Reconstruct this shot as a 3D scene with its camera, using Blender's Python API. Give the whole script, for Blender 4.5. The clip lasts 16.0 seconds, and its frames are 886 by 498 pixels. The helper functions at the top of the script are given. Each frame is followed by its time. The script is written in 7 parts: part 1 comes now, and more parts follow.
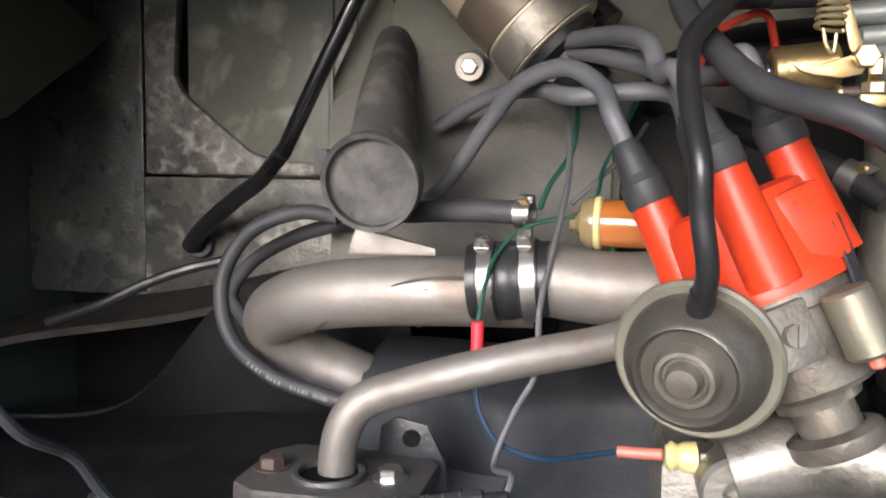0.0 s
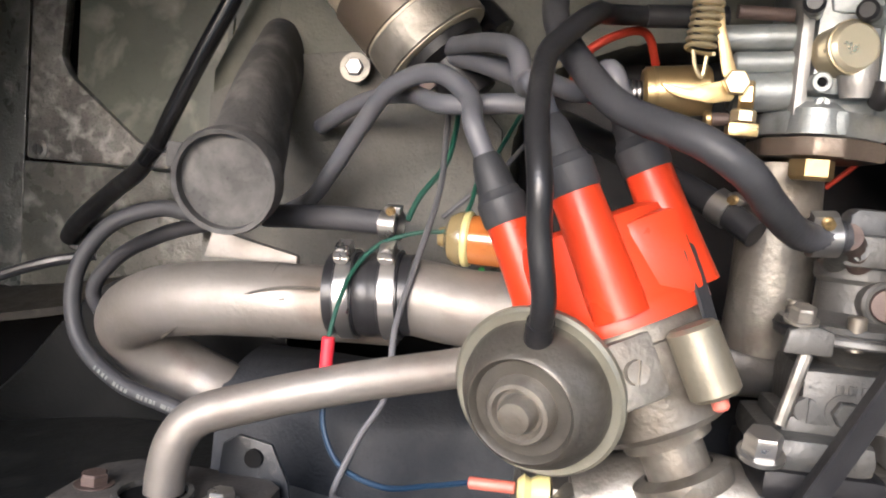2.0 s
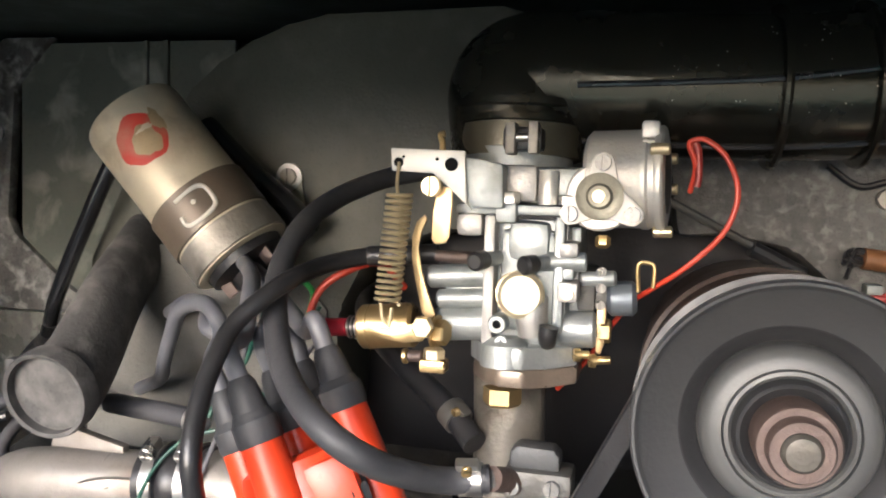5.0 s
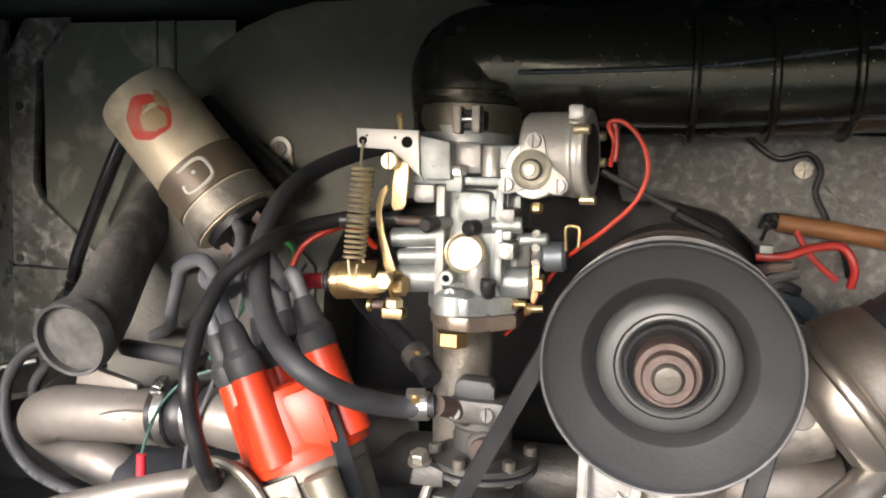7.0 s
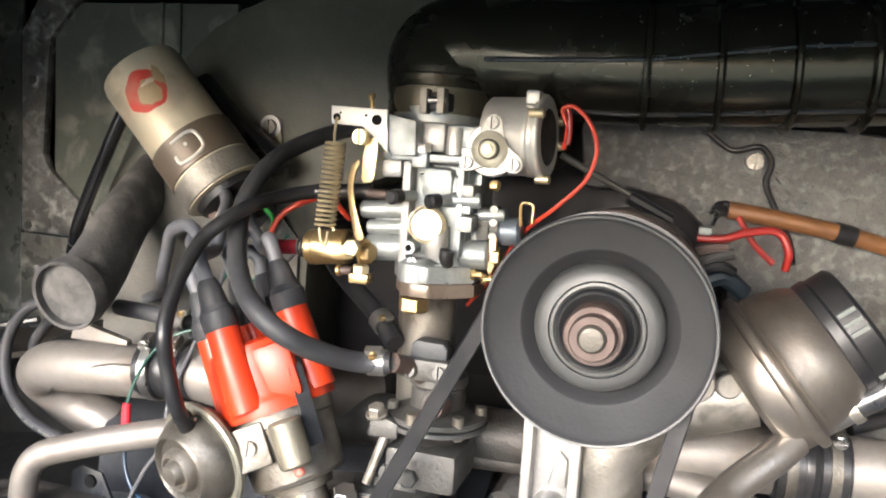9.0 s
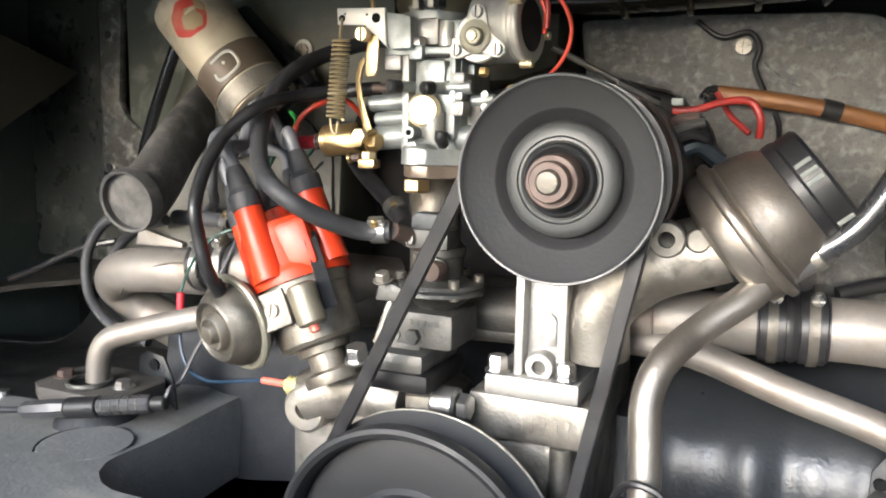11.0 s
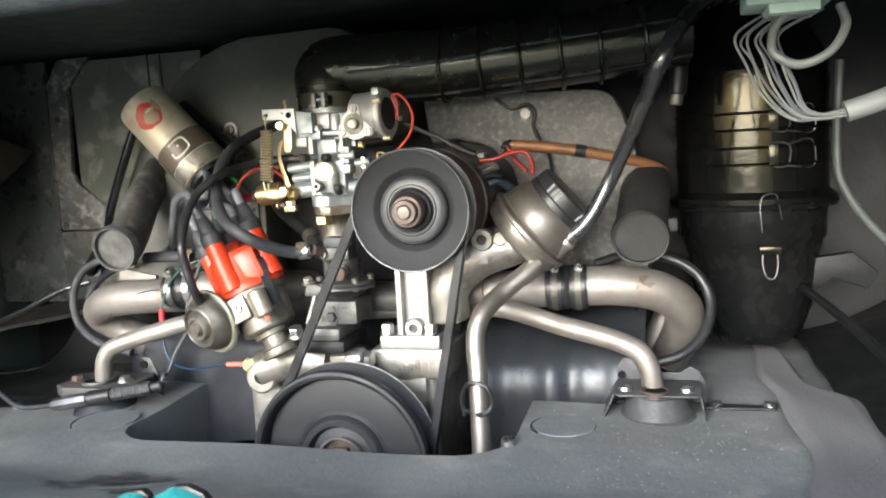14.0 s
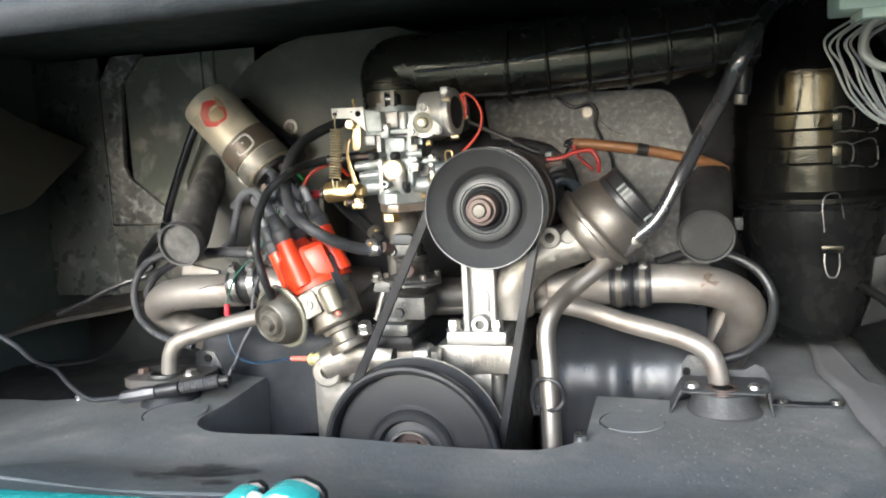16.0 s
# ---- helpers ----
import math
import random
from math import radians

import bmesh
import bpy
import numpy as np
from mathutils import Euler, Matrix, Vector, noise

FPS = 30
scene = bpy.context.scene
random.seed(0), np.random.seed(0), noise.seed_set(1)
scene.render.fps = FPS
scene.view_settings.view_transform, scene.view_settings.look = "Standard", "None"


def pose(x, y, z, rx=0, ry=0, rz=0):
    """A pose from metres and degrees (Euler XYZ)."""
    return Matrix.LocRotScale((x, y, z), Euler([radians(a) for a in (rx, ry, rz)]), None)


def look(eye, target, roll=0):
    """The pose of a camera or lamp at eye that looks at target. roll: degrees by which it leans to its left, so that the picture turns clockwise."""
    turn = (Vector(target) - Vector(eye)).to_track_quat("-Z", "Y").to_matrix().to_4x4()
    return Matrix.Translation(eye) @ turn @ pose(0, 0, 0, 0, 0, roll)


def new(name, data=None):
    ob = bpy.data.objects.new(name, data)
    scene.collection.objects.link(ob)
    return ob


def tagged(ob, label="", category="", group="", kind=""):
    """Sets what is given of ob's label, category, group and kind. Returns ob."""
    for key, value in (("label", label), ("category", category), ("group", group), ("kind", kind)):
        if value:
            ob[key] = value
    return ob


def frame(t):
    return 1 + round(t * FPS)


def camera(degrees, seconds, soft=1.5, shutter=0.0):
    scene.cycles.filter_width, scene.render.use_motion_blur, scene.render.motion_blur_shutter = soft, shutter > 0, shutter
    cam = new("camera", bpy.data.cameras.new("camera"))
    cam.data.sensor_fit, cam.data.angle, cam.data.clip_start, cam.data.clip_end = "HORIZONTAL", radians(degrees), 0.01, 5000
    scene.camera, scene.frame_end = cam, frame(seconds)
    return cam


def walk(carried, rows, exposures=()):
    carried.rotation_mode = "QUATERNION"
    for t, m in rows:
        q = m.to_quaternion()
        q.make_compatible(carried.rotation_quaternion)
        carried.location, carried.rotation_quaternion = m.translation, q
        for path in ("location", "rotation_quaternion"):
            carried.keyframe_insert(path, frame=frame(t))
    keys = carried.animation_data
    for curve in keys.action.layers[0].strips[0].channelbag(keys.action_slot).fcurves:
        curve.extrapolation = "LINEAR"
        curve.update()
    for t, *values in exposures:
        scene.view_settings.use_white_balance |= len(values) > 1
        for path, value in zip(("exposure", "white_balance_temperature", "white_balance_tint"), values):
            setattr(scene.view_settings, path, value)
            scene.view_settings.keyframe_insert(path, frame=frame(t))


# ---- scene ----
cam = camera(57.5, 16.0, soft=2.0)
PATH = [
    (0, (0.097, 0.094, 0.315), (-0.319, 2.041, 0.131), 0.9),
    (0.5, (0.071, 0.159, 0.301), (-0.275, 2.116, 0.07), 1.1),
    (1, (0.062, 0.167, 0.296), (-0.25, 2.131, 0.08), 3.2),
    (1.5, (0.096, 0.138, 0.302), (-0.211, 2.105, 0.105), 4.0),
    (2, (0.133, 0.125, 0.317), (-0.156, 2.098, 0.158), 4.6),
    (2.5, (0.174, 0.122, 0.356), (-0.164, 2.084, 0.169), 4.0),
    (3, (0.199, 0.118, 0.385), (-0.12, 2.087, 0.241), 3.5),
    (3.5, (0.221, 0.113, 0.405), (-0.088, 2.085, 0.29), 2.5),
    (4, (0.24, 0.11, 0.417), (-0.083, 2.081, 0.32), 2.0),
    (4.5, (0.262, 0.114, 0.418), (-0.123, 2.073, 0.301), 1.8),
    (5, (0.29, 0.112, 0.423), (-0.202, 2.047, 0.298), 1.7),
    (5.2, (0.304, 0.113, 0.426), (-0.239, 2.034, 0.305), 2.2),
    (7.3, (0.341, 0.056, 0.432), (-0.188, 1.971, 0.204), 1.5),
    (7.5, (0.345, 0.059, 0.438), (-0.168, 1.979, 0.212), 1.6),
    (8, (0.35, 0.053, 0.442), (-0.161, 1.975, 0.228), 2.2),
    (8.5, (0.36, 0.043, 0.432), (-0.179, 1.954, 0.197), 3.2),
    (9, (0.374, 0.034, 0.422), (-0.193, 1.938, 0.187), 3.7),
    (9.5, (0.399, 0.025, 0.407), (-0.303, 1.887, 0.209), 3.3),
    (10, (0.42, 0.018, 0.383), (-0.349, 1.851, 0.171), 2.9),
    (10.2, (0.422, 0.022, 0.37), (-0.357, 1.847, 0.122), 2.6),
    (12.3, (0.522, -0.102, 0.371), (-0.206, 1.738, 0.08), -1.1),
    (12.5, (0.53, -0.123, 0.378), (-0.184, 1.725, 0.102), -1.4),
    (13, (0.545, -0.177, 0.383), (-0.113, 1.693, 0.115), -2.8),
    (13.5, (0.555, -0.226, 0.389), (-0.027, 1.671, 0.132), -3.4),
    (14, (0.554, -0.262, 0.395), (0.016, 1.649, 0.156), -3.2),
    (14.5, (0.55, -0.291, 0.397), (0.02, 1.626, 0.18), -2.9),
    (15, (0.54, -0.297, 0.398), (0.014, 1.622, 0.192), -2.7),
    (15.5, (0.525, -0.291, 0.396), (-0.002, 1.625, 0.164), -2.8),
    (16, (0.503, -0.287, 0.403), (-0.057, 1.617, 0.149), -3.0),
]
walk(cam, [(t, look(eye, target, roll)) for t, eye, target, roll in PATH], [(0, 2.15, 5320, 15), (1.5, 2.35, 5420, 17), (4, 2.38, 5420, 15), (5, 2.58, 5420, 15), (7.5, 2.45, 5520, 15), (8.5, 2.65, 5420, 14), (9, 2.85, 5420, 13), (12.5, 2.52, 5320, 9), (14, 2.68, 5270, 8), (16, 2.58, 5220, 8)])

# ---- daylight through the open engine lid ----
world = bpy.data.worlds.new("overcast_sky")
scene.world = world
world.use_nodes = True
wn = world.node_tree.nodes
sky = wn.new("ShaderNodeTexSky")
sky.sky_type, sky.sun_disc = "NISHITA", False
sky.sun_elevation, sky.sun_rotation = radians(16), radians(192)
sky.air_density, sky.dust_density = 1.0, 4.0
world.node_tree.links.new(sky.outputs[0], wn["Background"].inputs[0])
wn["Background"].inputs[1].default_value = 0.10
sun = new("sun", bpy.data.lights.new("sun", "SUN"))
sun.data.energy, sun.data.angle, sun.data.color = 1.1, radians(44), (1.0, 0.97, 0.93)
sun.matrix_world = look((-0.35, -1.6, 0.47), (0, 0, 0))


# ---- materials ----
def surf(name, col, rough=0.5, metal=0.0, col2=None, mix=0.5, scale=60.0, grain=0.12, bump=0.15, dust=0.0,
         dust_col=(0.32, 0.3, 0.27), coat=0.0, big=6.0, spec=0.5, scuff=None, tint=None):
    """A worn surface: two scales of colour change, uneven gloss, fine relief and dust in patches."""
    m = bpy.data.materials.new(name)
    m.use_nodes = True
    nt, N, L = m.node_tree, m.node_tree.nodes, m.node_tree.links
    b = N["Principled BSDF"]
    tc = N.new("ShaderNodeTexCoord")
    geo = N.new("ShaderNodeNewGeometry")

    def nz(s, detail=4.0, dist=0.0):
        n = N.new("ShaderNodeTexNoise")
        n.inputs["Scale"].default_value, n.inputs["Detail"].default_value = s, detail
        n.inputs["Distortion"].default_value = dist
        L.new(geo.outputs["Position"], n.inputs["Vector"])
        return n

    def ramp(src, lo, hi, a=0.0, c=1.0):
        r = N.new("ShaderNodeMapRange")
        r.inputs[1].default_value, r.inputs[2].default_value = lo, hi
        r.inputs[3].default_value, r.inputs[4].default_value = a, c
        L.new(src, r.inputs[0])
        return r.outputs[0]

    def blend(f, a, c):
        x = N.new("ShaderNodeMix")
        x.data_type = "RGBA"
        if isinstance(f, float):
            x.inputs[0].default_value = f
        else:
            L.new(f, x.inputs[0])
        for i, v in ((6, a), (7, c)):
            if isinstance(v, tuple):
                x.inputs[i].default_value = (*v, 1)
            else:
                L.new(v, x.inputs[i])
        return x.outputs[2]

    fine, mid, wide = nz(scale * 8), nz(scale, 5.0), nz(big, 6.0, 0.6)
    c2 = col2 or tuple(c * 0.72 for c in col)
    out = blend(ramp(wide.outputs[0], 0.42 - 0.1 * mix, 0.62, 0.0, mix * 1.4 if mix < 0.7 else 1.0), tuple(col), tuple(c2))
    dark = tuple(c * (1 - 2.2 * grain) for c in col)
    out = blend(ramp(fine.outputs[0], 0.55, 0.75, 0.0, min(1.0, grain * 4)), out, dark)
    rough_src = ramp(mid.outputs[0], 0.3, 0.7, max(0.03, rough - 0.08), min(1.0, rough + 0.1))
    if dust > 0:
        d = ramp(mid.outputs[0], 0.5, 0.72, 0.0, dust)
        out = blend(d, out, tuple(dust_col))
    if scuff:
        s_col, s_scale, s_lo, s_amt = scuff
        out = blend(ramp(nz(s_scale, 9.0, 0.3).outputs[0], s_lo - 0.06, s_lo + 0.14, 0.0, s_amt), out, s_col)
    L.new(out, b.inputs["Base Color"])
    L.new(rough_src, b.inputs["Roughness"])
    b.inputs["Metallic"].default_value = metal
    b.inputs["Coat Weight"].default_value = coat
    b.inputs["Coat Roughness"].default_value = 0.12
    b.inputs["Specular IOR Level"].default_value = spec
    # Tint colours the sheen, standing in for what the surroundings would reflect.
    if tint:
        b.inputs["Specular Tint"].default_value = (*tint, 1)
    if bump > 0:
        bp = N.new("ShaderNodeBump")
        bp.inputs["Strength"].default_value = bump
        bp.inputs["Distance"].default_value = 0.0006
        L.new(fine.outputs[0], bp.inputs["Height"])
        bp2 = N.new("ShaderNodeBump")
        bp2.inputs["Strength"].default_value = bump
        bp2.inputs["Distance"].default_value = 0.0025
        L.new(mid.outputs[0], bp2.inputs["Height"])
        L.new(bp.outputs[0], bp2.inputs["Normal"])
        L.new(bp2.outputs[0], b.inputs["Normal"])
    return m


SILVER = surf("silver_painted_steel", (0.226, 0.212, 0.1934), 0.52, 0.6, (0.1814, 0.1655, 0.1451), 0.55, 45, 0.09, 0.3, 0.25, (0.1442, 0.1135, 0.08556), big=14, spec=0.4, scuff=((0.107, 0.07626, 0.05301), 26, 0.57, 0.6))
CAST = surf("cast_aluminium", (0.32, 0.305, 0.275), 0.48, 0.78, (0.19, 0.175, 0.143), 0.55, 55, 0.1, 0.45, 0.3, (0.12, 0.10, 0.078), big=16, scuff=((0.06, 0.053, 0.042), 45, 0.58, 0.65))
BRIGHT = surf("bright_aluminium", (0.329, 0.3251, 0.3136), 0.46, 0.62, (0.2601, 0.254, 0.2372), 0.45, 60, 0.08, 0.35, 0.25, (0.153, 0.1454, 0.1263), scuff=((0.1071, 0.09945, 0.08415), 70, 0.61, 0.45))
ZINC = surf("zinc_die_casting", (0.302, 0.3226, 0.3192), 0.45, 0.62, (0.2334, 0.2505, 0.2471), 0.4, 70, 0.08, 0.3, 0.2, (0.1167, 0.1167, 0.09953), scuff=((0.06864, 0.06864, 0.0604), 60, 0.60, 0.55))
GOLD = surf("yellow_zinc_plate", (0.51, 0.3825, 0.17), 0.34, 0.9, (0.391, 0.2805, 0.1445), 0.45, 50, 0.06, 0.12, 0.15, (0.17, 0.119, 0.0595))
CHROME = surf("plated_steel", (0.416, 0.408, 0.388), 0.32, 0.95, (0.48, 0.464, 0.432), 0.3, 60, 0.05, 0.06)
OILY = surf("oily_cast_body", (0.2465, 0.2338, 0.204), 0.44, 0.65, (0.1275, 0.1105, 0.085), 0.6, 60, 0.12, 0.4, 0.3, (0.0765, 0.06375, 0.04675), big=26, scuff=((0.0425, 0.0357, 0.0255), 35, 0.56, 0.75))
GREASY = surf("greasy_casting", (0.082, 0.083, 0.078), 0.48, 0.4, (0.045, 0.042, 0.037), 0.6, 60, 0.15, 0.45, 0.3, (0.075, 0.064, 0.05), big=20, scuff=((0.03, 0.027, 0.021), 50, 0.58, 0.6))
PULLEY = surf("black_pulley_enamel", (0.014, 0.0145, 0.0155), 0.52, 0.0, (0.022, 0.022, 0.023), 0.4, 50, 0.06, 0.12, 0.2, (0.04, 0.04, 0.04), spec=0.28)
PULLEYGREY = surf("worn_pulley_face", (0.0492, 0.05002, 0.05166), 0.41, 0.2, (0.03772, 0.03854, 0.03936), 0.5, 60, 0.06, 0.15, 0.25, (0.0492, 0.0492, 0.04756))
PULLEYSTEEL = surf("satin_pulley_ring", (0.066, 0.068, 0.066), 0.5, 0.3, (0.05, 0.051, 0.050), 0.5, 40, 0.08, 0.15, 0.2, (0.08, 0.078, 0.07))
RUST = surf("rusty_steel", (0.085, 0.060, 0.050), 0.52, 0.4, (0.06, 0.042, 0.035), 0.5, 120, 0.12, 0.3)
RUBBER = surf("black_rubber", (0.011, 0.011, 0.012), 0.36, 0.0, (0.018, 0.018, 0.019), 0.5, 80, 0.1, 0.15, 0.2, (0.035, 0.035, 0.035), spec=0.35)
HOSE = surf("grey_black_hose", (0.0264, 0.0276, 0.03), 0.52, 0.0, (0.0432, 0.0432, 0.0468), 0.5, 70, 0.1, 0.18, 0.2, (0.078, 0.0768, 0.0768), spec=0.3)
LEAD = surf("grey_ignition_lead", (0.0891, 0.09234, 0.1037), 0.45, 0.0, (0.1216, 0.1231, 0.1361), 0.5, 60, 0.05, 0.06, 0.1, (0.162, 0.162, 0.1782))
GLOSS = surf("gloss_black_paint", (0.008, 0.008, 0.009), 0.2, 0.0, (0.012, 0.012, 0.012), 0.3, 40, 0.04, 0.06, 0.1, (0.03, 0.03, 0.03), coat=0.4)
# INTAKE's yellowish tint stands for greenery mirrored in its sheen.
INTAKE = surf("oily_black_plastic", tint=(1.0, 0.95, 0.74), col=(0.009, 0.009, 0.0075), rough=0.22, metal=0.0, col2=(0.013, 0.0125, 0.010), mix=0.4, scale=40, grain=0.08, bump=0.16, dust=0.1, dust_col=(0.03, 0.029, 0.023), spec=0.65)
TIN = surf("black_engine_tin", (0.014, 0.016, 0.018), 0.34, 0.1, (0.024, 0.026, 0.029), 0.5, 45, 0.1, 0.3, 0.25, (0.045, 0.046, 0.047), spec=0.4)
SHROUD = surf("dusty_grey_shroud", (0.06679, 0.06578, 0.06072), 0.62, 0.0, (0.1265, 0.1244, 0.1154), 0.7, 110, 0.2, 0.5, 0.4, (0.167, 0.1639, 0.1518), big=10, spec=0.3, scuff=((0.2429, 0.2399, 0.2247), 150, 0.56, 0.55))
DUCT = surf("dusty_black_duct", (0.04056, 0.04056, 0.04134), 0.78, 0.0, (0.06864, 0.06708, 0.06396), 0.6, 60, 0.15, 0.4, 0.35, (0.117, 0.1139, 0.1092), spec=0.2, scuff=((0.1716, 0.1669, 0.156), 45, 0.58, 0.5))
SHINY = surf("shiny_black_hose", (0.018, 0.018, 0.019), 0.26, 0.0, (0.03, 0.03, 0.031), 0.4, 40, 0.06, 0.1, 0.15, (0.06, 0.058, 0.055), coat=1.0, spec=0.8)
# Darker version of DUCT, for the second of the two ducts.
DUCTDARK = surf("darker_black_duct", (0.0121, 0.01265, 0.01265), 0.62, 0.0, (0.0209, 0.0209, 0.0198), 0.6, 60, 0.15, 0.4, 0.3, (0.0385, 0.0374, 0.0352), spec=0.25, scuff=((0.0605, 0.05885, 0.055), 45, 0.60, 0.4))
TRAY = surf("dusty_black_tray", (0.1298, 0.1364, 0.1386), 0.50, 0.0, (0.1566, 0.1596, 0.1537), 0.7, 45, 0.2, 0.4, 0.35, (0.2088, 0.2044, 0.191), big=6, spec=0.5, scuff=((0.3579, 0.3356, 0.2983), 22, 0.60, 0.40))
TRAYTIN = surf("dusty_black_flange", (0.030, 0.032, 0.033), 0.55, 0.0, (0.055, 0.055, 0.054), 0.6, 60, 0.2, 0.4, 0.4, (0.10, 0.098, 0.093), big=14, spec=0.35, scuff=((0.16, 0.155, 0.14), 60, 0.62, 0.5))
FELT = surf("grey_sound_deadening_felt", (0.115, 0.112, 0.112), 0.95, 0.0, (0.15, 0.145, 0.142), 0.6, 260, 0.2, 0.22, 0.2, (0.15, 0.143, 0.138), spec=0.1)
WALL = surf("dark_green_bay_paint", (0.08671, 0.09802, 0.08106), 0.36, 0.0, (0.1357, 0.1413, 0.1169), 0.5, 30, 0.1, 0.25, 0.25, (0.1979, 0.1923, 0.1602), big=5, spec=0.5, scuff=((0.4901, 0.4806, 0.4147), 26, 0.58, 0.55))
OLIVE = surf("olive_inner_arch", (0.0596, 0.0547, 0.04067), 0.55, 0.0, (0.04208, 0.03927, 0.03085), 0.5, 40, 0.1, 0.2, 0.2, (0.07714, 0.07153, 0.0561), spec=0.25)
BARE = surf("scuffed_grey_metal", (0.060, 0.058, 0.052), 0.42, 0.2, (0.17, 0.165, 0.15), 0.9, 110, 0.3, 0.5, 0.6, (0.035, 0.034, 0.030), big=22, spec=0.5, scuff=((0.42, 0.41, 0.385), 80, 0.56, 0.65))
TINDULL = surf("dull_black_engine_tin", (0.019, 0.021, 0.024), 0.6, 0.0, (0.031, 0.033, 0.037), 0.6, 60, 0.15, 0.4, 0.35, (0.055, 0.056, 0.058), big=10, spec=0.22)
SMOKY = surf("smoky_filter_plastic", (0.20, 0.155, 0.075), 0.22, 0.0, (0.15, 0.115, 0.055), 0.4, bump=0.03, coat=0.3)
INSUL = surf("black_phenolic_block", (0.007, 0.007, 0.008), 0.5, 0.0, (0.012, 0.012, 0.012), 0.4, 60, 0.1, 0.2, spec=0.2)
DUSTPALE = surf("pale_grit", (0.34, 0.33, 0.30), 0.8, 0.0, bump=0.0)
CABLERED = surf("dark_red_cable", (0.224, 0.016, 0.0112), 0.4, 0.0, (0.208, 0.016, 0.0128), 0.5, 60, 0.05, 0.1)
STAIN = surf("brown_heat_stain", (0.105, 0.072, 0.045), 0.5, 0.4, (0.06, 0.04, 0.026), 0.6, 120, 0.2, 0.3, 0.4, (0.19, 0.16, 0.13), big=60)
GRIME = surf("grimy_scuffed_bulkhead", (0.042, 0.045, 0.038), 0.30, 0.0, (0.095, 0.092, 0.08), 0.8, 60, 0.2, 0.5, 0.4, (0.028, 0.027, 0.023), big=11, spec=0.6, scuff=((0.34, 0.33, 0.30), 42, 0.58, 0.6))
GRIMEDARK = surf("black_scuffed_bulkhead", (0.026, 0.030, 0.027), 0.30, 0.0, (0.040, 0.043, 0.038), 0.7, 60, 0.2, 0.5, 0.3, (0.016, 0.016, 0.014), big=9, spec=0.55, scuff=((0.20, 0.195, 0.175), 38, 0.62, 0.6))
LEDGE = surf("shade_darkened_beige", (0.0264, 0.02352, 0.01824), 0.6, 0.0, (0.0096, 0.00864, 0.00768), 0.7, 50, 0.2, 0.45, 0.35, (0.0096, 0.00912, 0.00816), big=14, spec=0.3, scuff=((0.0768, 0.07056, 0.0576), 50, 0.60, 0.6))
RED = surf("red_distributor_plastic", (0.42, 0.034, 0.007), 0.33, 0.0, (0.36, 0.028, 0.007), 0.4, 60, 0.03, 0.08, spec=0.3)
REDWIRE = surf("red_wire", (0.464, 0.044, 0.0176), 0.4, 0.0, bump=0.0)
DARKRED = surf("dark_red_sleeve", (0.36, 0.02, 0.035), 0.35, 0.0, bump=0.0)
SALMON = surf("faded_red_sleeve", (0.48, 0.13, 0.09), 0.45, 0.0, bump=0.0)
GREEN = surf("green_wire", (0.010, 0.060, 0.038), 0.42, 0.0, bump=0.0)
LIME = surf("bright_green_wire", (0.035, 0.23, 0.045), 0.42, 0.0, bump=0.0)
BLUE = surf("blue_wire", (0.010, 0.030, 0.062), 0.42, 0.0, bump=0.0)
GREYWIRE = surf("grey_wire", (0.085, 0.085, 0.09), 0.42, 0.0, bump=0.0)
DIRTYWIRE = surf("dirty_pale_wire", (0.136, 0.148, 0.1376), 0.5, 0.0, (0.08, 0.076, 0.0704), 0.5, 60, 0.05, 0.0)
WHITE = surf("dirty_white_plastic", (0.62, 0.60, 0.54), 0.4, 0.0, bump=0.05)
YELLOW = surf("yellowed_plastic", (0.58, 0.52, 0.22), 0.35, 0.0, bump=0.03)
PALEGREEN = surf("pale_green_plastic", (0.42, 0.52, 0.43), 0.45, 0.0, (0.36, 0.44, 0.36), 0.4, bump=0.05)
AMBER = surf("amber_filter_glass", (0.3, 0.09, 0.015), 0.15, 0.0, (0.348, 0.132, 0.03), 0.5, bump=0.0, coat=0.5)
COPPER = surf("copper_brown_sleeve", (0.20, 0.092, 0.032), 0.42, 0.1, (0.12, 0.053, 0.021), 0.6, 60, 0.1, 0.2, 0.3, (0.08, 0.042, 0.022), big=16)
COIL = surf("coil_can_aluminium", (0.6095, 0.552, 0.4197), 0.44, 0.35, (0.483, 0.4255, 0.3105), 0.5, 50, 0.08, 0.2, 0.25, (0.264, 0.2075, 0.1414), big=16, scuff=((0.3112, 0.2546, 0.1792), 60, 0.60, 0.55))
COILBAND = surf("brown_black_strap", (0.10, 0.082, 0.062), 0.42, 0.3, (0.14, 0.11, 0.08), 0.5, 60, 0.08, 0.1)
BAKELITE = surf("black_bakelite", (0.013, 0.013, 0.014), 0.4, 0.0, (0.02, 0.02, 0.02), 0.4, 60, 0.08, 0.12, 0.15, (0.04, 0.038, 0.035), spec=0.35)
STICKER = surf("worn_red_sticker", (0.44, 0.035, 0.02), 0.5, 0.0, (0.33, 0.16, 0.09), 0.35, 90, 0.1, 0.05, big=60)
BROWN = surf("brown_label_patch", (0.27, 0.20, 0.11), 0.5, 0.2, (0.36, 0.28, 0.16), 0.6, 90, 0.1, 0.05, big=50)
TURQ = surf("turquoise_body_paint", (0.06, 0.34, 0.33), 0.25, 0.0, (0.09, 0.40, 0.38), 0.3, 30, 0.02, 0.02, coat=0.5)
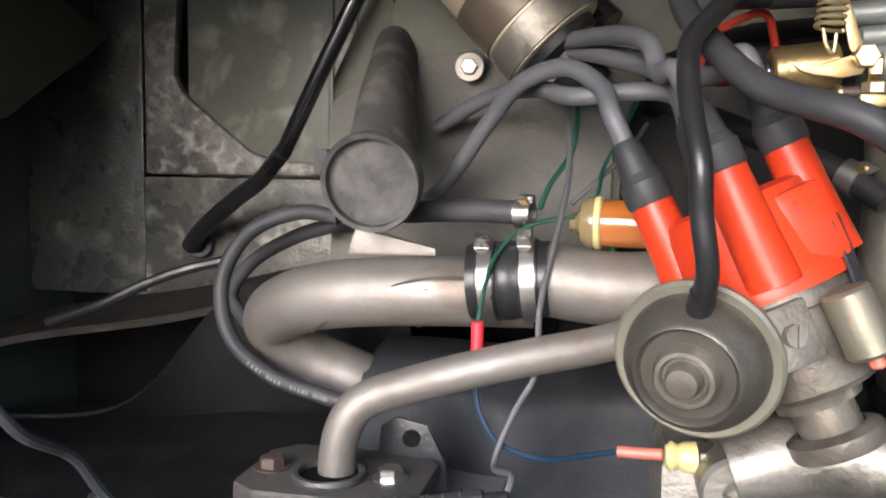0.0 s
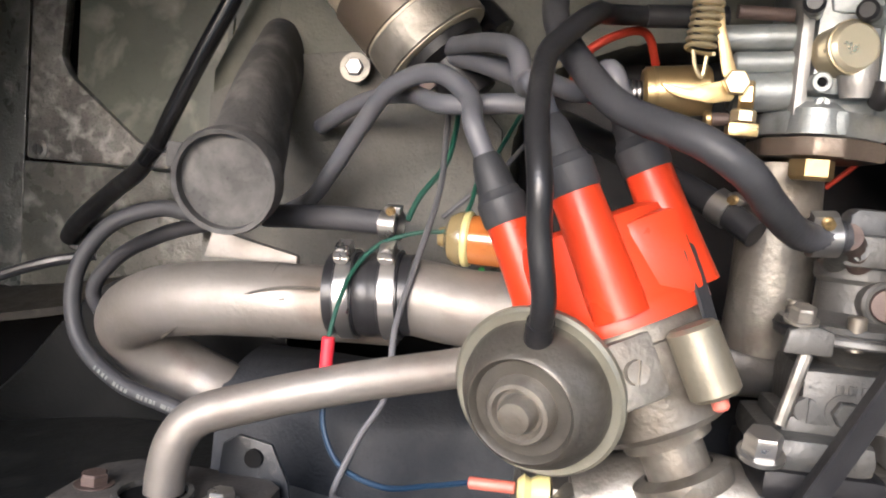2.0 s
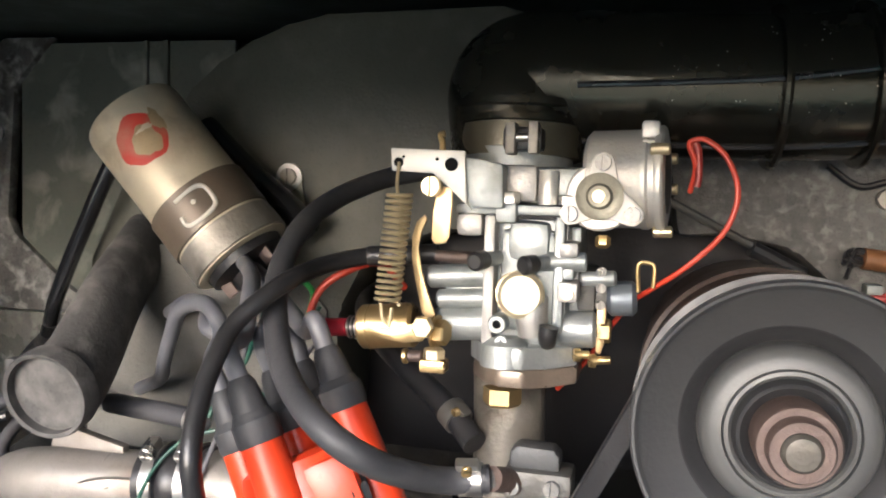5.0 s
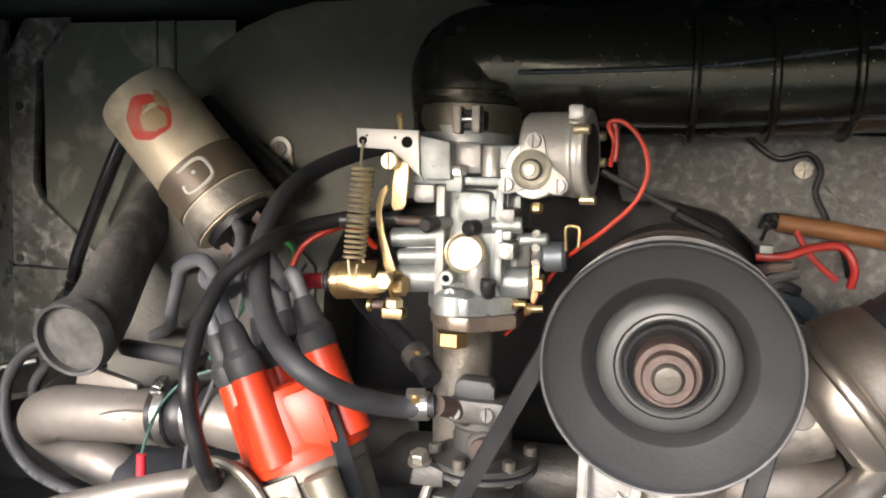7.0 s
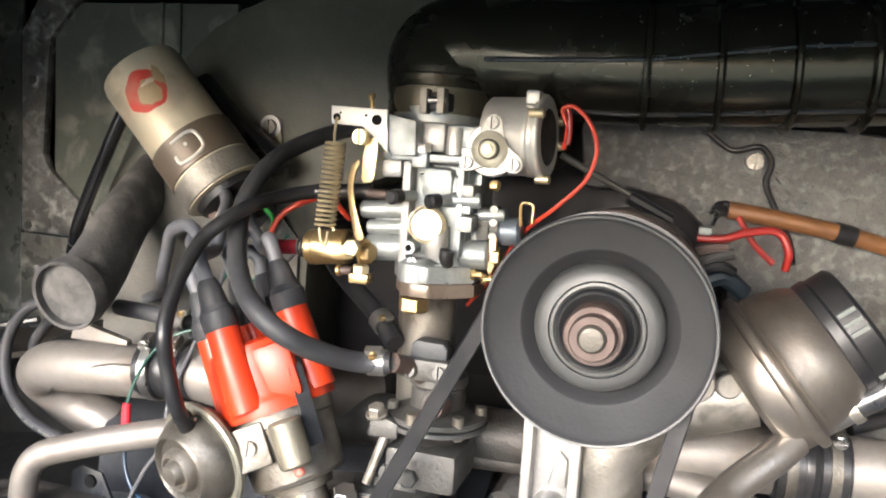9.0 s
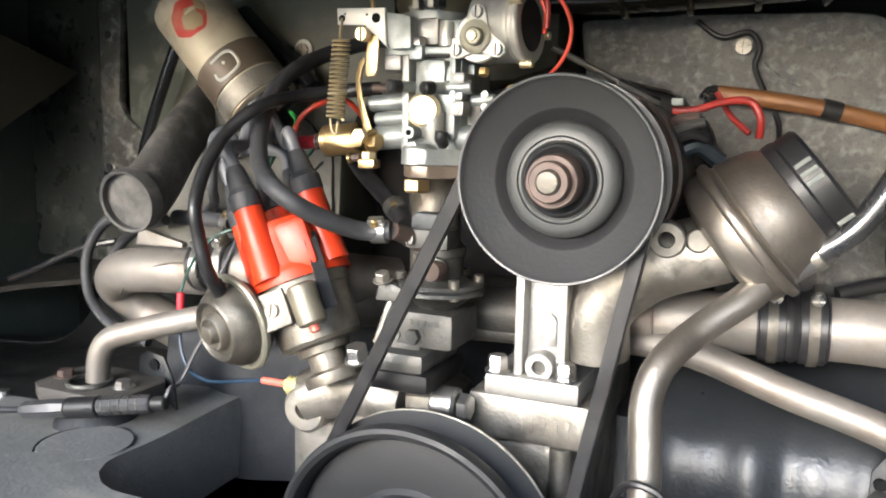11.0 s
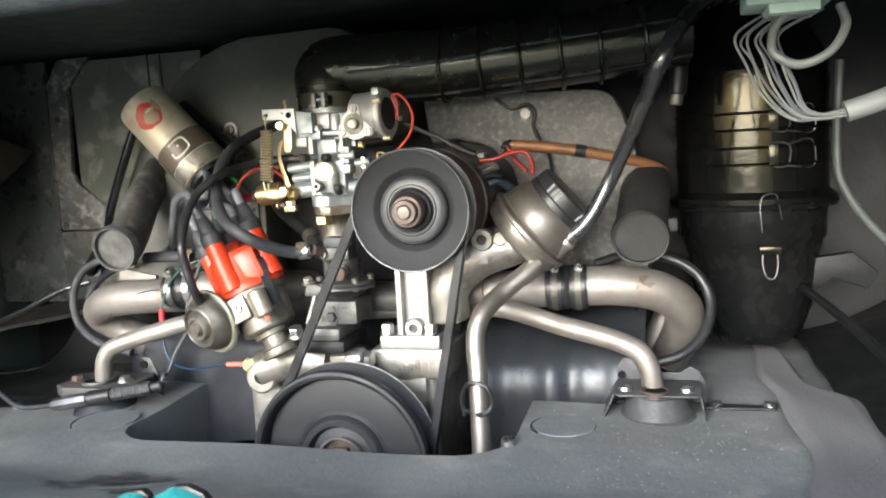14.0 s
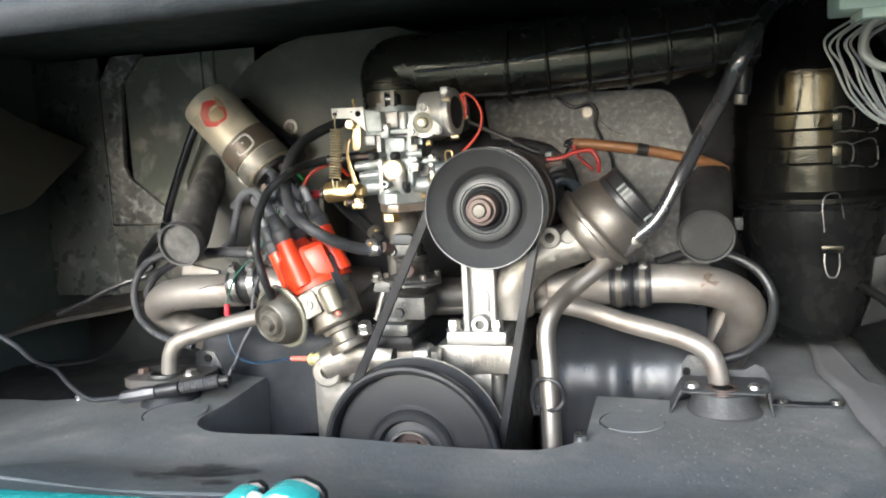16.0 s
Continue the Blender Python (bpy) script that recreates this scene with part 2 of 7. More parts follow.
# Ground out of view, made pale and warm to throw light inwards.
BOUNCEGROUND = surf("grassy_bounce_ground", (0.44, 0.42, 0.31), 0.85, 0.0, bump=0.4)
# Near-black that puts the shade of holes and hollows into the colour.
VOID = surf("recess_shade_black", (0.006, 0.006, 0.006), 0.8, 0.0, bump=0.0, spec=0.1)
DARKPAINT = surf("black_underbody_paint", (0.01291, 0.01614, 0.01421), 0.5, 0.0, (0.01937, 0.02324, 0.02065), 0.5, 30, 0.1, 0.3, 0.2, (0.02905, 0.02905, 0.02453), big=5, spec=0.3, scuff=((0.02905, 0.02776, 0.02388), 30, 0.62, 0.5))
# DARKPAINT scaled up: the lighter tone stands for light bounced onto it.
CEILPAINT = surf("lit_black_underbody_paint", (0.04242, 0.05303, 0.04667), 0.5, 0.0, (0.06364, 0.07636, 0.06787), 0.5, 30, 0.1, 0.3, 0.2, (0.09545, 0.09545, 0.0806), big=5, spec=0.3, scuff=((0.09545, 0.09121, 0.07849), 30, 0.62, 0.5))
VACGREY = surf("grey_vacuum_can", (0.1131, 0.1061, 0.09126), 0.42, 0.6, (0.06864, 0.0624, 0.04992), 0.5, 70, 0.1, 0.3, 0.3, (0.05304, 0.04446, 0.0312), big=20, scuff=((0.0312, 0.02652, 0.0195), 45, 0.57, 0.65))
VACRIM = surf("yellowed_steel_rim", (0.20, 0.193, 0.15), 0.46, 0.55, (0.13, 0.123, 0.095), 0.5, 70, 0.1, 0.3, 0.2, (0.07, 0.06, 0.04))

# Near-black for the bay's dim sheets and walls: shade put into colour.
SHADEBLACK = surf("shade_black_metal", (0.004896, 0.005386, 0.005386), 0.5, 0.0, (0.007834, 0.008323, 0.008078), 0.6, 40, 0.15, 0.4, 0.25, (0.01958, 0.01909, 0.01714), big=9, spec=0.25)
SHROUDLOW = surf("dusty_lower_shroud", (0.07762, 0.07659, 0.06831), 0.65, 0.0, (0.1086, 0.1066, 0.09522), 0.7, 80, 0.15, 0.35, 0.35, (0.1346, 0.1314, 0.1191), big=9, spec=0.25)
# Darker version of SHROUD: less dust, plus shade put into the colour.
SHROUDDARK = surf("shade_dark_shroud", (0.06054, 0.06296, 0.04965), 0.55, 0.0, (0.0872, 0.08835, 0.07022), 0.6, 60, 0.12, 0.3, 0.3, (0.1392, 0.1356, 0.1175), big=8, spec=0.3)


# ---- mesh helpers ----
def frm(o, z, x=None):
    """A pose at o with its z axis along z."""
    z = Vector(z).normalized()
    x = Vector(x) if x else (Vector((1, 0, 0)) if abs(z.x) < 0.9 else Vector((0, 0, 1)))
    y = z.cross(x).normalized()
    x = y.cross(z)
    m = Matrix((x, y, z)).transposed().to_4x4()
    m.translation = o
    return m


def finish(name, bm, mat, parent=None, label="", sharp=32):
    me = bpy.data.meshes.new(name)
    bm.normal_update()
    bm.to_mesh(me)
    bm.free()
    for p in me.polygons:
        p.use_smooth = True
    me.set_sharp_from_angle(angle=radians(sharp))
    me.materials.append(mat)
    ob = new(name, me)
    if parent:
        ob.parent = parent
        ob.matrix_parent_inverse = parent.matrix_world.inverted()
    if label:
        tagged(ob, label)
    return ob


def part(name, bm, mat, parent, label=""):
    """One bmesh, in world coordinates, as one mesh under a thing or part."""
    return finish(name, bm, mat, parent, label)


def thing(name, at, label, category, group="", kind=""):
    ob = new(name)
    ob.matrix_world = Matrix.Translation(at)
    ob.empty_display_size = 0.01
    bpy.context.view_layer.update()
    return tagged(ob, label, category, group, kind)


def spline(pts, n=8):
    """Points along a smooth line through pts."""
    p = [Vector(q) for q in pts]
    if len(p) == 2:
        return p
    p = [2 * p[0] - p[1]] + p + [2 * p[-1] - p[-2]]
    out = []
    for i in range(1, len(p) - 2):
        a, b, c, d = p[i - 1:i + 3]
        ta, tb, tc_ = (b - a).length ** 0.5 + 1e-6, (c - b).length ** 0.5 + 1e-6, (d - c).length ** 0.5 + 1e-6
        m1 = (b - a) / ta - (c - a) / (ta + tb) + (c - b) / tb
        m2 = (c - b) / tb - (d - b) / (tb + tc_) + (d - c) / tc_
        m1, m2 = m1 * tb, m2 * tb
        for k in range(n):
            s = k / n
            out.append((2 * s**3 - 3 * s**2 + 1) * b + (s**3 - 2 * s**2 + s) * m1 + (3 * s**2 - 2 * s**3) * c + (s**3 - s**2) * m2)
    out.append(p[-2])
    return out


def sweep(line, rad, seg=16, bm=None, caps=True, wave=None, flat=None):
    """A round tube along a line of points; rad is a number or one for each end; wave changes it along the way."""
    bm = bm or bmesh.new()
    line = [Vector(q) for q in line]
    r0, r1 = rad if isinstance(rad, tuple) else (rad, rad)
    n = len(line)
    run, total = [0.0], 0.0
    for a, b in zip(line, line[1:]):
        total += (b - a).length
        run.append(total)
    up = None
    rings = []
    for i, q in enumerate(line):
        t = (line[min(i + 1, n - 1)] - line[max(i - 1, 0)]).normalized()
        if up is None:
            up = t.orthogonal().normalized()
        up = (up - t * up.dot(t)).normalized()
        side = t.cross(up)
        s = run[i] / total
        r = r0 + (r1 - r0) * s
        if wave:
            r *= wave(s)
        ring = []
        for k in range(seg):
            a = 2 * math.pi * k / seg
            ring.append(bm.verts.new(q + up * math.cos(a) * r + side * math.sin(a) * r))
        rings.append(ring)
    for a, b in zip(rings, rings[1:]):
        for k in range(seg):
            bm.faces.new((a[k], a[(k + 1) % seg], b[(k + 1) % seg], b[k]))
    if caps:
        bm.faces.new(list(reversed(rings[0])))
        bm.faces.new(rings[-1])
    return bm


def tube(pts, rad, seg=16, n=8, bm=None, caps=True, wave=None):
    return sweep(spline(pts, n), rad, seg, bm, caps, wave)


def lathe(prof, m, seg=48, bm=None, closed=False):
    """A turned shape: prof is a list of (radius, height) along the z axis of m."""
    bm = bm or bmesh.new()
    rings = []
    for r, h in prof:
        if r < 1e-6:
            rings.append([bm.verts.new(m @ Vector((0, 0, h)))])
        else:
            rings.append([bm.verts.new(m @ Vector((r * math.cos(2 * math.pi * k / seg), r * math.sin(2 * math.pi * k / seg), h))) for k in range(seg)])
    pairs = list(zip(rings, rings[1:])) + ([(rings[-1], rings[0])] if closed else [])
    for a, b in pairs:
        for k in range(seg):
            j = (k + 1) % seg
            if len(a) == 1 and len(b) == 1:
                continue
            if len(a) == 1:
                bm.faces.new((a[0], b[j], b[k]))
            elif len(b) == 1:
                bm.faces.new((a[k], a[j], b[0]))
            else:
                bm.faces.new((a[k], a[j], b[j], b[k]))
    bmesh.ops.recalc_face_normals(bm, faces=bm.faces)
    return bm


def rod(a, b, r, seg=20, bev=0.0, bm=None):
    """A round bar from a to b with softened ends."""
    a, b = Vector(a), Vector(b)
    h = (b - a).length
    e = min(bev, r * 0.5, h * 0.4)
    prof = [(0, 0), (r - e, 0), (r, e), (r, h - e), (r - e, h), (0, h)] if e else [(0, 0), (r, 0), (r, h), (0, h)]
    return lathe(prof, frm(a, b - a), seg, bm)


def box(lo, hi, bev=0.002, m=None, bm=None):
    """A box between two corners, with rounded edges."""
    b2 = bmesh.new()
    bmesh.ops.create_cube(b2, size=1)
    c = (Vector(lo) + Vector(hi)) / 2
    s = Vector(hi) - Vector(lo)
    for v in b2.verts:
        v.co = Vector((v.co.x * abs(s.x), v.co.y * abs(s.y), v.co.z * abs(s.z))) + c
    if bev:
        bmesh.ops.bevel(b2, geom=b2.edges[:], offset=min(bev, 0.4 * min(abs(q) for q in s)), segments=2, affect="EDGES", profile=0.6)
    if m:
        b2.transform(m)
    if bm is None:
        return b2
    return join(bm, b2)


def join(bm, other):
    me = bpy.data.meshes.new("tmp")
    other.to_mesh(me)
    other.free()
    bm.from_mesh(me)
    bpy.data.meshes.remove(me)
    return bm


def plate(outline, y0, y1, bev=0.001, holes=(), m=None, bm=None):
    """A sheet cut to an outline of (x, z) points, standing between two depths."""
    b2 = bmesh.new()
    vs = [b2.verts.new((x, y0, z)) for x, z in outline]
    f = b2.faces.new(vs)
    ex = bmesh.ops.extrude_face_region(b2, geom=[f])
    for v in ex["geom"]:
        if isinstance(v, bmesh.types.BMVert):
            v.co.y = y1
    bmesh.ops.recalc_face_normals(b2, faces=b2.faces)
    if bev:
        bmesh.ops.bevel(b2, geom=b2.edges[:], offset=bev, segments=2, affect="EDGES", profile=0.6)
    if m:
        b2.transform(m)
    return join(bm, b2) if bm else b2


def hexhead(at, axis, r, h, bm=None, washer=0.0):
    m = frm(at, axis)
    bm = bm or bmesh.new()
    if washer:
        lathe([(0, 0), (washer, 0), (washer, h * 0.18), (0, h * 0.18)], m, 24, bm)
    lathe([(0, h * 0.15), (r, h * 0.15), (r, h * 0.85), (r * 0.86, h), (0, h)], m, 6, bm)
    return bm


def screwhead(at, axis, r, h, bm=None, cross=False):
    """A domed screw head with its slot cut in."""
    m = frm(at, axis)
    bm = bm or bmesh.new()
    if not cross:
        for s in (-1, 1):
            lo = [bm.verts.new(m @ Vector((s * r * 0.14 if k in (0, 8) else s * max(r * 0.14, r * math.sin(math.pi * k / 8)), r * math.cos(math.pi * k / 8), -h))) for k in range(9)]
            hi = [bm.verts.new(m @ Vector((s * r * 0.14 if k in (0, 8) else s * max(r * 0.14, r * 0.9 * math.sin(math.pi * k / 8)), r * 0.92 * math.cos(math.pi * k / 8), h))) for k in range(9)]
            bm.faces.new(hi)
            for k in range(9):
                j = (k + 1) % 9
                bm.faces.new((lo[k], lo[j], hi[j], hi[k]))
        lathe([(0, -h), (r * 0.97, -h), (r * 0.97, h * 0.35), (0, h * 0.35)], m, 20, bm)
    else:
        for q in range(4):
            mq = m @ Matrix.Rotation(math.pi / 2 * q, 4, "Z")
            g = r * 0.11
            arc = [(g, g), (r * 0.99, g)] + [(r * math.cos(a), r * math.sin(a)) for a in (0.45, 0.785, 1.12)] + [(g, r * 0.99)]
            lo = [bm.verts.new(mq @ Vector((x, y, -h))) for x, y in arc]
            hi = [bm.verts.new(mq @ Vector((x * 0.93 + g * 0.07, y * 0.93 + g * 0.07, h))) for x, y in arc]
            bm.faces.new(hi)
            for k in range(len(arc)):
                j = (k + 1) % len(arc)
                bm.faces.new((lo[k], lo[j], hi[j], hi[k]))
        lathe([(0, -h), (r * 0.97, -h), (r * 0.97, h * 0.35), (0, h * 0.35)], m, 20, bm)
    bmesh.ops.recalc_face_normals(bm, faces=bm.faces)
    return bm


def hose_clamp(name, at, axis, rad, width, screw_dir, mat, screw_mat=None, group="hose clamps", label="shiny worm-drive hose clamp round a rubber sleeve"):
    """A worm-drive clamp: band, screw housing, screw."""
    at, axis, sd = Vector(at), Vector(axis).normalized(), Vector(screw_dir).normalized()
    t = thing(name, at, label, "hose clamp", group)
    m = frm(at - axis * width / 2, axis)
    part("band", lathe([(rad, 0), (rad + 0.0012, 0), (rad + 0.0012, width), (rad, width)], m, 40, closed=True), mat, t)
    side = axis.cross(sd).normalized()
    k = max(0.55, min(1.0, rad / 0.015))
    base = at + sd * (rad + 0.0035 * k)
    mm = Matrix((side, axis, sd)).transposed().to_4x4()
    mm.translation = base
    part("screw_housing", box((-0.005 * k, -width * 0.5, -0.004 * k), (0.004 * k, width * 0.5, 0.0036 * k), 0.001, mm), mat, t)
    sc = part("screw", rod(base + side * 0.003 * k, base + side * 0.0075 * k, 0.0040 * k, 16, 0.0005), screw_mat or mat, t)
    part("screw_slot", screwhead(base + side * 0.0078 * k, side, 0.0037 * k, 0.0007, cross=True), screw_mat or mat, sc)
    return t

# ---- setting ----
def struct(name, bm, mat, label, cat="structure"):
    return tagged(finish(name, bm, mat), label, cat, kind="structure")


def sheet(fn, nu, nv, bm=None):
    """A curved sheet from fn(u, v), u and v from 0 to 1."""
    bm = bm or bmesh.new()
    g = [[bm.verts.new(fn(i / nu, j / nv)) for j in range(nv + 1)] for i in range(nu + 1)]
    for i in range(nu):
        for j in range(nv):
            bm.faces.new((g[i][j], g[i + 1][j], g[i + 1][j + 1], g[i][j + 1]))
    return bm


def solid(bm, th):
    bmesh.ops.recalc_face_normals(bm, faces=bm.faces)
    bmesh.ops.solidify(bm, geom=bm.faces[:], thickness=th)
    bmesh.ops.recalc_face_normals(bm, faces=bm.faces)
    return bm


struct("ground", box((-40, -40, -0.62), (40, 40, -0.6), 0), BOUNCEGROUND, "unseen ground under the parked van, pale to bounce light into the bay", "ground")
BX0, BX1, BY1, CEIL = -0.42, 0.92, 0.80, 0.56
# Back and right walls take the near-black that stands for their shade.
struct("wall_back", box((BX0, BY1, -0.05), (BX1, BY1 + 0.02, CEIL), 0), SHADEBLACK, "dark painted bulkhead at the back of the engine bay, blackened for shade", "wall")
struct("wall_left", box((BX0 - 0.02, 0.03, -0.05), (BX0, BY1 + 0.02, CEIL), 0), CEILPAINT, "dark painted side wall of the engine bay, lighting put into its colour", "wall")
struct("wall_right", box((BX1, 0.03, -0.05), (BX1 + 0.02, BY1 + 0.02, CEIL), 0), SHADEBLACK, "dark painted side wall of the engine bay, lighting put into its colour", "wall")
struct("ceiling", box((BX0 - 0.02, 0.14, CEIL), (BX1 + 0.02, BY1 + 0.02, CEIL + 0.02), 0), CEILPAINT, "black underside of the van floor above the engine", "ceiling")
# Floor and cavity back are added plates; their black stands for deep shade.
struct("floor", box((BX0 - 0.02, 0.03, -0.07), (BX1 + 0.02, BY1 + 0.02, -0.05), 0), VOID, "added floor far below the engine, black for deep shade", "floor")
struct("cavity_back", box((BX0, 0.786, -0.05), (0.05, 0.7995, 0.200), 0), VOID, "added plate below the bulkhead ledge, black for the cavity's shade", "wall")
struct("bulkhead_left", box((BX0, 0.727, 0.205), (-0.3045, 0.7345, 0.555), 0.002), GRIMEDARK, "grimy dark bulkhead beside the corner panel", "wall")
# body round the opening: lip above, sill below, panels at the sides
struct("opening_lip", tube([(BX0, 0.115, 0.487), (0.1, 0.105, 0.490), (0.5, 0.105, 0.492), (BX1, 0.115, 0.492)], 0.012, 12), TINDULL, "black rubber-edged lip above the engine opening", "lip")
struct("body_above", box((BX0 - 0.5, 0.09, 0.497), (BX1 + 0.5, 0.14, 1.3), 0.01), TURQ, "turquoise painted rear body above the opening", "body panel")
struct("body_left", box((BX0 - 0.5, 0.03, -0.3), (BX0 - 0.02, 0.14, 0.4965), 0.01), TURQ, "turquoise painted rear corner of the van", "body panel")
struct("body_right", box((BX1 + 0.02, 0.03, -0.3), (BX1 + 0.5, 0.14, 0.4965), 0.01), TURQ, "turquoise painted rear corner of the van", "body panel")


def rear_sill():
    """The painted sill under the opening, its rolled edge climbing a little to one side."""
    bm = box((BX0 - 0.02, 0.055, -0.3), (BX1 + 0.02, 0.085, 0.2065), 0.006)
    for v in bm.verts:
        if v.co.z > 0.1:
            v.co.z += max(-0.008, min(0.028, 0.04 * v.co.x))
    return bm


struct("rear_sill", rear_sill(), TURQ, "turquoise painted sill below the engine opening", "sill")


def engine_lid():
    """The raised engine lid, unseen and added to block high sky: a dished outer skin with an inner frame."""
    bm = solid(sheet(lambda u, v: Vector((-0.16 + 0.82 * u, 0.085 - 0.40 * v, 0.530 + 0.44 * v - 0.03 * math.sin(math.pi * v) + 0.02 * math.sin(math.pi * u))), 16, 12), 0.004)
    for x in (-0.15, 0.635):
        box((x, -0.58, -0.014), (x + 0.02, 0.0, 0.006), 0.004, Matrix.Translation((0, 0.085, 0.545)) @ Matrix.Rotation(radians(-47.7), 4, "X"), bm)
    return bm


struct("engine_lid", engine_lid(), TURQ, "unseen raised turquoise engine lid, added to block high sky light", "engine lid")


def tray_height(x, y):
    """The rear tray: level by the engine, rising to the sill, falling away to the sides."""
    z = 0.148
    s = max(0.0, min(1.0, (0.30 - y) / 0.2))
    z += 0.045 * s * s * (3 - 2 * s)
    d = max(0.0, 0.0 - x) + max(0.0, x - 0.66)
    z -= min(0.03, d * 0.12)
    z += 0.0015 * math.sin(x * 23 + y * 9) + 0.001 * math.sin(y * 41 - x * 13)
    return z


HX0, HX1, HY0, HY1, HR = 0.043, 0.424, 0.352, 0.62, 0.045


def in_hole(x, y):
    """Signed distance into the engine cut-out, a rectangle with round front corners."""
    cx, cy = (HX0 + HX1) / 2, (HY0 + HY1) / 2
    qx, qy = abs(x - cx) - (HX1 - HX0) / 2 + HR, abs(y - cy) - (HY1 - HY0) / 2 + HR
    return -(math.hypot(max(qx, 0), max(qy, 0)) + min(max(qx, qy), 0) - HR)


def tray():
    bm = bmesh.new()
    nx, ny = 134, 72
    x0, x1, y0, y1 = BX0, BX1, 0.085, 0.80
    g = {}
    cx, cy = (HX0 + HX1) / 2, (HY0 + HY1) / 2
    for i in range(nx + 1):
        for j in range(ny + 1):
            x, y = x0 + (x1 - x0) * i / nx, y0 + (y1 - y0) * j / ny
            d = in_hole(x, y)
            if d > 0.0085 or (x < -0.21 and y > 0.608 + 0.25 * max(0.0, x + 0.27)) or (HX1 - 0.02 < x < 0.502 and y > 0.494):
                continue
            if d > -0.0085:
                e = 0.0005
                gx, gy = (in_hole(x + e, y) - in_hole(x - e, y)) / (2 * e), (in_hole(x, y + e) - in_hole(x, y - e)) / (2 * e)
                x, y = x - gx * d, y - gy * d
            g[i, j] = bm.verts.new((x, y, tray_height(x, y)))
    for i in range(nx):
        for j in range(ny):
            q = [g.get(k) for k in ((i, j), (i + 1, j), (i + 1, j + 1), (i, j + 1))]
            q = [v for v in q if v]
            if len(q) >= 3:
                bm.faces.new(q)
    edges = [e for e in bm.edges if len(e.link_faces) == 1 and all(in_hole(v.co.x, v.co.y) > -0.002 for v in e.verts)]
    ex = bmesh.ops.extrude_edge_only(bm, edges=edges)
    for v in ex["geom"]:
        if isinstance(v, bmesh.types.BMVert):
            v.co.z -= 0.006
            d = Vector((cx - v.co.x, cy - v.co.y, 0)).normalized()
            v.co += d * 0.002
    edges = [e for e in ex["geom"] if isinstance(e, bmesh.types.BMEdge)]
    ex = bmesh.ops.extrude_edge_only(bm, edges=edges)
    for v in ex["geom"]:
        if isinstance(v, bmesh.types.BMVert):
            v.co.z -= 0.060
    bmesh.ops.recalc_face_normals(bm, faces=bm.faces)
    return bm


struct("engine_tray", tray(), TRAY, "dusty black rear engine tray with a cut-out for the pulley", "tray")


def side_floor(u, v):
    """A near-black sheet laid on the tray in the far corner, standing for shade, its near edge ragged."""
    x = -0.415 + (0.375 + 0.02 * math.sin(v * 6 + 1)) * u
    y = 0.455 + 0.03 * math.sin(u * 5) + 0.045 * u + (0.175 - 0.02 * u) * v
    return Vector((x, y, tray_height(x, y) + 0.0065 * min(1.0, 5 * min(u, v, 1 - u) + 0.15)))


struct("side_floor_left", sheet(side_floor, 24, 16), SHADEBLACK, "dark oily side floor beside the engine, shade put into its colour", "floor")
struct("tray_bead", tube([(BX0 + 0.84 / 12 * k * 1.55, 0.150 + 0.004 * math.sin(k), tray_height(BX0 + 0.84 / 12 * k * 1.55, 0.150) - 0.0004) for k in range(13)], 0.0024, 8), TRAY, "raised bead pressed along the front of the tray", "trim")
# side felt, right
def felt_right(u, v):
    y = 0.10 + 0.66 * v
    inner = 0.640 + 0.013 * math.exp(-((y - 0.40) / 0.09) ** 2) + 0.003 * math.sin(y * 40)
    w = max(0.0, min(1.0, (0.545 - y) / 0.04))
    outer = 0.684 - 0.12 * max(0.0, y - 0.54) + 0.030 * w * w * (3 - 2 * w) + 0.10 * max(0.0, 0.36 - y) + 0.002 * math.sin(y * 31)
    x = inner + (outer - inner) * u
    lift = 0.0050 * min(1.0, 7 * min(u, 1 - u))
    side = 0.152 + 0.12 * max(0.0, (x - 0.70) / 0.215) ** 1.6
    return (x, y, max(tray_height(x, y), side) + 0.0022 + lift + 0.0008 * math.sin(x * 61 + y * 37))


struct("felt_right", sheet(felt_right, 24, 60), FELT, "grey felt sound deadening laid over the side floor", "felt")
# Shelf edge and sloping side are near black; the colour holds their shade.
struct("side_shelf_right", tube([(0.6772, 0.7216, 0.2287), (0.6913, 0.6160, 0.2321), (0.7078, 0.5280, 0.2220), (0.7211, 0.4400, 0.2104), (0.7403, 0.3168, 0.1922)], 0.0045, 10), SHADEBLACK, "rough grey shelf edge along the side wall, darkened for shade", "shelf")
struct("side_floor_right", solid(sheet(lambda u, v: Vector((0.70 + 0.215 * u, 0.10 + 0.69 * v, 0.152 + 0.12 * u ** 1.6 + 0.002 * math.sin(v * 30))), 16, 30), 0.003), SHADEBLACK, "sloping side of the engine bay, near black for shade", "wall")

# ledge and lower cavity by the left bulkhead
# The beige ledge is coloured almost black, standing for the shade on it.
struct("wall_ledge_left", solid(sheet(lambda u, v: Vector((-0.415 + 0.36 * u, 0.612 + 0.07 * u + 0.07 * v, 0.1700 + 0.075 * u + 0.014 * v + 0.003 * math.sin(u * 9))), 24, 4), 0.006), LEDGE, "bare beige metal ledge at the foot of the bulkhead, darkened for shade", "ledge")
PB = 0.3112
struct("bulkhead_step", box((-0.3040, 0.7265, 0.205), (-0.02, 0.7855, PB - 0.002), 0.001), GRIME, "grimy lower bulkhead smeared with pale paint", "wall")


